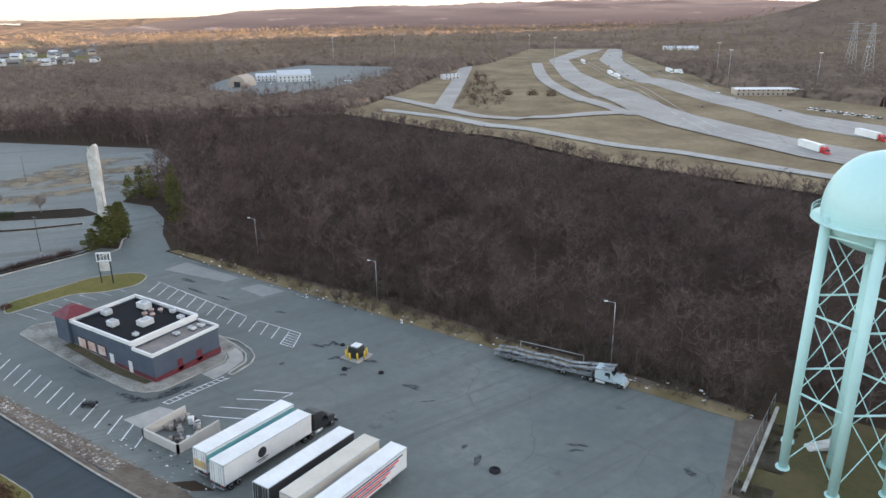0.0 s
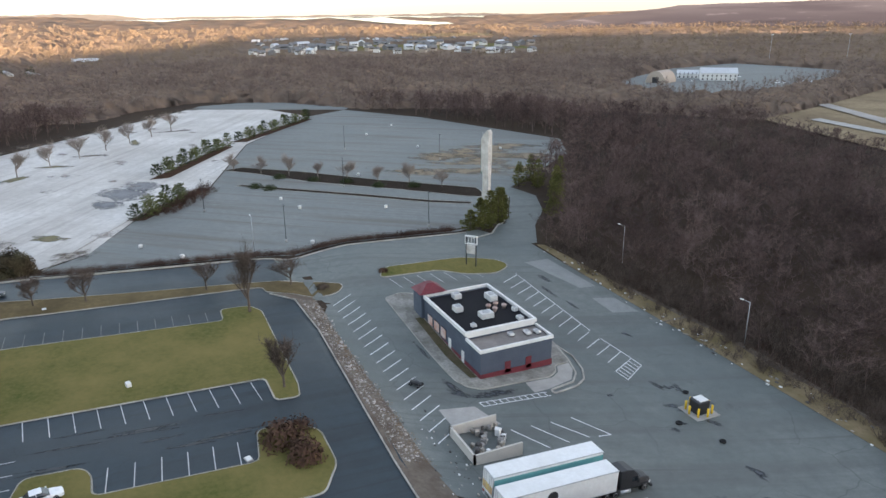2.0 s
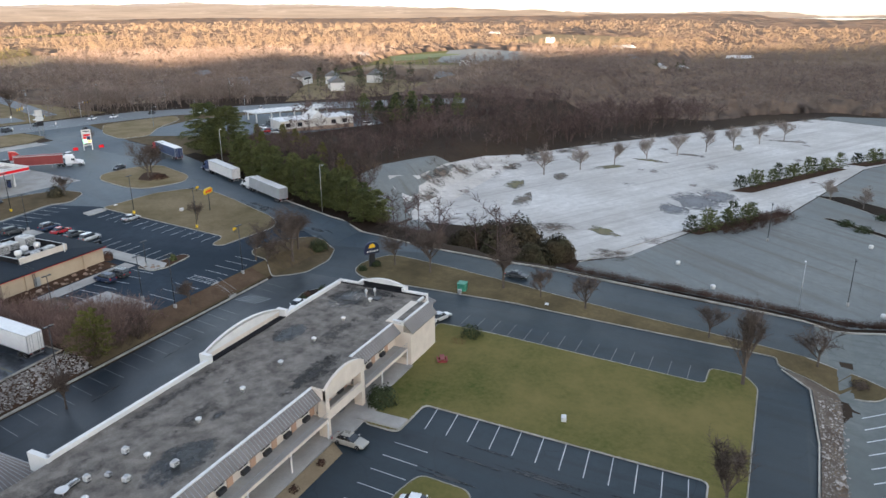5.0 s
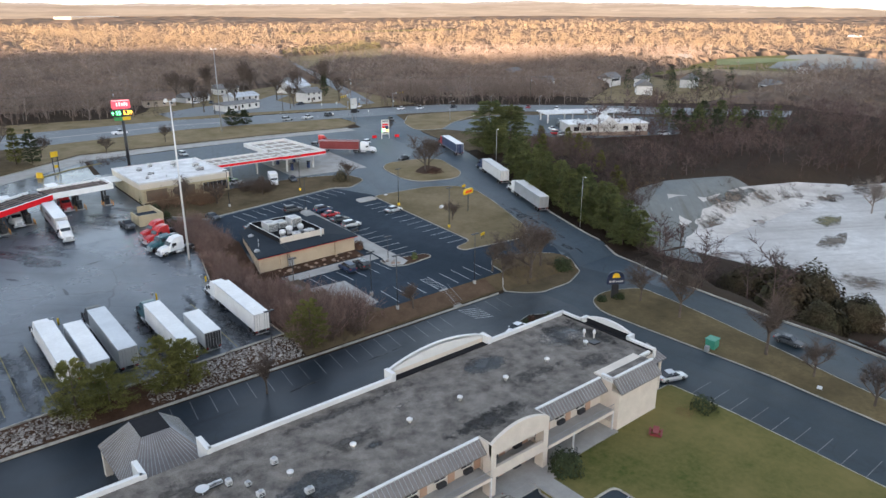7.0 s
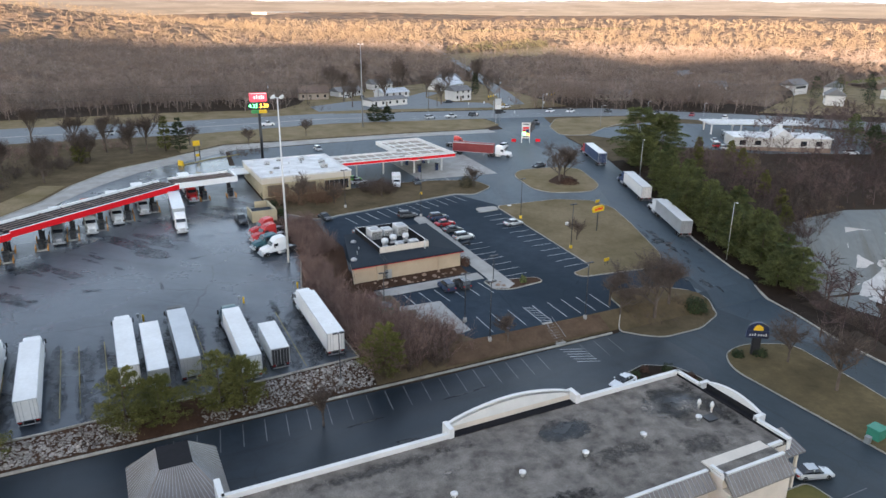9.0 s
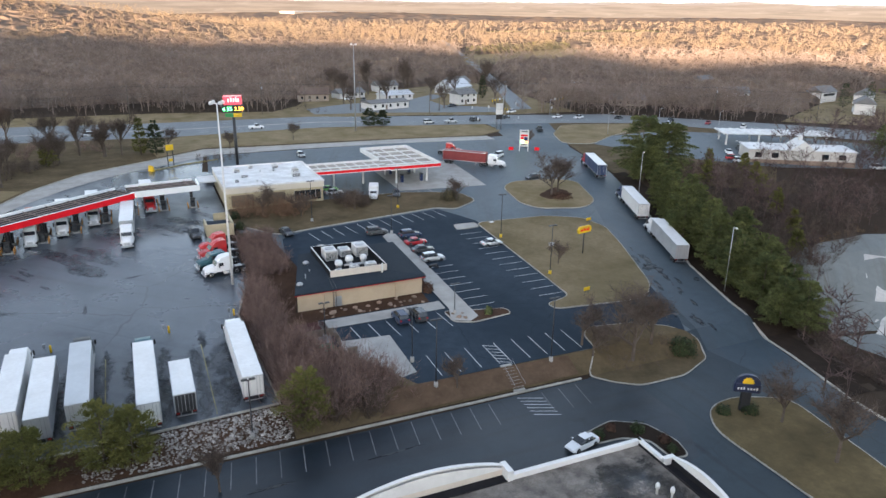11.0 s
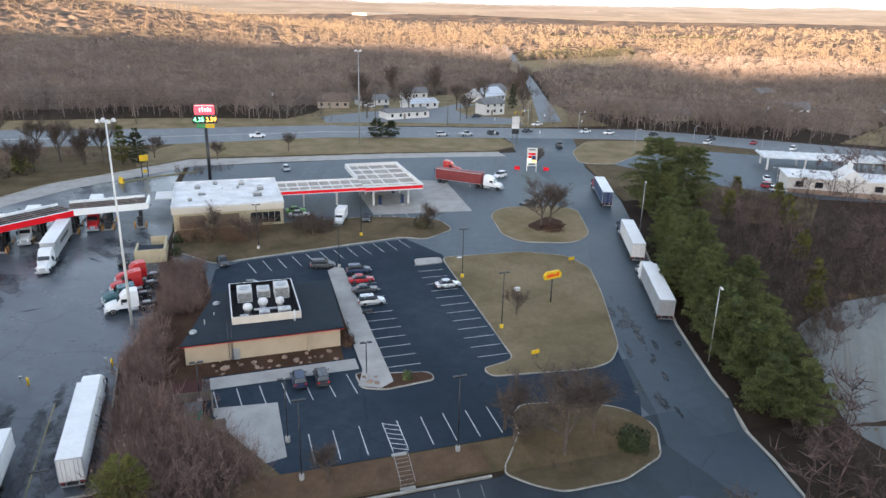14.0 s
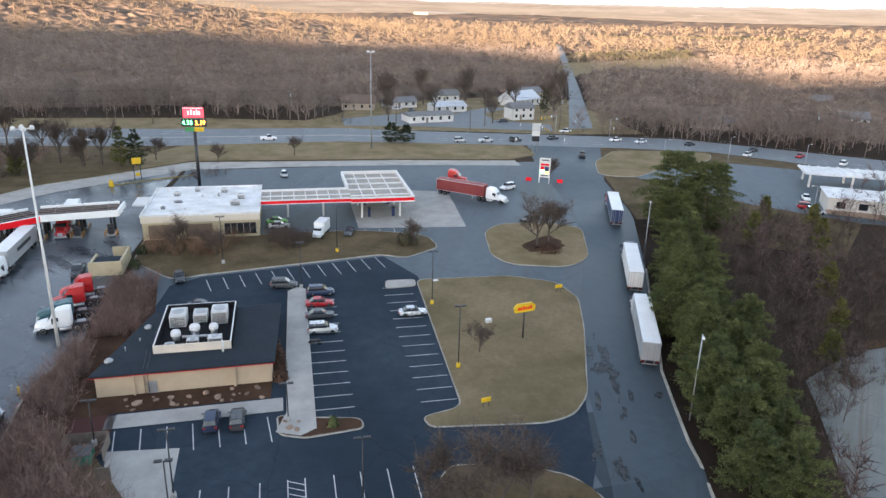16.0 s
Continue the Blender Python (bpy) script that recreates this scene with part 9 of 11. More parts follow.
def trailer_parts(t, x0, L, body, roof=None, door=None, z1=4.1, reefer=False):
    """A box trailer whose rear is at x0."""
    tr = boxes("trailer_body", body, t, (x0, x0 + L, -1.3, 1.3, 1.15, z1), bevel=0.04)
    boxes("trailer_roof", roof or body, tr, (x0 + 0.03, x0 + L - 0.03, -1.27, 1.27, z1 - 0.01, z1 + 0.025))
    boxes("corner_rail", ALU, tr, *[(x0 - 0.02, x0 + L + 0.02, s * 1.3 - 0.04, s * 1.3 + 0.04, z, z + 0.12) for s in (-1, 1) for z in (1.13, z1 - 0.1)], *[(x0 - 0.03, x0 + 0.08, s * 1.27 - 0.06, s * 1.27 + 0.06, 1.1, z1) for s in (-1, 1)], (x0 - 0.03, x0 + 0.08, -1.3, 1.3, z1 - 0.12, z1))
    for s in (-1, 1):
        d = boxes("rear_door", door or body, tr, (x0 - 0.05, x0, min(s * 0.03, s * 1.2), max(s * 0.03, s * 1.2), 1.2, z1 - 0.12))
        boxes("lock_rod", STEEL, d, (x0 - 0.09, x0 - 0.05, s * 0.45 - 0.025, s * 0.45 + 0.025, 1.15, z1 - 0.15), (x0 - 0.09, x0 - 0.05, s * 0.85 - 0.025, s * 0.85 + 0.025, 1.15, z1 - 0.15))
        boxes("tail_light", TAIL, tr, (x0 - 0.06, x0 - 0.01, s * 1.0 - 0.2, s * 1.0 + 0.2, 0.95, 1.08))
        for px in (1.1, 2.4):
            wheel(t, x0 + px, s * 0.98, 0.5, 0.54)
        boxes("landing_leg", STEEL, t, (x0 + L - 3.2, x0 + L - 3.05, s * 0.85 - 0.07, s * 0.85 + 0.07, 0.1, 1.2))
    boxes("underride_bar", STEEL, t, (x0 - 0.05, x0 + 0.08, -1.15, 1.15, 0.5, 0.62), (x0, x0 + 0.08, -0.7, -0.6, 0.55, 1.15), (x0, x0 + 0.08, 0.6, 0.7, 0.55, 1.15))
    boxes("bogie", BLACK, t, (x0 + 0.3, x0 + 3.4, -0.5, 0.5, 0.75, 1.15))
    if reefer:
        boxes("cooling_unit", ALU_WHITE, tr, (x0 + L, x0 + L + 0.45, -1.0, 1.0, 2.2, 3.9), bevel=0.06)
    return tr


def semi(label, x, y, rz, L=16.0, body=None, roof=None, door=None, cab=None, group="", reefer=False, z1=4.1):
    """A tractor with its trailer; x, y is the middle of the trailer."""
    body = body or TRAILER_WHITE
    t = thing("semi_truck" if cab else "semi_trailer", label, "truck" if cab else "trailer", x, y, rz, group=group, tilt=L * 0.8)
    tr = trailer_parts(t, -L / 2, L, body, roof, door, z1, reefer)
    if cab:
        tractor_parts(t, L / 2 + 0.9 - 0.3, cab)
    return t, tr


CREAM_BOX = mat("cream_trailer", (0.62, 0.57, 0.49), 0.5, col2=(0.5, 0.45, 0.38), big=0.3, small=2, amount=0.3)
ALU_BOX = mat("aluminium_trailer", (0.56, 0.57, 0.58), 0.4, metal=0.5, col2=(0.45, 0.46, 0.47), big=0.3, small=2, amount=0.35)
ORANGE_BOX = mat("rust_orange_trailer", (0.42, 0.10, 0.04), 0.5, col2=(0.3, 0.07, 0.03), big=0.3, small=2, amount=0.3)
TEAL_BAND = mat("teal_band", (0.16, 0.42, 0.42), 0.5, col2=(0.1, 0.3, 0.3), amount=0.3)
BLACK_BOX = mat("black_trailer", (0.03, 0.03, 0.034), 0.5, col2=(0.05, 0.05, 0.05), amount=0.3)
NAVY_BOX = mat("navy_trailer", (0.045, 0.07, 0.15), 0.45, col2=(0.03, 0.05, 0.1), amount=0.3)
GREYB = mat("grey_cab", (0.20, 0.21, 0.22), 0.35, amount=0.25)
# trailers parked behind the closed restaurant
t, tr = semi("white box trailer with teal and printed band", -69.8, 56.3, 90, body=TRAILER_WHITE)
boxes("side_band", TEAL_BAND, tr, (-7.9, 8, -1.32, -1.3, 2.5, 3.7), label="teal printed side band")
boxes("rear_print", mat("printed_panel", (0.45, 0.2, 0.1), 0.6, col2=(0.6, 0.5, 0.2), big=0.8, small=2, amount=0.45), tr, (-8.07, -8.05, -1.15, 1.15, 1.6, 2.6), label="printed rear panel")
t, tr = semi("white box trailer coupled to a black tractor", -65.7, 55.6, 90, cab=BLACK)
bm = bmesh.new()
cyl(bm, (-1.5, -1.31, 2.8), (-1.5, -1.325, 2.8), 0.75, None, 20)
part("emblem", bm, BLACK, tr, "round dark emblem")
boxes("emblem_bar", BLACK, tr, (-2.6, -0.4, -1.325, -1.31, 1.75, 1.9), (-2.2, -0.8, -1.325, -1.31, 1.5, 1.6))
semi("black-sided box trailer with white roof", -57.6, 55.4, 90, body=BLACK_BOX, roof=TRAILER_WHITE)
semi("cream box trailer with weathered roof", -53.5, 55.8, 90, body=CREAM_BOX)
t, tr = semi("white box trailer with red and blue striped side", -49.3, 56.3, 90)
for k in range(6):
    boxes("stripe", RED if k % 2 == 0 else NAVY, tr, (-7.5 + k * 0.4, 2.5 + k * 0.9, -1.325, -1.31, 1.5 + k * 0.38, 1.72 + k * 0.38), label="slanting painted stripe")
# trucks in the truck lot, noses to the south
semi("white semi truck parked in the truck lot", -90.3, -75.6, 270, cab=WHITE_PAINT, L=15.6, group="parked trucks")
t, tr = semi("short white box trailer with dark rear door", -81.9, -71.6, 270, L=8.6, door=BLACK_BOX, z1=3.7)
semi("white semi truck with teal cab in the truck lot", -77.7, -74.0, 270, cab=TEAL, L=16, group="parked trucks")
semi("aluminium semi truck with dark cab in the truck lot", -69.9, -76.8, 270, body=ALU_BOX, cab=BLACK, L=16, group="parked trucks")
semi("pale box trailer standing behind cedars", -65.7, -74.6, 270, L=14.6, body=ALU_BOX, roof=TRAILER_WHITE)
semi("white semi truck standing behind cedars", -62.2, -77.0, 270, cab=WHITE_PAINT, L=14.6, group="parked trucks")
semi("long white semi truck in the truck lot", -50.2, -74.2, 270, cab=WHITE_PAINT, L=16, group="parked trucks")
semi("white semi trailer with white cab in the truck lot", -45.2, -75.0, 270, cab=WHITE_PAINT, L=16, group="parked trucks")
# trucks along the access road
semi("white semi truck waiting on the access road", -180.7, -94.3, 248, L=16, body=ALU_BOX, roof=TRAILER_WHITE, cab=WHITE_PAINT, group="trucks on the access road")
semi("white box semi truck with dark cab on the access road", -190.4, -118.2, 248, L=15, cab=NAVY, group="trucks on the access road")
semi("navy box semi truck with white roof on the access road", -203.0, -152.6, 249, L=15, body=NAVY_BOX, roof=TRAILER_WHITE, cab=CAB_RED, group="trucks on the access road")
# fuel lanes
for x, y, cab_, lb, bd in ((-58.6, -142.6, WHITE_PAINT, "white semi truck at the diesel pumps", ORANGE_BOX), (-64.0, -147.4, WHITE_PAINT, "white semi truck fuelling under the canopy", TRAILER_WHITE), (-69.8, -152.6, WHITE_PAINT, "white day-cab semi truck fuelling", TRAILER_WHITE), (-81.4, -158.6, CAB_RED, "maroon semi truck fuelling under the canopy", TRAILER_WHITE), (-52.4, -138.4, GREYB, "grey semi truck fuelling under the canopy", TRAILER_WHITE)):
    semi(lb, x, y - 4.4, 92, L=9.5, body=bd, cab=cab_, group="trucks at the diesel pumps")
t, tr = semi("white semi truck leaving the diesel pumps", -76.8, -143.0, 88, L=14.6, body=ALU_BOX, roof=TRAILER_WHITE, cab=WHITE_PAINT)
boxes("lettering_bar", BLACK, tr, (-4, 3, -1.32, -1.3, 2.4, 3.1), (-4, 3, 1.3, 1.32, 2.4, 3.1), label="dark bar of lettering")


def bobtail(label, x, y, rz, paint, group="", high=True):
    t = thing("truck_tractor", label, "truck", x, y, rz, group=group, tilt=5)
    tractor_parts(t, -1.2, paint, True, high)
    boxes("fifth_wheel", STEEL, t, (-3.0, -1.8, -0.45, 0.45, 1.05, 1.2))
    return t


bobtail("white truck tractor parked at the lot's edge", -92.6, -111.8, 10, WHITE_PAINT, "parked tractors")
bobtail("teal truck tractor parked beside others", -91.8, -115.8, 12, TEAL, "parked tractors", False)
bobtail("red truck tractor with tall sleeper", -92.6, -120.0, 12, CAB_RED, "parked tractors")
bobtail("dark red truck tractor with tall sleeper", -93.0, -123.8, 12, CAB_RED, "parked tractors")
# tanker-red container truck before the fuel station
t, tr = semi("maroon container truck with white cab leaving the station", -170.6, -173.4, 141, L=13.2, body=MAROON, cab=WHITE_PAINT, z1=4.0)
bm = bmesh.new()
for k in range(44):
    x = -6.4 + k * 0.29
    for s in (-1, 1):
        box(bm, x, x + 0.12, s * 1.3 - 0.03, s * 1.3 + 0.03, 1.25, 3.9)
part("corrugation", bm, MAROON, tr)
bobtail("red truck tractor behind the container truck", -171.5, -186.5, 150, CAB_RED)


def box_van(x, y, rz, label):
    t = thing("box_van", label, "van", x, y, rz)
    boxes("cargo_box", TRAILER_WHITE, t, (-3.2, 1.0, -1.15, 1.15, 0.9, 3.1), bevel=0.05)
    bm = bmesh.new()
    shell(bm, [(1.0, 1.0, 0.5, 2.3, 0.85), (1.9, 1.0, 0.5, 2.25, 0.82), (2.5, 0.98, 0.5, 1.5, 0.85), (3.3, 0.92, 0.5, 1.2, 0.8)])
    bmesh.ops.bevel(bm, geom=bm.edges[:], offset=0.05, segments=1, affect="EDGES")
    part("cab", bm, WHITE_PAINT, t)
    boxes("windscreen", DARK_GLASS, t, (2.0, 2.35, -0.8, 0.8, 1.55, 2.15))
    boxes("chassis", BLACK, t, (-3.1, 2.5, -0.6, 0.6, 0.5, 0.9))
    for s in (-1, 1):
        boxes("headlight", TRANSLUCENT, t, (3.2, 3.35, s * 0.7 - 0.15, s * 0.7 + 0.15, 0.85, 1.05))
        for px in (-2.0, 2.3):
            wheel(t, px, s * 0.95, 0.38, 0.26)
    return t


box_van(-133.6, -148.6, 70, "white box van parked beside the station's shrubs")
SILVER = mat("silver_paint", (0.52, 0.53, 0.54), 0.3, metal=0.5, col2=(0.44, 0.45, 0.46), amount=0.2)
CHARCOAL = mat("charcoal_paint", (0.06, 0.065, 0.07), 0.3, col2=(0.04, 0.04, 0.045), amount=0.25)
CHAMPAGNE = mat("champagne_paint", (0.50, 0.47, 0.41), 0.3, metal=0.4, amount=0.2)
LIME = mat("lime_paint", (0.13, 0.42, 0.07), 0.35, amount=0.25)
RED_CAR = mat("red_car_paint", (0.42, 0.02, 0.03), 0.3, amount=0.2)
BLUE_CAR = mat("dark_blue_paint", (0.03, 0.05, 0.10), 0.3, amount=0.25)
dc = "cars at the diner"
for lb, x, y, rz, p, st in (("dark blue estate car parked before the diner", -116.3, -83.2, 270, BLUE_CAR, "suv"), ("black estate car parked before the diner", -119.4, -83.0, 270, CHARCOAL, "suv"),
                            ("silver estate car beside the walkway", -131.3, -105.0, 180, SILVER, "suv"), ("dark green saloon beside the walkway", -131.2, -110.0, 180, CHARCOAL, "saloon"), ("red saloon beside the walkway", -131.4, -114.4, 180, RED_CAR, "saloon"),
                            ("dark blue estate car at the row's end", -131.8, -118.7, 180, BLUE_CAR, "suv"), ("black estate car turning behind the diner", -125.6, -122.6, 175, CHARCOAL, "suv"), ("silver saloon across the car park", -146.3, -108.8, 180, SILVER, "saloon"),
                            ("black saloon at the kerb", -107.4, -128.4, 100, CHARCOAL, "saloon"), ("grey car behind the diner", -112.2, -116.2, 170, CHARCOAL, "saloon")):
    car("car", lb, x, y, rz, p, st, dc)
wm = thing("motorcycle", "dark motorcycle parked beside the walkway", "motorcycle", -129.9, -101.2, 170)
for px in (-0.7, 0.7):
    wheel(wm, px, 0, 0.31, 0.12)
bm = bmesh.new()
shell(bm, [(-0.8, 0.12, 0.55, 0.8, 0.08), (-0.1, 0.2, 0.4, 0.85, 0.14), (0.4, 0.18, 0.5, 1.0, 0.1), (0.7, 0.08, 0.6, 0.95, 0.05)])
cyl(bm, (0.55, -0.38, 1.05), (0.55, 0.38, 1.05), 0.025, None, 5)
part("frame", bm, BLACK, wm)
mc = "cars at the motel"
for lb, x, y, rz, p, st in (("champagne saloon parked at the motel", -93.2, -13.4, 0 + 90, CHAMPAGNE, "saloon"), ("white saloon parked by the island", -86.5, -0.3, 100, WHITE_PAINT, "saloon"), ("black saloon parked by the island", -83.6, -0.4, 100, CHARCOAL, "saloon"),
                            ("slate grey car at the motel's end", -132.6, -19.2, 160, SILVER, "saloon"), ("dark blue car behind the motel", -82.6, -38.8, 90, BLUE_CAR, "hatch"), ("dark car on the lane", -158, -13.6, 90, CHARCOAL, "saloon")):
    car("car", lb, x, y, rz, p, st, mc)
for lb, x, y, rz, p, st in (("lime green saloon under the fuel canopy", -124.6, -157.8, 180, LIME, "saloon"), ("silver saloon beside the store", -125.0, -154.6, 180, SILVER, "saloon"), ("black car behind the shrubs", -139.6, -148.6, 75, CHARCOAL, "saloon"),
                            ("white van near the price sign", -184.6, -178.6, 30, WHITE_PAINT, "suv"), ("silver car behind the store", -126.6, -198, 95, SILVER, "hatch"), ("dark car under the bare tree", -181.6, -152.0, 15, CHARCOAL, "saloon"),
                            ("dark pickup beside the buff enclosure", -89.4, -133.6, 95, CHARCOAL, "pickup"), ("white saloon parked behind the motel", -126.4, -45.7, 12, WHITE_PAINT, "saloon"), ("dark pickup by the store", -97.0, -176, 100, CHARCOAL, "pickup")):
    car("car", lb, x, y, rz, p, st)
hc = "cars on the highway"
rv = random.Random(4)
for lb, x, y, rz, p, st in (("silver car on the highway", -66, -251, 2, SILVER, "suv"), ("white pickup on the highway", -122, -249.6, 182, WHITE_PAINT, "pickup"), ("silver suv on the highway", -187, -241, 190, SILVER, "suv"), ("grey pickup on the highway", -196, -240, 190, SILVER, "pickup"),
                            ("black suv on the highway", -207, -240.6, 190, CHARCOAL, "suv"), ("black saloon turning at the junction", -222, -243, 200, CHARCOAL, "saloon"), ("dark pickup on the access road", -221, -214, 250, CHARCOAL, "pickup"), ("white saloon on the highway", -252, -234, 14, WHITE_PAINT, "saloon"),
                            ("white saloon on the highway", -244, -238, 14, WHITE_PAINT, "saloon"), ("black saloon on the highway", -268, -228, 205, CHARCOAL, "saloon"), ("dark saloon on the highway", -285, -216, 25, CHARCOAL, "saloon"), ("maroon saloon on the highway", -296, -206, 35, RED_CAR, "saloon"),
                            ("white saloon on the highway", -279, -210, 210, WHITE_PAINT, "saloon"), ("white suv on the highway", -303, -194, 215, WHITE_PAINT, "suv"), ("white saloon at the junction", -232, -256, 12, WHITE_PAINT, "saloon"), ("black saloon beyond the highway", -214, -279, 10, CHARCOAL, "saloon"),
                            ("dark car at the far house", -182, -309, 60, CHARCOAL, "saloon"), ("white car at the white house", -176, -314, 15, WHITE_PAINT, "saloon")):
    car("car", lb, x, y, rz, p, st, hc, far=True)
for lb, x, y, rz, p, st in (("white saloon at the bank", -262, -160, 60, WHITE_PAINT, "saloon"), ("dark suv at the bank", -270, -163, 60, CHARCOAL, "suv"), ("maroon suv at the bank", -256.5, -152.6, 150, RED_CAR, "suv"), ("silver suv at the bank", -256, -148.8, 150, SILVER, "suv"),
                            ("white suv at the bank", -292, -128, 150, WHITE_PAINT, "suv")):
    car("car", lb, x, y, rz, p, st, "cars at the bank", far=True)
# freeway traffic
for k, (x, y, rz, cab_) in enumerate([(-31, 340, 310, CAB_RED), (-12, 384, 310, CAB_RED), (-220, 610, 300, WHITE_PAINT), (-205, 585, 300, WHITE_PAINT), (-290, 720, 300, WHITE_PAINT), (-170, 640, 300, WHITE_PAINT), (-182, 655, 300, WHITE_PAINT)]):
    semi("white semi truck on the freeway" if cab_ is WHITE_PAINT else "white semi truck with red cab on the freeway", x, y, rz, L=15, cab=cab_, group="freeway trucks")
for k in range(16):
    t = rv.uniform(0, 1)
    a, b = ((-48, 355), (-330, 815)) if k % 2 else ((-40, 425), (-330, 880))
    car("car", "pale car on the freeway", a[0] + (b[0] - a[0]) * t + rv.uniform(-5, 5), a[1] + (b[1] - a[1]) * t, 302, (WHITE_PAINT, SILVER, CHARCOAL)[k % 3], "saloon", "freeway cars", far=True)
for k in range(12):
    car("car", "car parked at the service plaza", -46 + k * 3.3, 474 - k * 2.1, 60, (WHITE_PAINT, SILVER, CHARCOAL)[k % 3], "suv", "cars at the service plaza", far=True)
for k in range(9):
    a = rv.uniform(0, 1)
    car("car", "white car in the depot yard", -480 + a * 90, 420 + rv.uniform(-10, 60), rv.uniform(0, 180), WHITE_PAINT, "suv", "cars in the depot yard", far=True)

# car carrier at the wood's edge
CT = thing("car_carrier", "empty silver car carrier truck at the wood's edge", "truck", -43, 103.4, 2, tilt=18)
RACK = mat("worn_rack_steel", (0.36, 0.375, 0.385), 0.45, metal=0.4, col2=(0.09, 0.095, 0.1), big=0.9, small=3, amount=0.45)
tractor_parts(CT, 6.6, mat("pale_blue_cab", (0.42, 0.5, 0.53), 0.35, col2=(0.3, 0.36, 0.39), amount=0.3), False, False)
RUNS = {"lower_deck": ((-12.4, 0.7), (-9.6, 0.85), (-6.2, 0.75), (-2.6, 1.0), (0.4, 0.85), (3.4, 1.1), (6.0, 1.4)), "upper_deck": ((-12.4, 1.5), (-9.0, 1.85), (-5.4, 1.65), (-1.8, 2.0), (1.6, 1.85), (5.2, 2.4), (9.8, 3.2))}
for nm, run in RUNS.items():
    for (xa, za), (xb, zb) in zip(run, run[1:]):
        bm = bmesh.new()
        for side in (-1, 1):
            prism(bm, [(xa + 0.1, za), (xb - 0.1, zb), (xb - 0.1, zb + 0.12), (xa + 0.1, za + 0.12)], side * 0.75 - 0.36, side * 0.75 + 0.36, "y")
        for f in (0.15, 0.5, 0.85):
            cyl(bm, (xa + (xb - xa) * f, -1.2, za + (zb - za) * f), (xa + (xb - xa) * f, 1.2, za + (zb - za) * f), 0.06, None, 5)
        part(nm, bm, RACK, CT, "worn silver loading ramp")
for side in (-1.22, 1.22):
    for x, z0, z1 in ((-12.2, 0.5, 1.75), (-9.2, 0.6, 2.0), (-5.6, 0.6, 1.9), (-2.0, 0.7, 2.15), (1.4, 0.7, 2.05), (4.9, 1.0, 2.55)):
        bm = bmesh.new()
        cyl(bm, (x, side, z0), (x, side, z1), 0.1, None, 6)
        part("post", bm, RACK, CT)
    bm = bmesh.new()
    for (xa, za), (xb, zb) in (((-12.4, 0.75), (-2.2, 0.85)), ((-2.0, 0.85), (6.2, 1.25)), ((-9.2, 0.9), (-5.6, 1.8)), ((-5.6, 1.8), (-2.0, 0.9)), ((1.4, 1.9), (4.9, 1.2)), ((4.9, 2.45), (9.8, 3.25))):
        cyl(bm, (xa, side, za), (xb, side, zb), 0.09, None, 6)
    part("side_truss", bm, RACK, CT)
bm = bmesh.new()
box(bm, -11.6, 6.4, -0.45, 0.45, 0.55, 0.8)
part("chassis", bm, BLACK, CT)
for side in (-1, 1):
    for px in (-9.6, -8.4, -0.2, 1.0):
        wheel(CT, px, side * 0.95, 0.45, 0.5)
tagged(from_bm("steel_rack", (lambda b: (cyl(b, (-52, 106, hz(-52, 106)), (-52, 106, hz(-52, 106) + 2.6), 0.06), cyl(b, (-40, 106.6, hz(-40, 106.6)), (-40, 106.6, hz(-40, 106.6) + 2.6), 0.06), cyl(b, (-52, 106, hz(-52, 106) + 2.5), (-40, 106.6, hz(-40, 106.6) + 2.5), 0.06), b)[-1])(bmesh.new()), STEEL), "low steel rail frame beside the car carrier", "rail")
# guarded lamp base in the old lot
LB = thing("guarded_cabinet", "black equipment cabinet ringed by yellow bollards", "cabinet", -76.8, 88.8)
boxes("cabinet", BLACK, LB, (-1.1, 1.1, -1.1, 1.1, -0.05, 2.2), bevel=0.12)
boxes("lid", WHITE_TRIM, LB, (-0.8, 0.9, -0.7, 0.9, 2.2, 2.35), bevel=0.03)
boxes("slab", CONCRETE, LB, (-2.2, 2.2, -2.2, 2.2, -0.1, 0.12))
for a in range(8):
    bm = bmesh.new()
    c, s = math.cos(a * math.tau / 8) * 1.9, math.sin(a * math.tau / 8) * 1.9
    cyl(bm, (c, s, 0), (c, s, 1.5), 0.17, 0.17, 10)
    part("bollard", bm, YELLOW, LB, "yellow steel bollard")
bk = thing("quad_bike", "dark stripped vehicle frame abandoned on the asphalt", "vehicle", -99.6, 51.2, 30)
for px, py in ((-0.8, 0.5), (-0.8, -0.5), (0.8, 0.5), (0.8, -0.5)):
    wheel(bk, px, py, 0.3, 0.25)
bm = bmesh.new()
shell(bm, [(-1.1, 0.3, 0.3, 0.7, 0.2), (0, 0.35, 0.3, 0.9, 0.2), (1.1, 0.25, 0.3, 0.7, 0.15)])
cyl(bm, (-0.6, 0, 0.6), (-0.6, 0.4, 1.2), 0.04)
part("frame", bm, BLACK, bk)


# ---- poles, lamps, signs ----
def bar(bm, a, b, r, n=8):
    cyl(bm, a, b, r, r, n)


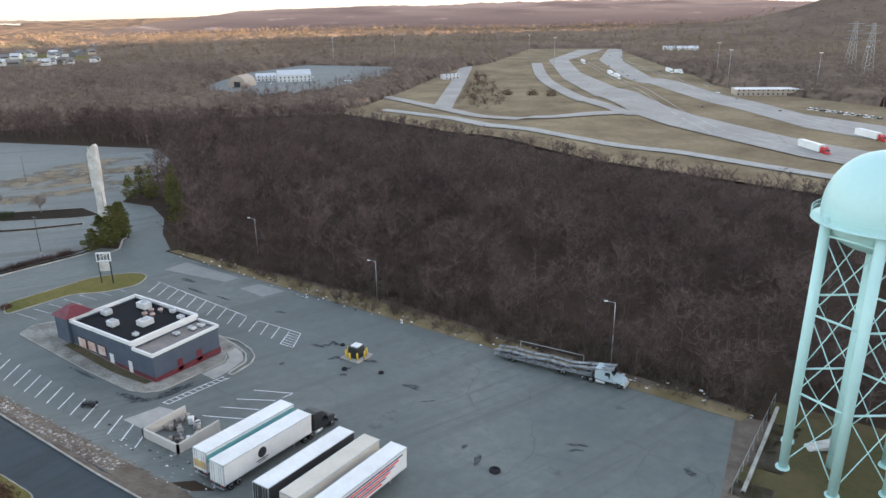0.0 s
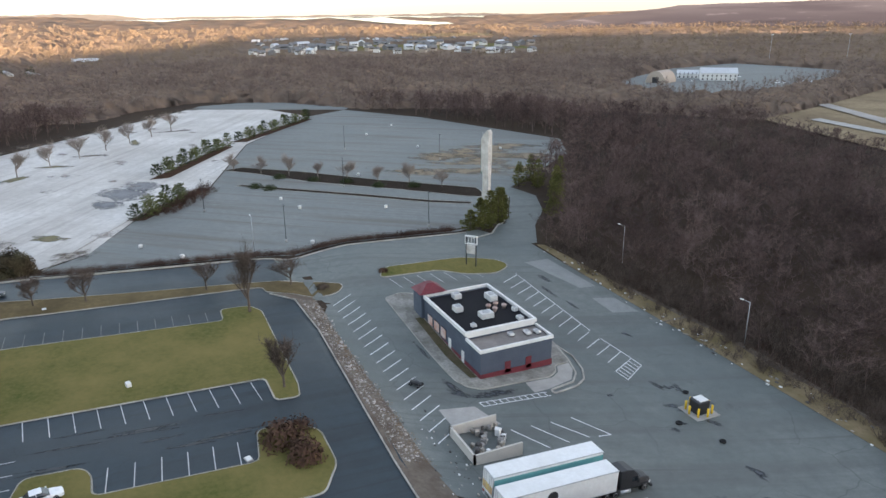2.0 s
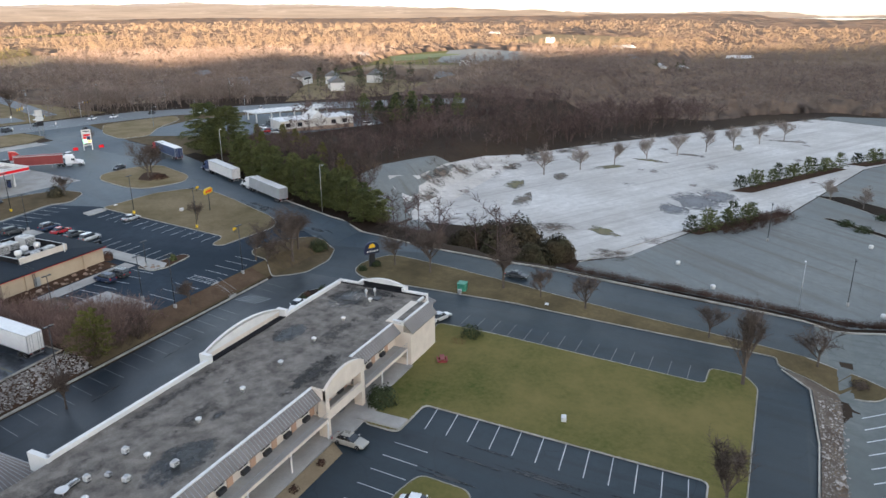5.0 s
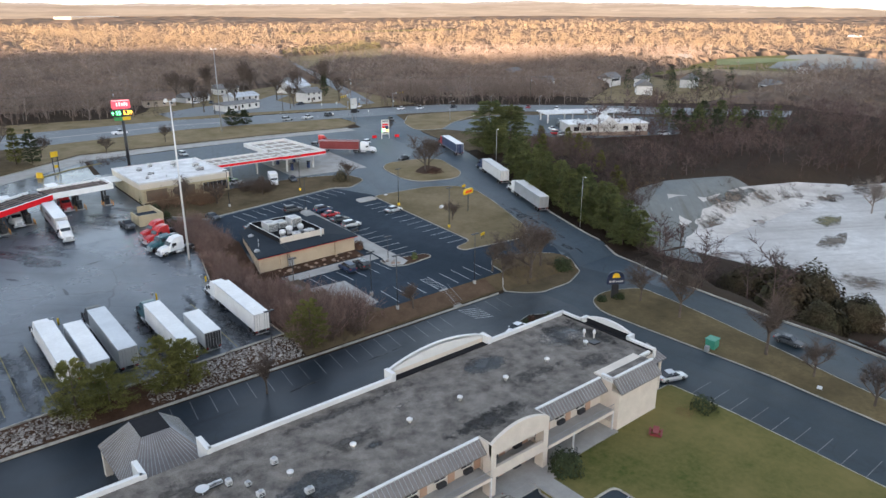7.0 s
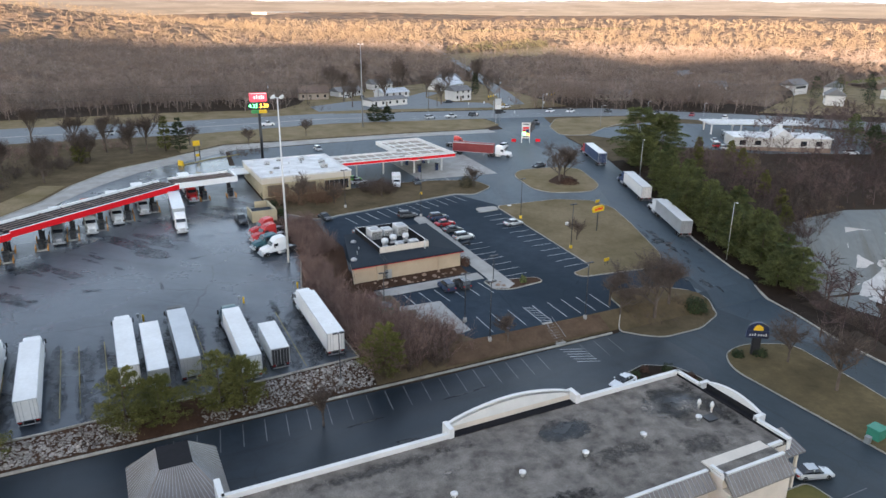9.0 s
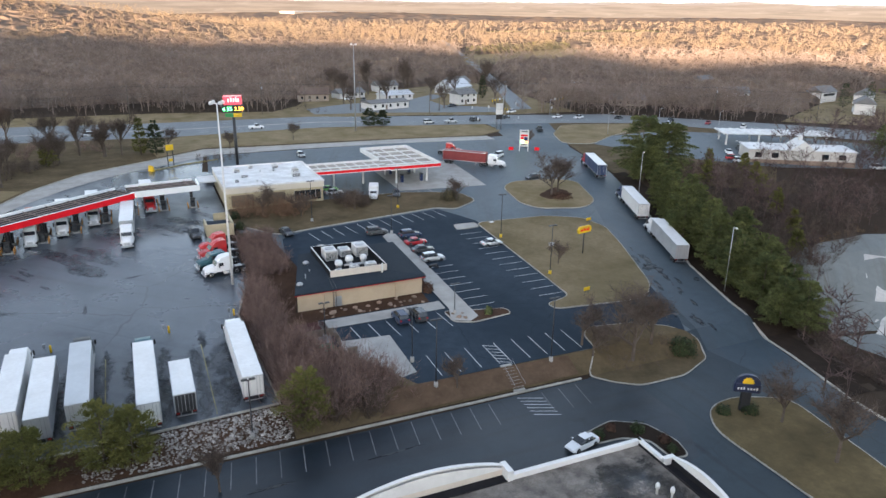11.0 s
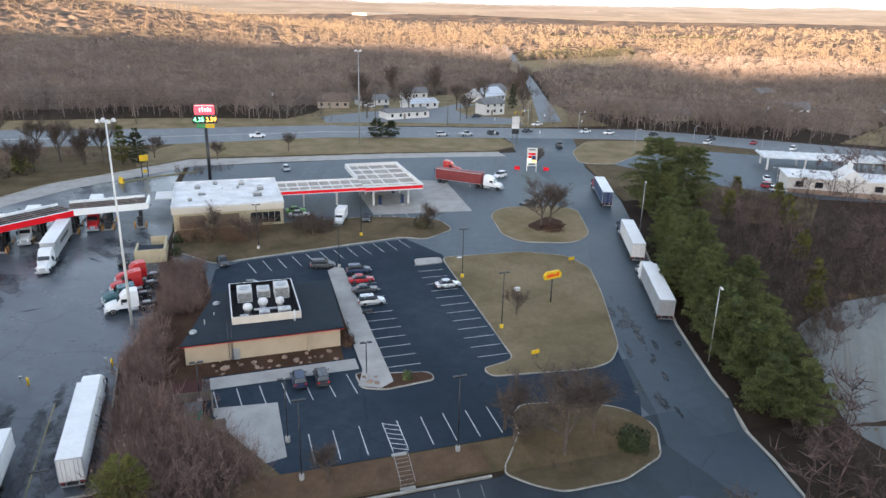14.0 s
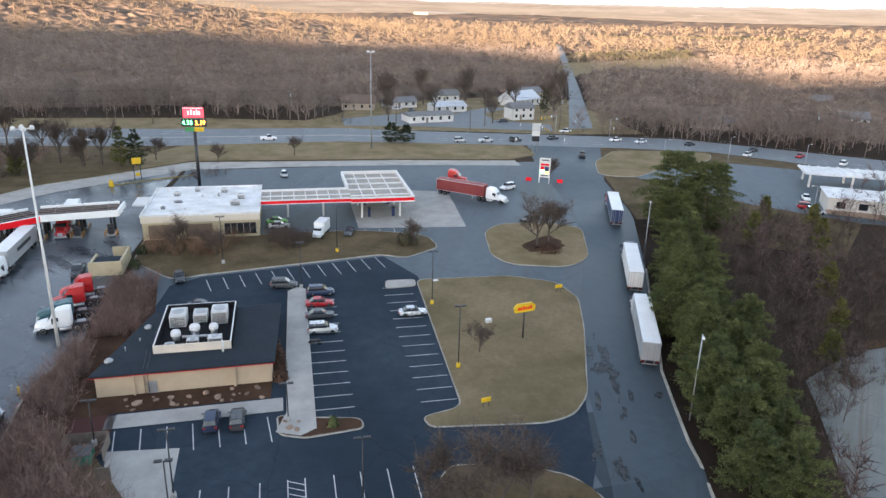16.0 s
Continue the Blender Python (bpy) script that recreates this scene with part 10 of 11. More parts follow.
def high_mast(x, y, h, label, material=None, heads=4):
    t = thing("light_mast", label, "street lamp", x, y)
    bm = bmesh.new()
    cyl(bm, (0, 0, -0.2), (0, 0, h), 0.24, 0.11, 12)
    part("pole", bm, material or WHITE_TRIM, t)
    for k in range(heads):
        a = k * math.tau / heads + 0.4
        q = Vector((math.cos(a), math.sin(a), 0))
        bm = bmesh.new()
        cyl(bm, (0, 0, h - 0.2), q * 0.9 + Vector((0, 0, h)), 0.06, None, 6)
        lathe(bm, [(0.12, h + 0.35), (0.3, h + 0.2), (0.36, h - 0.15), (0.3, h - 0.2)], q.x * 1.1, q.y * 1.1, 10)
        part("lamp_head", bm, WHITE_TRIM, t)
    return t


high_mast(-93.1, -106.3, 32, "tall white light mast with four lamp heads")
high_mast(-155.1, -234, 30.5, "tall grey light mast beside the highway", STEEL)
for x, y in ((-527, 600), (-489, 660), (-350, 715), (-301, 672), (-112, 560), (-53, 556), (-134, 622), (-30, 640)):
    high_mast(x, y, 28, "tall grey light mast along the freeway", STEEL, 6)


def lot_lamp(x, y, h, label="slim black car park lamp post on a yellow base", base=True, group="car park lamps", rz=0.0):
    t = thing("lamp_post", label, "street lamp", x, y, rz, group=group)
    bm = bmesh.new()
    cyl(bm, (0, 0, 0), (0, 0, h), 0.09, 0.07, 8)
    part("pole", bm, BLACK, t)
    for s in (-1, 1):
        boxes("lamp_head", BLACK, t, (min(0.1 * s, 0.85 * s), max(0.1 * s, 0.85 * s), -0.2, 0.2, h - 0.05, h + 0.12), bevel=0.03)
    bm = bmesh.new()
    cyl(bm, (0, 0, -0.3), (0, 0, 0.75), 0.32, 0.3, 12)
    part("footing", bm, YELLOW if base else CONCRETE, t, "yellow concrete footing" if base else "grey concrete footing")
    return t


for x, y, h, b in ((-136.2, -138.2, 9.6, True), (-114.5, -134.9, 9.3, False), (-150.2, -112, 9.6, True), (-149.8, -91.3, 9.7, True), (-114.2, -63.4, 10.2, False), (-132.9, -63.6, 10.2, False), (-125.6, -82.2, 5.4, False), (-103.3, -81.2, 6.0, False), (-128.6, -121.6, 8.5, False), (-113.4, -70.4, 8.5, False)):
    lot_lamp(x, y, h, "slim black car park lamp post on a yellow base" if b else "slim black car park lamp post on a concrete base", b)
lot_lamp(-89.0, -61.9, 8.0, "slim dark lamp post on the stony bank", False)
for x, y in ((-81.4, -91.4), (-65.3, -90.9), (-91.5, -93.9)):
    t = thing("bay_marker", "yellow guard post with a small grey connector box", "bollard", x, y, 10, group="truck bay markers")
    bm = bmesh.new()
    lathe(bm, [(0.16, -0.2), (0.16, 1.05), (0.1, 1.14), (0.02, 1.15)], 0, 0, 10)
    part("post", bm, YELLOW, t)
    boxes("box", STEEL, t, (0.55, 0.95, -0.15, 0.15, 0.9, 1.5), (0.71, 0.79, -0.04, 0.04, -0.1, 0.9), bevel=0.02, label="grey connector box on a pole")
for x, y in ((-184, 49), (-224, 33), (-180, 88), (-235, 80), (-300, 100), (-262, 128)):
    lot_lamp(x, y, 10.0, "slim grey lamp post in the abandoned car park", False, "old lot lamps")
for x, y in ((-228, 57), (-183, 23), (-204, 84), (-180, 55), (-196, 14), (-215, 60), (-250, 90), (-290, 130), (-330, 120), (-270, 160), (-350, 140)):
    t = thing("lamp_stub", "white concrete lamp footing in the abandoned car park", "footing", x, y, group="lamp footings")
    bm = bmesh.new()
    lathe(bm, [(0.55, -0.1), (0.55, 0.75), (0.45, 0.85), (0.05, 0.86)], 0, 0, 12)
    part("footing", bm, WHITE_TRIM, t)


def road_lamp(x, y, h, rz, label="grey cobra-head lamp beside the road"):
    t = thing("street_lamp", label, "street lamp", x, y, rz, group="road lamps")
    bm = bmesh.new()
    cyl(bm, (0, 0, -0.2), (0, 0, h), 0.1, 0.07, 8)
    cyl(bm, (0, 0, h), (1.4, 0, h + 0.2), 0.05, 0.04, 6)
    part("pole", bm, STEEL, t)
    boxes("lamp_head", WHITE_TRIM, t, (1.2, 1.9, -0.15, 0.15, h + 0.12, h + 0.28), bevel=0.04)


for x, y, h, rz in ((-176.6, -73.8, 12.4, 60), (-195.3, -122.9, 13.2, 60), (-180, 40, 9, 180), (-242, -200, 8, 120), (-262, -196, 9, 200), (-280, -184, 9, 200), (-258, -152, 6, 0), (-265, -148, 6, 0), (-36, 109.5, 12.3, 200), (-90, 112, 9, 200), (-132, 117, 9, 200)):
    road_lamp(x, y, h, rz)


def text_part(parent, body, size, m, material, name="lettering", extrude=0.02):
    cu = bpy.data.curves.new(name, "FONT")
    cu.body, cu.size, cu.extrude, cu.align_x, cu.align_y = body, size, extrude, "CENTER", "CENTER"
    tmp = bpy.data.objects.new(name, cu)
    me = bpy.data.meshes.new_from_object(tmp)
    bpy.data.objects.remove(tmp)
    me.materials.append(material)
    ob = new(name, me)
    ob.parent, ob.matrix_basis = parent, m
    return ob


LED_GREEN, LED_AMBER = lamp_mat("green_led", (0.1, 1.0, 0.25), 2.2), lamp_mat("amber_led", (1.0, 0.36, 0.04), 2.2)
SIGN_RED = lamp_mat("lit_red_panel", (0.75, 0.05, 0.07), 0.5)
SIGN_WHITE = lamp_mat("lit_white_panel", (0.8, 0.8, 0.78), 0.16)
SIGN_GREEN = mat("sign_green", (0.05, 0.30, 0.09), 0.5, amount=0.25)
# tall price sign behind the store; faces +y
PS = thing("price_sign", "tall black pole sign with lit red and price panels", "sign", -105.8, -184.5, -8)
bm = bmesh.new()
cyl(bm, (0, 0, -0.3), (0, 0, 15.2), 0.45, 0.4, 14)
part("pole", bm, BLACK, PS)
pn = boxes("brand_panel", SIGN_RED, PS, (-2.4, 2.4, -0.35, 0.35, 18.6, 21.0), bevel=0.08, label="lit red brand panel with pale shapes")
boxes("brand_mark", SIGN_WHITE, pn, *[(x, x + 0.38, 0.36, 0.4, 19.3, 20.2 + 0.25 * (k % 2)) for k, x in enumerate((-1.7, -1.1, -0.5, 0.2, 0.9))], (-2.3, 2.3, 0.36, 0.4, 20.78, 20.92))
pn = boxes("price_panel", BLACK, PS, (-3.0, 3.0, -0.3, 0.3, 16.4, 18.3), bevel=0.06, label="dark digital price panel")
text_part(pn, "4.35", 1.5, Matrix.Translation((1.52, 0.32, 17.32)) @ Euler((math.pi / 2, 0, math.pi)).to_matrix().to_4x4(), LED_GREEN, "green_price")
text_part(pn, "3.39", 1.5, Matrix.Translation((-1.52, 0.32, 17.32)) @ Euler((math.pi / 2, 0, math.pi)).to_matrix().to_4x4(), LED_AMBER, "amber_price")
boxes("service_panel", SIGN_GREEN, PS, (0, 2.2, -0.25, 0.25, 15.2, 16.2), bevel=0.04)
boxes("diner_panel", YELLOW, PS, (-2.2, 0, -0.25, 0.25, 15.2, 16.2), bevel=0.04)
# yellow pole sign on the lawn
DS = thing("diner_sign", "yellow hexagonal diner sign on a black pole", "sign", -161.9, -98.2, 12)
bm = bmesh.new()
cyl(bm, (0, 0, -0.2), (0, 0, 4.8), 0.12, None, 8)
part("pole", bm, BLACK, DS)
bm = bmesh.new()
prism(bm, [(-1.7, 4.6), (1.7, 4.6), (1.95, 5.4), (1.3, 6.0), (-1.3, 6.0), (-1.95, 5.4)], -0.2, 0.2, "y")
pn = part("panel", bm, YELLOW, DS, "yellow shaped panel")
boxes("brand_mark", RED, pn, *[(x, x + 0.3, 0.2, 0.23, 5.0, 5.45 + 0.15 * (k % 3 == 0)) for k, x in enumerate((-1.2, -0.75, -0.3, 0.15, 0.6, 1.0))], *[(x, x + 0.3, -0.23, -0.2, 5.0, 5.45) for x in (-1.2, -0.75, -0.3, 0.15, 0.6, 1.0)])
for x, y in ((-151, -80.9), (-173.7, -113.3)):
    t = thing("direction_sign", "small yellow direction sign on the lawn", "sign", x, y, 10, group="direction signs")
    bm = bmesh.new()
    for s in (-0.4, 0.4):
        cyl(bm, (s, 0, -0.1), (s, 0, 1.5), 0.05, None, 6)
    part("post", bm, BLACK, t)
    boxes("panel", YELLOW, t, (-0.7, 0.7, -0.08, 0.08, 0.95, 1.6), bevel=0.05)
# price board at the junction
MS = thing("price_board", "white framed price board with coloured panels", "sign", -196.6, -183.3, -25)
boxes("post", WHITE_TRIM, MS, (-1.5, -1.25, -0.15, 0.15, -0.2, 7.0), (1.25, 1.5, -0.15, 0.15, -0.2, 7.0))
pn = boxes("panel", WHITE_TRIM, MS, (-1.25, 1.25, -0.1, 0.1, 1.6, 7.0))
boxes("colour_panel", RED, pn, (-1.1, 1.1, 0.1, 0.13, 4.9, 5.5), (0.1, 1.1, 0.1, 0.13, 3.9, 4.7))
boxes("colour_panel", NAVY, pn, (-1.1, 0.0, 0.1, 0.13, 3.4, 4.7))
boxes("colour_panel", LED_GREEN, pn, (0.1, 1.1, 0.1, 0.13, 2.7, 3.7))
boxes("colour_panel", LED_AMBER, pn, (-1.1, 0.0, 0.1, 0.13, 2.7, 3.3))
boxes("text_bar", BLACK, pn, (-1.0, 1.0, 0.1, 0.13, 6.3, 6.6), (-1.0, 1.0, 0.1, 0.13, 2.0, 2.3))
for x, y in ((-192.6, -184.6), (-200.6, -181.6)):
    t = thing("lawn_sign", "small red sign beside the price board", "sign", x, y, -25, group="lawn signs")
    boxes("panel", RED, t, (-0.8, 0.8, -0.05, 0.05, 0.4, 1.4), bevel=0.03)
    boxes("post", BLACK, t, (-0.7, -0.6, -0.04, 0.04, -0.1, 0.4), (0.6, 0.7, -0.04, 0.04, -0.1, 0.4))
# clearance frame over the truck entrance
CF = thing("clearance_frame", "yellow clearance sign on two black posts", "sign", -89.1, -197.7, 20)
boxes("post", BLACK, CF, (-0.9, -0.7, -0.1, 0.1, -0.2, 5.4), (0.7, 0.9, -0.1, 0.1, -0.2, 5.4))
boxes("panel", YELLOW, CF, (-1.1, 1.1, -0.12, 0.12, 4.4, 6.0), (-0.6, 0.5, -0.12, 0.12, 1.2, 2.0), bevel=0.04)
kerb("kerb", [(-84, -192.6), (-93, -198), (-102.4, -201.4)], False, 0.45, 0.2, YELLOW_PAINT, "yellow painted kerb at the truck entrance")
yb = thing("barrier", "yellow concrete barrier block", "barrier", -83.6, -192.4, 30)
bm = bmesh.new()
prism(bm, [(-0.4, 0), (0.4, 0), (0.2, 0.9), (0.15, 1.5), (-0.15, 1.5), (-0.2, 0.9)], -1.0, 1.0, "y")
part("block", bm, YELLOW, yb)
# motel sign: dark box with a yellow half sun
SIGN_TURN = -34.0                                     # faces the motel lot
DI = thing("motel_sign", "dark navy motel sign with a yellow half sun", "sign", -151.5, -44.2, SIGN_TURN)
boxes("pylon", BLACK, DI, (-0.8, 0.8, -0.35, 0.35, -0.3, 3.6), bevel=0.08)
DI.scale = (0.82, 0.82, 0.86)
pn = boxes("panel", mat("sign_navy", (0.025, 0.035, 0.075), 0.4, amount=0.25), DI, (-2.1, 2.1, -0.4, 0.4, 3.4, 5.0), bevel=0.15, label="navy sign box")
bm = bmesh.new()
prism(bm, [(2.0 * math.cos(a) * 0.98, 5.0 + 1.5 * math.sin(a)) for a in np.linspace(0, math.pi, 15)], -0.3, 0.3, "y")
part("sign_top", bm, MATS["sign_navy"], pn, "rounded navy sign top")
bm = bmesh.new()
prism(bm, [(1.0 * math.cos(a) * (1 if k % 2 else 0.84), 5.0 + 1.15 * math.sin(a) * (1 if k % 2 else 0.84)) for k, a in enumerate(np.linspace(0, math.pi, 15))], -0.34, 0.34, "y")
part("sun_emblem", bm, YELLOW, pn, "yellow half-sun emblem")
for x in (-1.6, -1.15, -0.7, -0.25, 0.4, 0.85, 1.3):
    for y in (0.4, -0.43):
        boxes("brand_mark", WHITE_TRIM, pn, (x, x + 0.24, y, y + 0.03, 3.95, 4.3 + 0.12 * (x in (-1.6, 0.4))))
# derelict tower sign
BS = thing("tower_sign", "tall derelict white sign tower with torn sheets", "sign", -174, 102.8, 25)
bm = bmesh.new()
for px, py in ((-0.9, -0.5), (0.9, -0.5), (-0.9, 0.5), (0.9, 0.5)):
    cyl(bm, (px, py, -0.5), (px, py, 26.0), 0.16, None, 6)
for z in np.arange(1.5, 26, 2.0):
    for py in (-0.5, 0.5):
        cyl(bm, (-0.9, py, z), (0.9, py, z + 1.0), 0.06, None, 5)
    cyl(bm, (-0.9, -0.5, z), (-0.9, 0.5, z), 0.06, None, 5)
    cyl(bm, (0.9, -0.5, z), (0.9, 0.5, z), 0.06, None, 5)
part("lattice", bm, STEEL, BS, "steel lattice mast")
gs = random.Random(9)
for k in range(13):
    z = 0.4 + k * 1.55
    w0, w1 = gs.uniform(-1.1, -0.8), gs.uniform(0.7, 1.1)
    boxes("cladding_sheet", DIRTY_WHITE, BS, (w0, w1, -0.62 - 0.02 * (k % 2), -0.56, z, z + 1.5), (w0, w1, 0.56, 0.62 + 0.02 * (k % 2), z, z + 1.5), (-1.08, -1.0, -0.56, 0.56, z, z + 1.45), (1.0, 1.08, -0.56, 0.56, z + 0.05, z + 1.5))
bm = bmesh.new()
prism(bm, [(-1.3, 15.4), (1.0, 14.6), (1.15, 19.5), (1.2, 26.0), (0.8, 26.8), (0.2, 26.2), (-0.7, 25.2), (-1.3, 24.2)], -0.8, 0.8, "y")
part("head_panel", bm, DIRTY_WHITE, BS, "torn white head panel")
boxes("old_panel", mat("faded_green_panel", (0.10, 0.19, 0.16), 0.7, amount=0.4), BS, (-1.42, -1.3, -0.75, 0.75, 14.6, 23.6), label="faded green side panel")
# empty sign frame on the island
SF = thing("sign_frame", "empty grey sign frame with a white lower panel", "sign", -142.4, 82.4, 40)
boxes("post", BLACK, SF, (-1.3, -1.1, -0.12, 0.12, -0.2, 7.2), (1.1, 1.3, -0.12, 0.12, -0.2, 7.2))
boxes("frame", WHITE_TRIM, SF, (-1.5, 1.5, -0.2, 0.2, 7.0, 7.3), (-1.5, 1.5, -0.2, 0.2, 5.2, 5.45), (-1.5, -1.3, -0.2, 0.2, 5.4, 7.1), (1.3, 1.5, -0.2, 0.2, 5.4, 7.1), *[(x, x + 0.08, -0.05, 0.05, 5.4, 7.0) for x in (-0.7, 0.0, 0.7)])
boxes("panel", DIRTY_WHITE, SF, (-1.1, 1.1, -0.15, 0.15, 3.0, 5.0))
# pylon sign at the junction
PY = thing("pylon_sign", "white and black pylon sign at the junction", "sign", -207.2, -220.7, -10)
bm = bmesh.new()
for s in (-0.8, 0.8):
    cyl(bm, (s, 0, -0.2), (s, 0, 9.5), 0.14, None, 8)
part("post", bm, STEEL, PY)
boxes("panel", ALU_WHITE, PY, (-1.3, 1.3, -0.25, 0.25, 7.4, 9.8), bevel=0.05)
boxes("panel", WHITE_TRIM, PY, (-1.3, 1.3, -0.22, 0.22, 5.7, 7.3), bevel=0.04)
boxes("panel", BLACK, PY, (-1.2, 1.2, -0.22, 0.22, 3.9, 5.6), bevel=0.04)

# utility poles with wires along the highway
far_line = [(60, -288), (20, -287), (-30, -286), (-80, -284), (-130, -282), (-170, -276), (-204, -270), (-232, -262), (-262, -254), (-288, -240), (-313, -221), (-346, -196), (-380, -168)]
tops_ = []
for k, (x, y) in enumerate(far_line):
    nx_, ny_ = far_line[min(k + 1, len(far_line) - 1)]
    px_, py_ = far_line[max(k - 1, 0)]
    ang = math.degrees(math.atan2(ny_ - py_, nx_ - px_))
    h = 13.0
    t = thing("utility_pole", "brown wooden utility pole with crossarm and insulators", "utility pole", x, y, ang, group="utility poles")
    bm = bmesh.new()
    cyl(bm, (0, 0, -0.3), (0, 0, h), 0.19, 0.13, 8)
    part("pole", bm, POLE_WOOD, t)
    boxes("crossarm", POLE_WOOD, t, (-0.08, 0.08, -1.2, 1.2, h - 0.9, h - 0.75))
    bm = bmesh.new()
    for s in (-1.05, -0.5, 0.5, 1.05):
        cyl(bm, (0, s, h - 0.75), (0, s, h - 0.5), 0.06, None, 6)
    part("insulator", bm, STEEL, t)
    if k % 3 == 1:
        bm = bmesh.new()
        cyl(bm, (0.4, 0, h - 3.0), (0.4, 0, h - 2.0), 0.28, None, 10)
        part("transformer", bm, STEEL, t)
    tops_.append((t.matrix_basis.copy(), h))
for (ma, h), (mb, h2) in zip(tops_, tops_[1:]):
    bm = bmesh.new()
    for off, dz, r in ((-1.05, -0.5, 0.028), (1.05, -0.5, 0.028), (0.0, -3.4, 0.04), (0.0, -4.2, 0.035)):
        a, b = ma @ Vector((0, off, h + dz)), mb @ Vector((0, off, h2 + dz))
        prev = a
        for i in range(1, 9):
            f = i / 8
            q = a.lerp(b, f) - Vector((0, 0, 4 * f * (1 - f) * 0.9))
            cyl(bm, prev, q, r, None, 4, False)
            prev = q
    tagged(from_bm("wires", bm, BLACK), "slack black power wires between utility poles", "power line", "power lines", kind="stuff")
for x, y, h in ((-151.7, -298.8, 10), (-187, -300, 9), (-238, -300, 10), (-262, -330, 10), (-280, -375, 10), (-196, -262, 9)):
    t = thing("utility_pole", "brown wooden utility pole near the houses", "utility pole", x, y, 20, group="utility poles near houses")
    bm = bmesh.new()
    cyl(bm, (0, 0, -0.3), (0, 0, h), 0.16, 0.11, 8)
    part("pole", bm, POLE_WOOD, t)
    boxes("crossarm", POLE_WOOD, t, (-0.07, 0.07, -1.0, 1.0, h - 0.7, h - 0.57))
# traffic signals at the junction
for x, y, rz in ((-228, -256, 30), (-246, -247, 200), (-214, -236, 90)):
    t = thing("traffic_signal", "grey traffic signal mast with yellow heads", "traffic light", x, y, rz, group="traffic signals")
    bm = bmesh.new()
    cyl(bm, (0, 0, -0.2), (0, 0, 6.6), 0.14, 0.1, 8)
    cyl(bm, (0, 0, 6.2), (9, 0, 6.7), 0.08, 0.05, 6)
    part("mast", bm, STEEL, t)
    for px in (4.5, 6.8, 8.8):
        q = boxes("signal_head", YELLOW, t, (px - 0.17, px + 0.17, -0.16, 0.16, 5.6, 6.6), bevel=0.03)
        boxes("backplate", BLACK, q, (px - 0.3, px + 0.3, -0.2, -0.17, 5.45, 6.75))
    boxes("sign_plate", WHITE_TRIM, t, (2.6, 3.5, 0.02, 0.06, 5.9, 6.7))
for x, y in ((-224, -262), (-250, -252), (-216, -262), (-241, -268), (-222, -232), (-205, -234)):
    t = thing("road_sign", "white rectangular road sign on a post", "sign", x, y, random.Random(x).uniform(0, 40), group="road signs")
    boxes("post", STEEL, t, (-0.04, 0.04, -0.04, 0.04, -0.1, 2.2))
    boxes("plate", WHITE_TRIM, t, (-0.4, 0.4, 0.04, 0.07, 1.5, 2.5))

# ---- small things ----
gb = thing("utility_cabinet", "green utility cabinet on the tan verge", "cabinet", -146.8, -21.0, 5)
boxes("body", GREEN_BOX, gb, (-0.9, 0.9, -0.8, 0.8, 0, 1.6), bevel=0.08)
boxes("lid", GREEN_BOX, gb, (-1.0, 1.0, -0.9, 0.9, 1.6, 1.72), bevel=0.04)
boxes("meter_box", STEEL, gb, (1.6, 2.2, -0.3, 0.4, -0.1, 1.0), bevel=0.05)
pt = thing("picnic_table", "maroon picnic table on the lawn", "table", -118.2, -12.1, 30)
boxes("tabletop", MAROON, pt, (-0.9, 0.9, -0.38, 0.38, 0.8, 0.86), bevel=0.02)
boxes("bench", MAROON, pt, (-0.9, 0.9, -0.85, -0.6, 0.5, 0.55))
boxes("bench", MAROON, pt, (-0.9, 0.9, 0.6, 0.85, 0.5, 0.55))
boxes("leg", MAROON, pt, (-0.6, -0.52, -0.7, 0.7, 0.1, 0.5), (-0.6, -0.52, -0.2, 0.2, 0.4, 0.8))
boxes("leg", MAROON, pt, (0.52, 0.6, -0.7, 0.7, 0.1, 0.5), (0.52, 0.6, -0.2, 0.2, 0.4, 0.8))
for x, y, lb in ((-111.2, 9.5, "white utility box on the lawn"), (-86.2, 22.8, "white panel lying on the island"), (-152.8, -121.4, "white board lying on the lawn"), (-158, -104, "small white utility box on the lawn"), (-147.5, -4, "small pale marker on the verge")):
    t = thing("utility_box", lb, "box", x, y, 15)
    boxes("body", WHITE_TRIM, t, (-0.5, 0.5, -0.35, 0.35, 0.05, 0.75 if "box" in lb else 0.22), bevel=0.05)
    boxes("base", CONCRETE, t, (-0.6, 0.6, -0.45, 0.45, -0.1, 0.08))
# steps up the bank
ST_ = thing("steps", "pale concrete steps up the grassy bank", "steps", -125.8, -62.4, 0, z=0.0)
for k in range(9):
    y = -60.2 - k * 0.5 + 62.4
    z = hz(-125.8, -60.2 - k * 0.5) + 0.32
    boxes("step", CONCRETE, ST_, (-0.9, 0.9, y - 0.52, y, z - 0.5, z), bevel=0.02)
for s in (-1, 1):
    bm = bmesh.new()
    cyl(bm, (s * 0.85, 2.2, hz(-125.8, -60.2) + 1.2), (s * 0.85, -2.0, hz(-125.8, -64.4) + 1.2), 0.025, None, 5)
    part("handrail", bm, STEEL, ST_)


# stones: three shapes shared by all
def stone_mesh(seed):
    bm = bmesh.new()
    bmesh.ops.create_icosphere(bm, subdivisions=1, radius=0.5)
    g = random.Random(seed)
    for v in bm.verts:
        v.co *= g.uniform(0.7, 1.15)
        v.co.z *= 0.7
    me = bpy.data.meshes.new("stone")
    bm.to_mesh(me)
    bm.free()
    me.materials.append(STONE)
    return me


STONES = [stone_mesh(k) for k in range(4)]


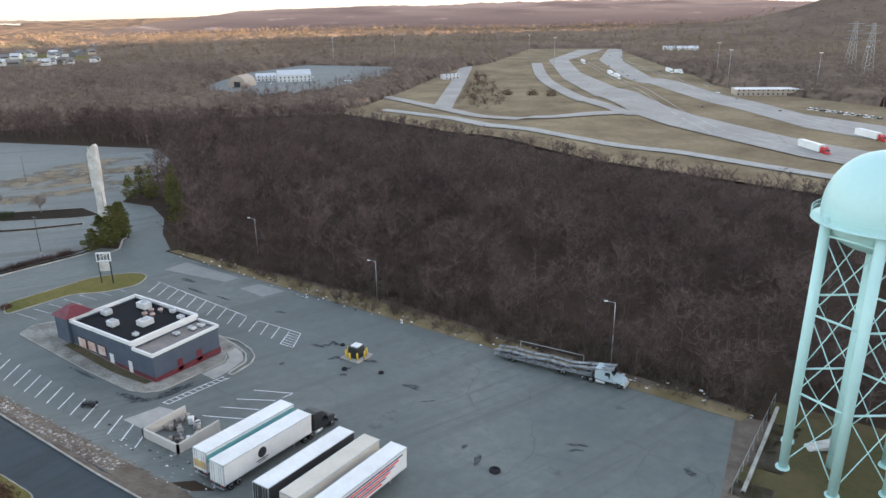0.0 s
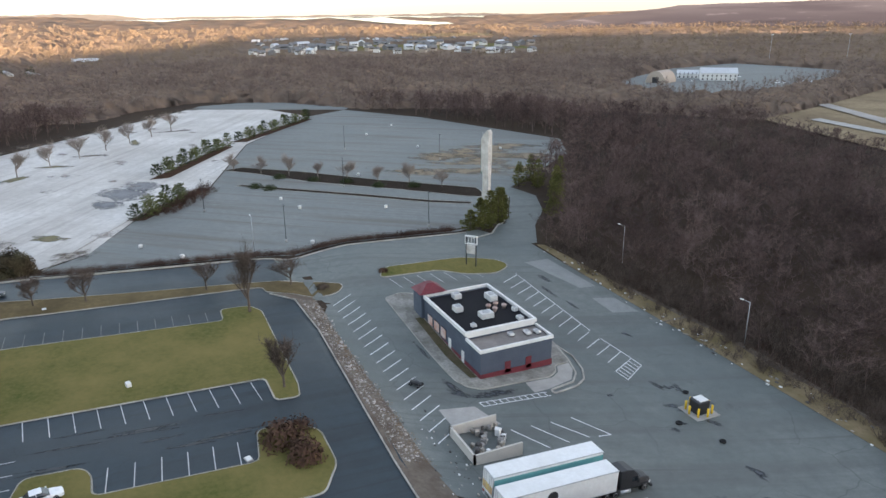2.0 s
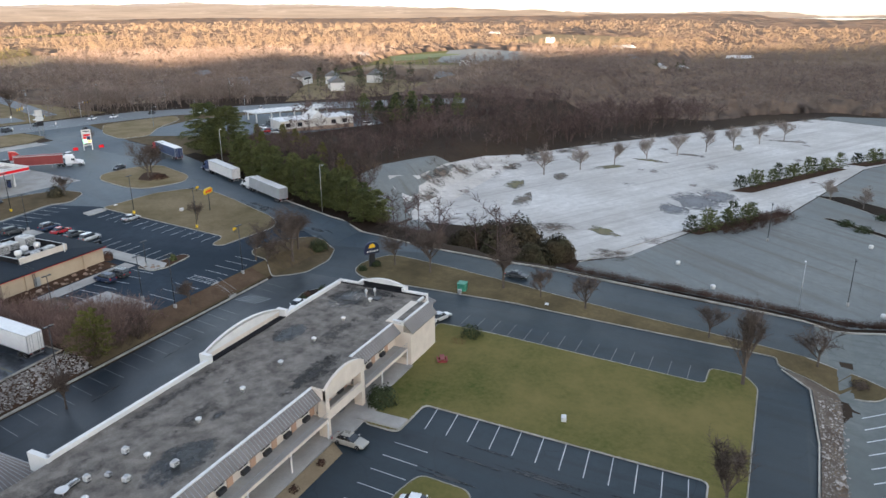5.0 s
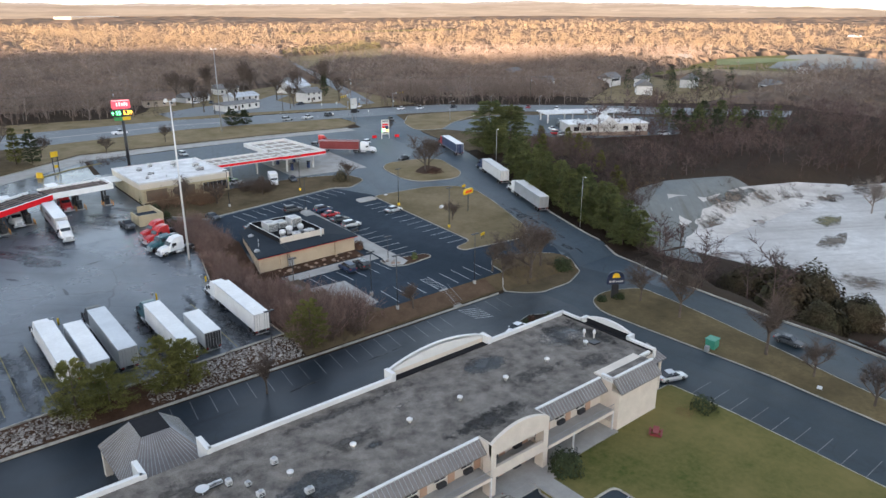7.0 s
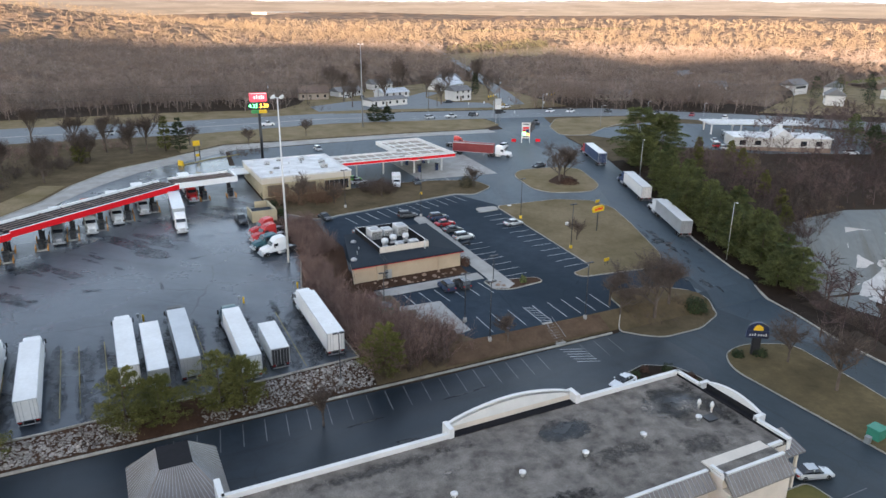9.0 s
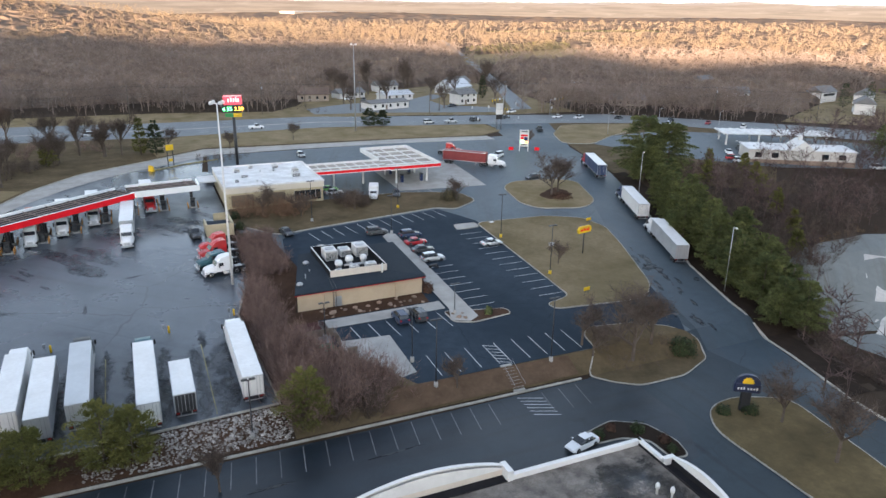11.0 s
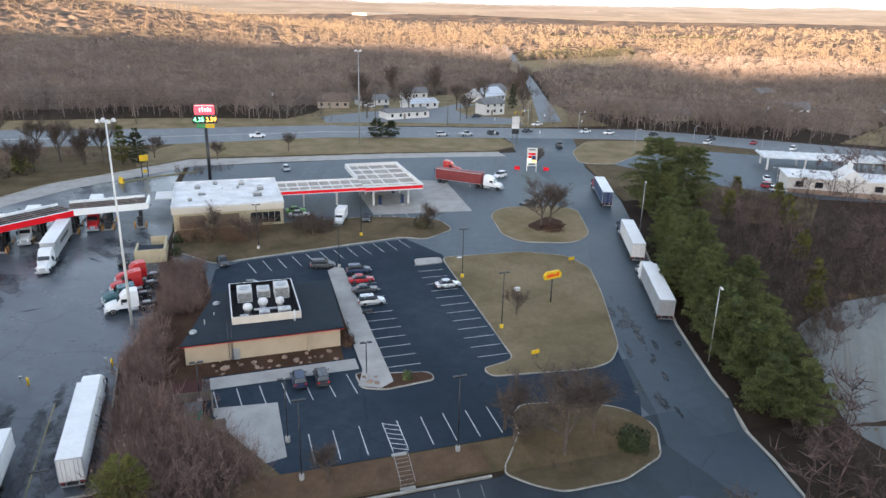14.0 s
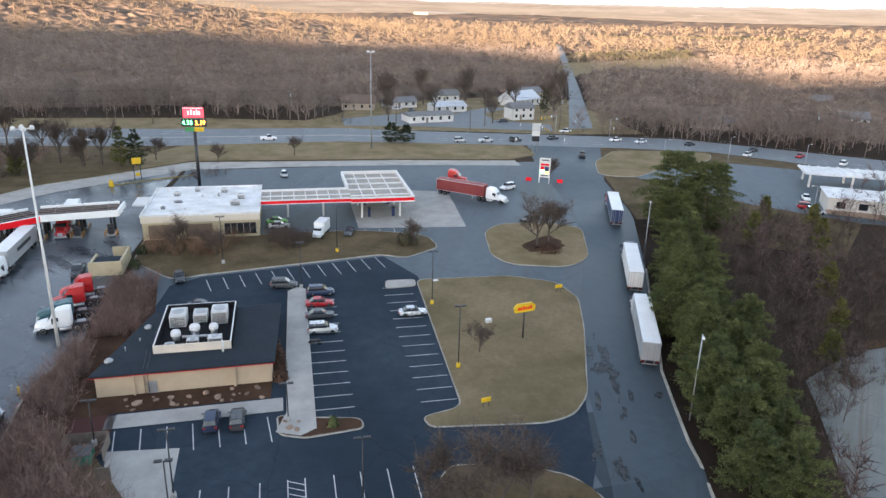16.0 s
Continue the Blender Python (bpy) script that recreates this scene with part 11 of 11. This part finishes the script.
def stones(name, label, poly, n, lo, hi, seed, shapes=None):
    """A spread of loose stones under one parent."""
    g = random.Random(seed)
    xs, ys = [p[0] for p in poly], [p[1] for p in poly]
    cx, cy = sum(xs) / len(xs), sum(ys) / len(ys)
    t = thing(name, label, "stones", cx, cy, 0, 0.0)
    k = 0
    while k < n:
        x, y = g.uniform(min(xs), max(xs)), g.uniform(min(ys), max(ys))
        if not inside(poly, np.array([x]), np.array([y]))[0]:
            continue
        s = g.uniform(lo, hi) * (1 if g.random() < 0.8 else 1.5)
        o = new("stone", (shapes or STONES)[k % 4])
        o.parent = t
        o.matrix_basis = Matrix.LocRotScale((x - cx, y - cy, hz(x, y) + 0.12 + s * 0.12), Euler((g.uniform(-0.4, 0.4), g.uniform(-0.4, 0.4), g.uniform(0, 6))), (s, s * g.uniform(0.6, 1), s * g.uniform(0.6, 1)))
        k += 1
    return t


stones("rock_pile", "grey riprap stones on the bank below the truck lot", [(-77, -60.8), (-93, -60.8), (-93, -65.6), (-77, -64.8)], 290, 0.2, 0.5, 1)
stones("rock_pile", "grey riprap stones on the bank beneath cedars", [(-44, -60.8), (-60, -60.8), (-60, -63.6), (-44, -63.4)], 290, 0.2, 0.5, 2)


def gravel(name, label, poly, n, lo, hi, seed):
    """A dense spread of small stones as one mesh."""
    q = np.random.default_rng(seed)
    xs, ys = [p[0] for p in poly], [p[1] for p in poly]
    x, y = q.uniform(min(xs), max(xs), n), q.uniform(min(ys), max(ys), n)
    m = inside(poly, x, y)
    x, y = x[m], y[m]
    k = len(x)
    octa = np.array([(1, 0, 0), (0, 1, 0), (-1, 0, 0), (0, -1, 0), (0, 0, 0.7), (0, 0, -0.5)], float)
    V = octa[None] * (q.uniform(lo, hi, (k, 1, 1)) * q.uniform(0.6, 1.3, (k, 6, 1))) + np.stack([x, y, height(x, y) + 0.16], -1)[:, None]
    F = np.array([(0, 1, 4), (1, 2, 4), (2, 3, 4), (3, 0, 4), (1, 0, 5), (2, 1, 5), (3, 2, 5), (0, 3, 5)])
    tagged(mesh_of(name, V.reshape(-1, 3), (F[None] + 6 * np.arange(k)[:, None, None]).reshape(-1, 3), STONE), label, "gravel", kind="stuff")


gravel("riprap", "pale broken stone on the bank below the truck lot", [(-70, -60.6), (-94, -60.6), (-94, -66), (-70, -64.6)], 1900, 0.08, 0.26, 31)
gravel("riprap", "pale broken stone on the bank beneath cedars", [(-36, -60.6), (-62, -60.6), (-62, -64.0), (-36, -63.6)], 1700, 0.08, 0.26, 32)
gravel("riprap", "small stones strewn over the bare strip", [(-79, 41), (-138, 41.8), (-138, 45.6), (-79, 45.2)], 2200, 0.05, 0.18, 33)
stones("rock_pile", "scattered grey stones on the bare strip", [(-79, 41.2), (-136, 42), (-136, 45.4), (-79, 45)], 280, 0.2, 0.55, 3)
TAN_STONE = mat("tan_boulder", (0.27, 0.19, 0.14), 0.9, col2=(0.14, 0.1, 0.075), big=0.6, small=4, amount=0.4, rand=0.3, island=0.35)
BOULDERS = []
for m_ in STONES:
    b_m = m_.copy()
    b_m.materials[0] = TAN_STONE
    BOULDERS.append(b_m)
stones("rock_bed", "rounded tan landscape boulders along the diner wall", [(-105, -87.6), (-122.5, -88), (-122.5, -91), (-105, -90.6)], 26, 0.5, 1.15, 4, BOULDERS)
stones("rock_bed", "rounded boulders at the diner corner bed", [(-125, -80.2), (-125, -82.6), (-127, -82), (-127, -80)], 6, 0.5, 0.9, 5, BOULDERS)
sheet("wall_bed", [(-102, -87.4), (-123.4, -87.8), (-123.6, -91.9), (-101.4, -91.5)], MULCH, 0.17, 4.0, "brown mulch bed along the diner wall", "bed")
sheet("mulch_square", [(-99.6, -82), (-104.6, -82), (-104.6, -87), (-99.6, -87)], mat("red_mulch", (0.085, 0.03, 0.025), 0.95, amount=0.4), 0.2, 4.0, "dark red mulch bed beside the diner", "bed")
# litter along the wood's edge
g = random.Random(8)
lt = thing("litter", "pale rubbish scattered along the wood's edge", "rubbish", -90, 106, 0, 0.0)
for k in range(150):
    x = g.uniform(-148, -12)
    y = 104.6 + g.uniform(0, 4.5) + (0 if x > -120 else -(x + 120) * -0.08)
    s = g.uniform(0.15, 0.6)
    boxes("scrap", JUNK[k % 4] if k % 3 else WHITE_TRIM, lt, (x + 90, x + 90 + s, y - 106, y - 106 + s * 0.6, hz(x, y) + 0.1, hz(x, y) + 0.1 + s * 0.35), bevel=0.03)
for k in range(70):
    x, y = g.uniform(-92, -66), g.uniform(44, 50)
    s = g.uniform(0.12, 0.4)
    boxes("scrap", JUNK[k % 4], lt, (x + 90, x + 90 + s, y - 106, y - 106 + s * 0.6, hz(x, y) + 0.12, hz(x, y) + 0.12 + s * 0.4), bevel=0.02)
sheet("wood_verge", [(-138, 103.6), (-122, 105), (-103, 106.6), (-80, 105.6), (-32, 104), (-13, 103.2), (-13, 107), (-60, 111), (-86, 113), (-102, 113.5), (-119, 110.5)], RUBBLE, 0.11, 2.0, "tan stony verge along the wood", "verge")
# tyres and dark skid marks on the old lot
for x, y, r in ((-38.5, 71.5, 0.75), (-75.2, 83.5, 0.5), (-69, 86, 0.45), (-82, 91, 0.45)):
    t = thing("tyre", "worn black tyre lying on the asphalt", "tyre", x, y, group="loose tyres")
    bm = bmesh.new()
    lathe(bm, [(r * 0.6, 0), (r, 0.02), (r * 1.05, 0.14), (r, 0.26), (r * 0.6, 0.28), (r * 0.55, 0.14)], 0, 0, 16)
    part("ring", bm, RUBBER, t)
g = random.Random(12)
OIL = blotch("oil_stain", (0.03, 0.034, 0.04), (0.05, 0.056, 0.064), 0.5, 0.9, 0.62)


def stain(x, y, a, w, seed, lift=0.104, name="oil_stain", material=None, label="dark oil stain on the asphalt", turn=None):
    q = random.Random(seed)
    ang = q.uniform(0, math.pi) if turn is None else turn + q.uniform(-0.12, 0.12)
    pts = []
    for i in range(18):
        t = i / 18 * math.tau
        rr = 1 + 0.12 * math.sin(3 * t + seed) + 0.1 * math.sin(5 * t) + q.uniform(-0.16, 0.16)
        u, v = a * rr * math.cos(t), w * rr * math.sin(t)
        pts.append((x + u * math.cos(ang) - v * math.sin(ang), y + u * math.sin(ang) + v * math.cos(ang)))
    return sheet(name, pts, material or OIL, lift, 4.0, label, "stain")


for k, (x, y, a, w) in enumerate([(-83.9, 90.5, 2.4, 0.9), (-79, 92, 1.8, 0.5), (-60.7, 84.5, 1.6, 0.35), (-56.5, 82.5, 2.2, 0.16), (-31.2, 82.4, 2.0, 0.3), (-41.8, 72.5, 2.6, 0.5), (-16, 86, 1.6, 0.8), (-75, 84, 1.2, 0.4), (-95.4, 56.4, 3.2, 1.0), (-78, 87, 1.6, 0.7), (-45, 74.5, 1.5, 0.5), (-86, 79, 0.8, 0.5)]):
    stain(x, y, a, w, k)
for k, (x, y, a, w, tn) in enumerate([(-93.2, 61.6, 5.0, 1.1, 1.5), (-97.4, 56.6, 3.4, 0.7, 0.2), (-110, 56.8, 5.0, 0.35, 0.0), (-84.2, 90.0, 3.2, 0.7, 0.7), (-85.6, 88.4, 2.0, 0.6, 0.2), (-79.6, 86.2, 2.2, 0.6, 1.0), (-73.6, 88.6, 2.4, 0.5, 0.4), (-74.2, 81.6, 1.4, 0.6, 0.8), (-61.6, 85.0, 2.4, 0.6, 0.4), (-31.8, 83.6, 3.0, 0.35, 0.5), (-125, 92.4, 4.2, 0.5, 0.0), (-131, 95.0, 3.4, 0.7, 0.3), (-118, 93.4, 2.6, 0.4, 0.1), (-104, 96, 3.0, 0.35, 0.2)]):
    stain(x, y, a, w, 1300 + k, 0.108, "damp_patch", OIL, "dark damp stain on the worn asphalt", tn)
for k in range(10):
    stain(g.uniform(-96, -40), g.uniform(-134, -88), g.uniform(0.8, 3.4), g.uniform(0.3, 1.0), 50 + k)
for k in range(40):
    x = g.choice((-54.6, -57.6, -61, -66, -70, -74.2, -78, -82, -87.4, -90))
    stain(x + 1.6, g.uniform(-90, -70), g.uniform(1.2, 4.0), g.uniform(0.25, 0.75), 90 + k, turn=1.5)
for k in range(13):
    u = g.uniform(0, 1)
    v = g.uniform(3, 19)
    stain(-86 + 50 * u - 0.62 * v, -150 + 34 * u + 0.78 * v, g.uniform(1.2, 4.5), g.uniform(0.2, 0.6), 600 + k, turn=2.24)
for k, (x, y) in enumerate(((-171.5, -89.7), (-172.6, -93), (-170.3, -82.3), (-171, -85.5), (-168.1, -76), (-167.6, -71.9), (-162.4, -70), (-163.6, -66.6), (-163.2, -65.2), (-173.4, -97), (-170, -88), (-166.5, -80), (-169.4, -79.5))):
    stain(x, y, 1.0 + k % 4 * 0.7, 0.14 + 0.12 * (k % 3), 150 + k, 0.135, "tar_patch", TAR, "dark tar repair on the access road", 1.2)
for k in range(7):
    stain(g.uniform(-135, -80), g.uniform(-54, -40), g.uniform(2, 6), g.uniform(0.12, 0.3), 170 + k, 0.104, "tar_patch", TAR, "dark tar seam on the asphalt", 0.0)
for k in range(12):
    stain(g.uniform(-100, -92), g.uniform(0, 28), g.uniform(2, 6), g.uniform(0.12, 0.35), 180 + k, 0.104, "tar_patch", TAR, "dark tar seam on the asphalt", 1.57)
DAMP = blotch("damp_asphalt", (0.022, 0.026, 0.033), (0.04, 0.046, 0.055), 0.35, 0.55, 0.7)
for k, x in enumerate((-43, -47.6, -53, -56.6, -60.4, -64, -67.8, -72, -75.8, -79.8, -84, -87.6, -91.4)):
    for j in range(2):
        stain(x + g.uniform(-0.5, 0.5), -70.5 - 9.5 * j + g.uniform(-2, 2), g.uniform(5, 8), g.uniform(1.0, 1.7), 1100 + 2 * k + j, 0.112 + 0.003 * (k % 2), "damp_patch", DAMP, "dark damp streak between the truck bays", 1.52)
for k in range(24):
    u, v = g.uniform(0, 1), g.uniform(1, 16)
    stain(-90 + 54 * u - 0.62 * v, -152 + 36 * u + 0.78 * v, g.uniform(4, 9), g.uniform(0.8, 1.8), 1140 + k, 0.112 + 0.003 * (k % 4), "damp_patch", DAMP, "dark damp streak running out of the fuel lanes", 2.24)
ROAD_TAR = blotch("road_tar", (0.012, 0.015, 0.018), (0.022, 0.026, 0.03), 0.5, 1.1, 0.75)
for k, (x, y, a, w, q) in enumerate(((-170.2, -92.6, 3.4, 1.2, 1.2), (-172.6, -91, 3.6, 0.7, 1.25), (-170.6, -87.8, 2.6, 1.3, 0.6), (-171.6, -86.2, 1.8, 0.9, 1.2), (-170.6, -83.4, 2.6, 0.6, 1.3), (-171.6, -80.6, 2.4, 0.35, 1.3), (-175.4, -79.8, 1.4, 0.5, 0.9), (-163.4, -66.4, 2.0, 0.8, 1.5), (-161.4, -69.4, 1.8, 0.35, 0.9), (-164.4, -64.2, 1.5, 0.4, 1.6), (-169, -77, 2.2, 0.3, 1.2))):
    stain(x, y, a, w, 1180 + k, 0.138, "tar_patch", ROAD_TAR, "ragged dark tar repair on the access road", q)
# weeds and planting on the abandoned lot
WEEDY = blotch("weedy_patch", (0.12, 0.115, 0.05), (0.2, 0.165, 0.095), 0.95, 0.4, 0.85)
DIRT = blotch("dirt_patch", (0.2, 0.165, 0.13), (0.11, 0.09, 0.07), 0.95, 0.4, 0.8)
WEED = mat("weed_brown", (0.12, 0.085, 0.055), 0.95, col2=(0.08, 0.075, 0.04), amount=0.4, island=0.3)
PLANT = [(-281, 46), (-270, 56), (-248, 71), (-222, 97), (-205, 112), (-201, 118), (-214, 120), (-240, 94), (-264, 74), (-283, 54)]
sheet("planting_strip", PLANT, LITTER, 0.16, 6.0, "brown planting strip across the old car park", "bed")
kerb("kerb", PLANT)
LOWSTRIP = [(-253, 47), (-238, 62), (-221, 80.5), (-204, 97.5), (-196, 109), (-198, 110.4), (-206, 99.5), (-223, 82.5), (-240, 64), (-254, 49)]
sheet("planting_strip", LOWSTRIP, LITTER, 0.17, 6.0, "narrow dark kerbed strip across the old car park", "bed")
kerb("kerb", LOWSTRIP)
thicket("weeds", LOWSTRIP, 200, 0.4, 1.1, UNDER, "dark weeds along the kerbed strip")
thicket("weeds", PLANT, 260, 0.4, 1.2, WEED, "dry weeds on the planting strip")
for k in range(26):
    x0 = g.uniform(-400, -250)
    y0 = 112 + (x0 + 330) * -0.3 + g.uniform(-26, 60)
    ln = g.uniform(14, 46)
    thicket("weeds", [(x0, y0), (x0 + ln, y0 + ln * 0.62), (x0 + ln - 0.8, y0 + ln * 0.62 + 1.3), (x0 - 0.8, y0 + 1.3)], int(ln * 1.6), 0.25, 0.7, WEED, "line of dry weeds in a paving crack") if inside(OLD_LOTS, np.array([x0, x0 + ln]), np.array([y0, y0 + ln * 0.62])).all() else None
for k, pl in enumerate(([(-205, 20), (-168, 52), (-168, 53.2), (-205.6, 21)], [(-215, 60), (-180, 40), (-180, 41), (-215, 61)], [(-176, 66), (-200, 88), (-200, 89), (-176, 67)], [(-230, 30), (-200, 60), (-200, 61), (-231, 31)])):
    thicket("weeds", pl, 60, 0.25, 0.6, WEED, "line of dry weeds in a paving crack")
thicket("weeds", [(-240, 100), (-222, 120), (-226, 160), (-260, 184), (-290, 160), (-272, 118)], 620, 0.4, 1.2, DRY_BLADES, "tan dry grass overgrowing the old lot")
GRASSY = blotch("tan_grass_patch", (0.27, 0.2, 0.125), (0.18, 0.145, 0.1), 0.95, 0.22, 0.75)
for k in range(30):
    x, y = -226 - g.uniform(0, 50), 96 + g.uniform(0, 80)
    if inside([(-240, 98), (-222, 116), (-224, 160), (-260, 184), (-292, 158), (-274, 92)], np.array([x]), np.array([y]))[0]:
        stain(x, y, g.uniform(8, 18), g.uniform(2.0, 4.5), 1000 + k, 0.13 + 0.004 * (k % 9), "grass_patch", GRASSY, "tan grass grown over the old paving", 0.87)
for k, (x, y, a, w) in enumerate(((-258, 12, 12, 8), (-268, 17, 9, 6), (-246, 6, 7, 4))):
    stain(x, y, a, w, 1040 + k, 0.21 + 0.004 * k, "gravel_patch", blotch("grey_gravel_patch", (0.24, 0.24, 0.25), (0.16, 0.16, 0.165), 0.95, 0.5, 0.8), "grey gravel spread on the slab", 0.6)
for k, (x, y, a, w) in enumerate([(-258.6, -48.9, 8, 3.6), (-238, -39.3, 10, 3), (-300, -24.4, 9, 2.4), (-276, -37.7, 7, 2.6), (-318, -12, 8, 2), (-336, 0, 8, 2), (-360, 18, 9, 2), (-386, 36, 9, 2), (-215, -8, 6, 2.5)]):
    stain(x, y, a, w, 200 + k, 0.16, "slab_island", WEEDY if k % 2 == 0 else DIRT, "weedy round island in the old slab")
sheet("hedge_bed", [(-224, 11), (-256, 34), (-254, 39), (-222, 16)], MULCH, 0.18, 6.0, "mulched bed under the evergreens", "bed")
sheet("hedge_bed", [(-340, 58), (-397, 106), (-393, 110), (-338, 65)], MULCH, 0.18, 6.0, "mulched bed under the evergreens", "bed")
sheet("hedge_bed", [(-277, 20), (-332, 53), (-330, 58), (-277, 27)], MULCH, 0.18, 6.0, "mulched bed under the evergreens", "bed")
kerb("kerb", [(-188, -8), (-222, 10.5), (-257, 36)], False)
# power pylons beyond the freeway
for x, y in ((-47, 741), (-31, 692)):
    t = thing("pylon", "grey lattice power pylon beyond the freeway", "pylon", x, y, 30, group="power pylons")
    bm = bmesh.new()
    for sx, sy in ((-1, -1), (1, -1), (1, 1), (-1, 1)):
        cyl(bm, (sx * 4, sy * 4, 0), (sx * 0.8, sy * 0.8, 44), 0.2, 0.15, 5)
    for k in range(9):
        z0, z1 = k * 4.6, (k + 1) * 4.6
        w0, w1 = 4 - 3.2 * z0 / 44, 4 - 3.2 * z1 / 44
        for (ax, ay), (bx_, by_) in (((-1, -1), (1, -1)), ((1, -1), (1, 1)), ((1, 1), (-1, 1)), ((-1, 1), (-1, -1))):
            cyl(bm, (ax * w0, ay * w0, z0), (bx_ * w1, by_ * w1, z1), 0.1, None, 4, False)
    for z in (30, 36, 42):
        cyl(bm, (-7, 0, z), (7, 0, z), 0.18, None, 5)
    part("lattice", bm, STEEL, t)
stain(-179.5, -136.5, 5.6, 3.6, 700, 0.262, "mulch_ring", MULCH, "dark mulch ring under the island trees", 0.6)
SOIL = blotch("soil_patch", (0.19, 0.145, 0.11), (0.11, 0.084, 0.064), 0.95, 0.35, 0.55)
DUST = blotch("pink_dust", (0.42, 0.35, 0.31), (0.3, 0.25, 0.22), 0.95, 0.3, 0.4)
for k in range(22):
    u = k / 21
    x, y = ((-233 - 119 * u * 2, -69 + 33 * u * 2) if u < 0.5 else (-352 - 115 * (u - 0.5) * 2, -36 + 88 * (u - 0.5) * 2))
    stain(x + g.uniform(-4, 4), y - 8 * math.sin(math.pi * min(1, 1.6 * u)) + g.uniform(-4, 3), g.uniform(7, 13), g.uniform(3.5, 6.5), 800 + k, 0.17 + 0.004 * (k % 5), "soil_patch", SOIL, "brown soil washed over the slab's edge", 0.55)
for k, (x, y, a, w) in enumerate(((-207, -52, 9, 6), (-206, -34, 8, 5), (-199, -18, 9, 6), (-196, -2, 8, 5), (-212, 6, 9, 4), (-224, -66, 10, 5), (-240, -60, 9, 4), (-214, -22, 8, 6))):
    stain(x, y, a, w, 840 + k, 0.2 + 0.004 * k, "soil_patch", SOIL if k % 2 else DUST, "brown soil and dust over the slab's corner")
for k in range(16):
    stain(-250 - g.uniform(0, 150), -20 + g.uniform(0, 70), g.uniform(4, 10), g.uniform(1.5, 4), 860 + k, 0.24 + 0.004 * k, "dust_patch", DUST, "pinkish dust drifted over the slab", 0.5)
for k, x in enumerate((-88, -82.5, -76, -69.5, -62)):
    shrub("bush", x, -14.4, 1.3, 0.9, "small dark red shrub in the gravel bed", 880 + k, RED_TWIG, 160, "facade shrubs")
for k, x in enumerate((-55.6, -58.9, -63.4, -68, -72.2, -76, -80, -84.8, -88.8)):
    for j in range(2):
        stain(x + g.uniform(-0.4, 0.4), -73.5 - 8.5 * j + g.uniform(-1.5, 1.5), g.uniform(3.5, 6.0), g.uniform(0.7, 1.3), 920 + 2 * k + j, 0.108, turn=1.5)
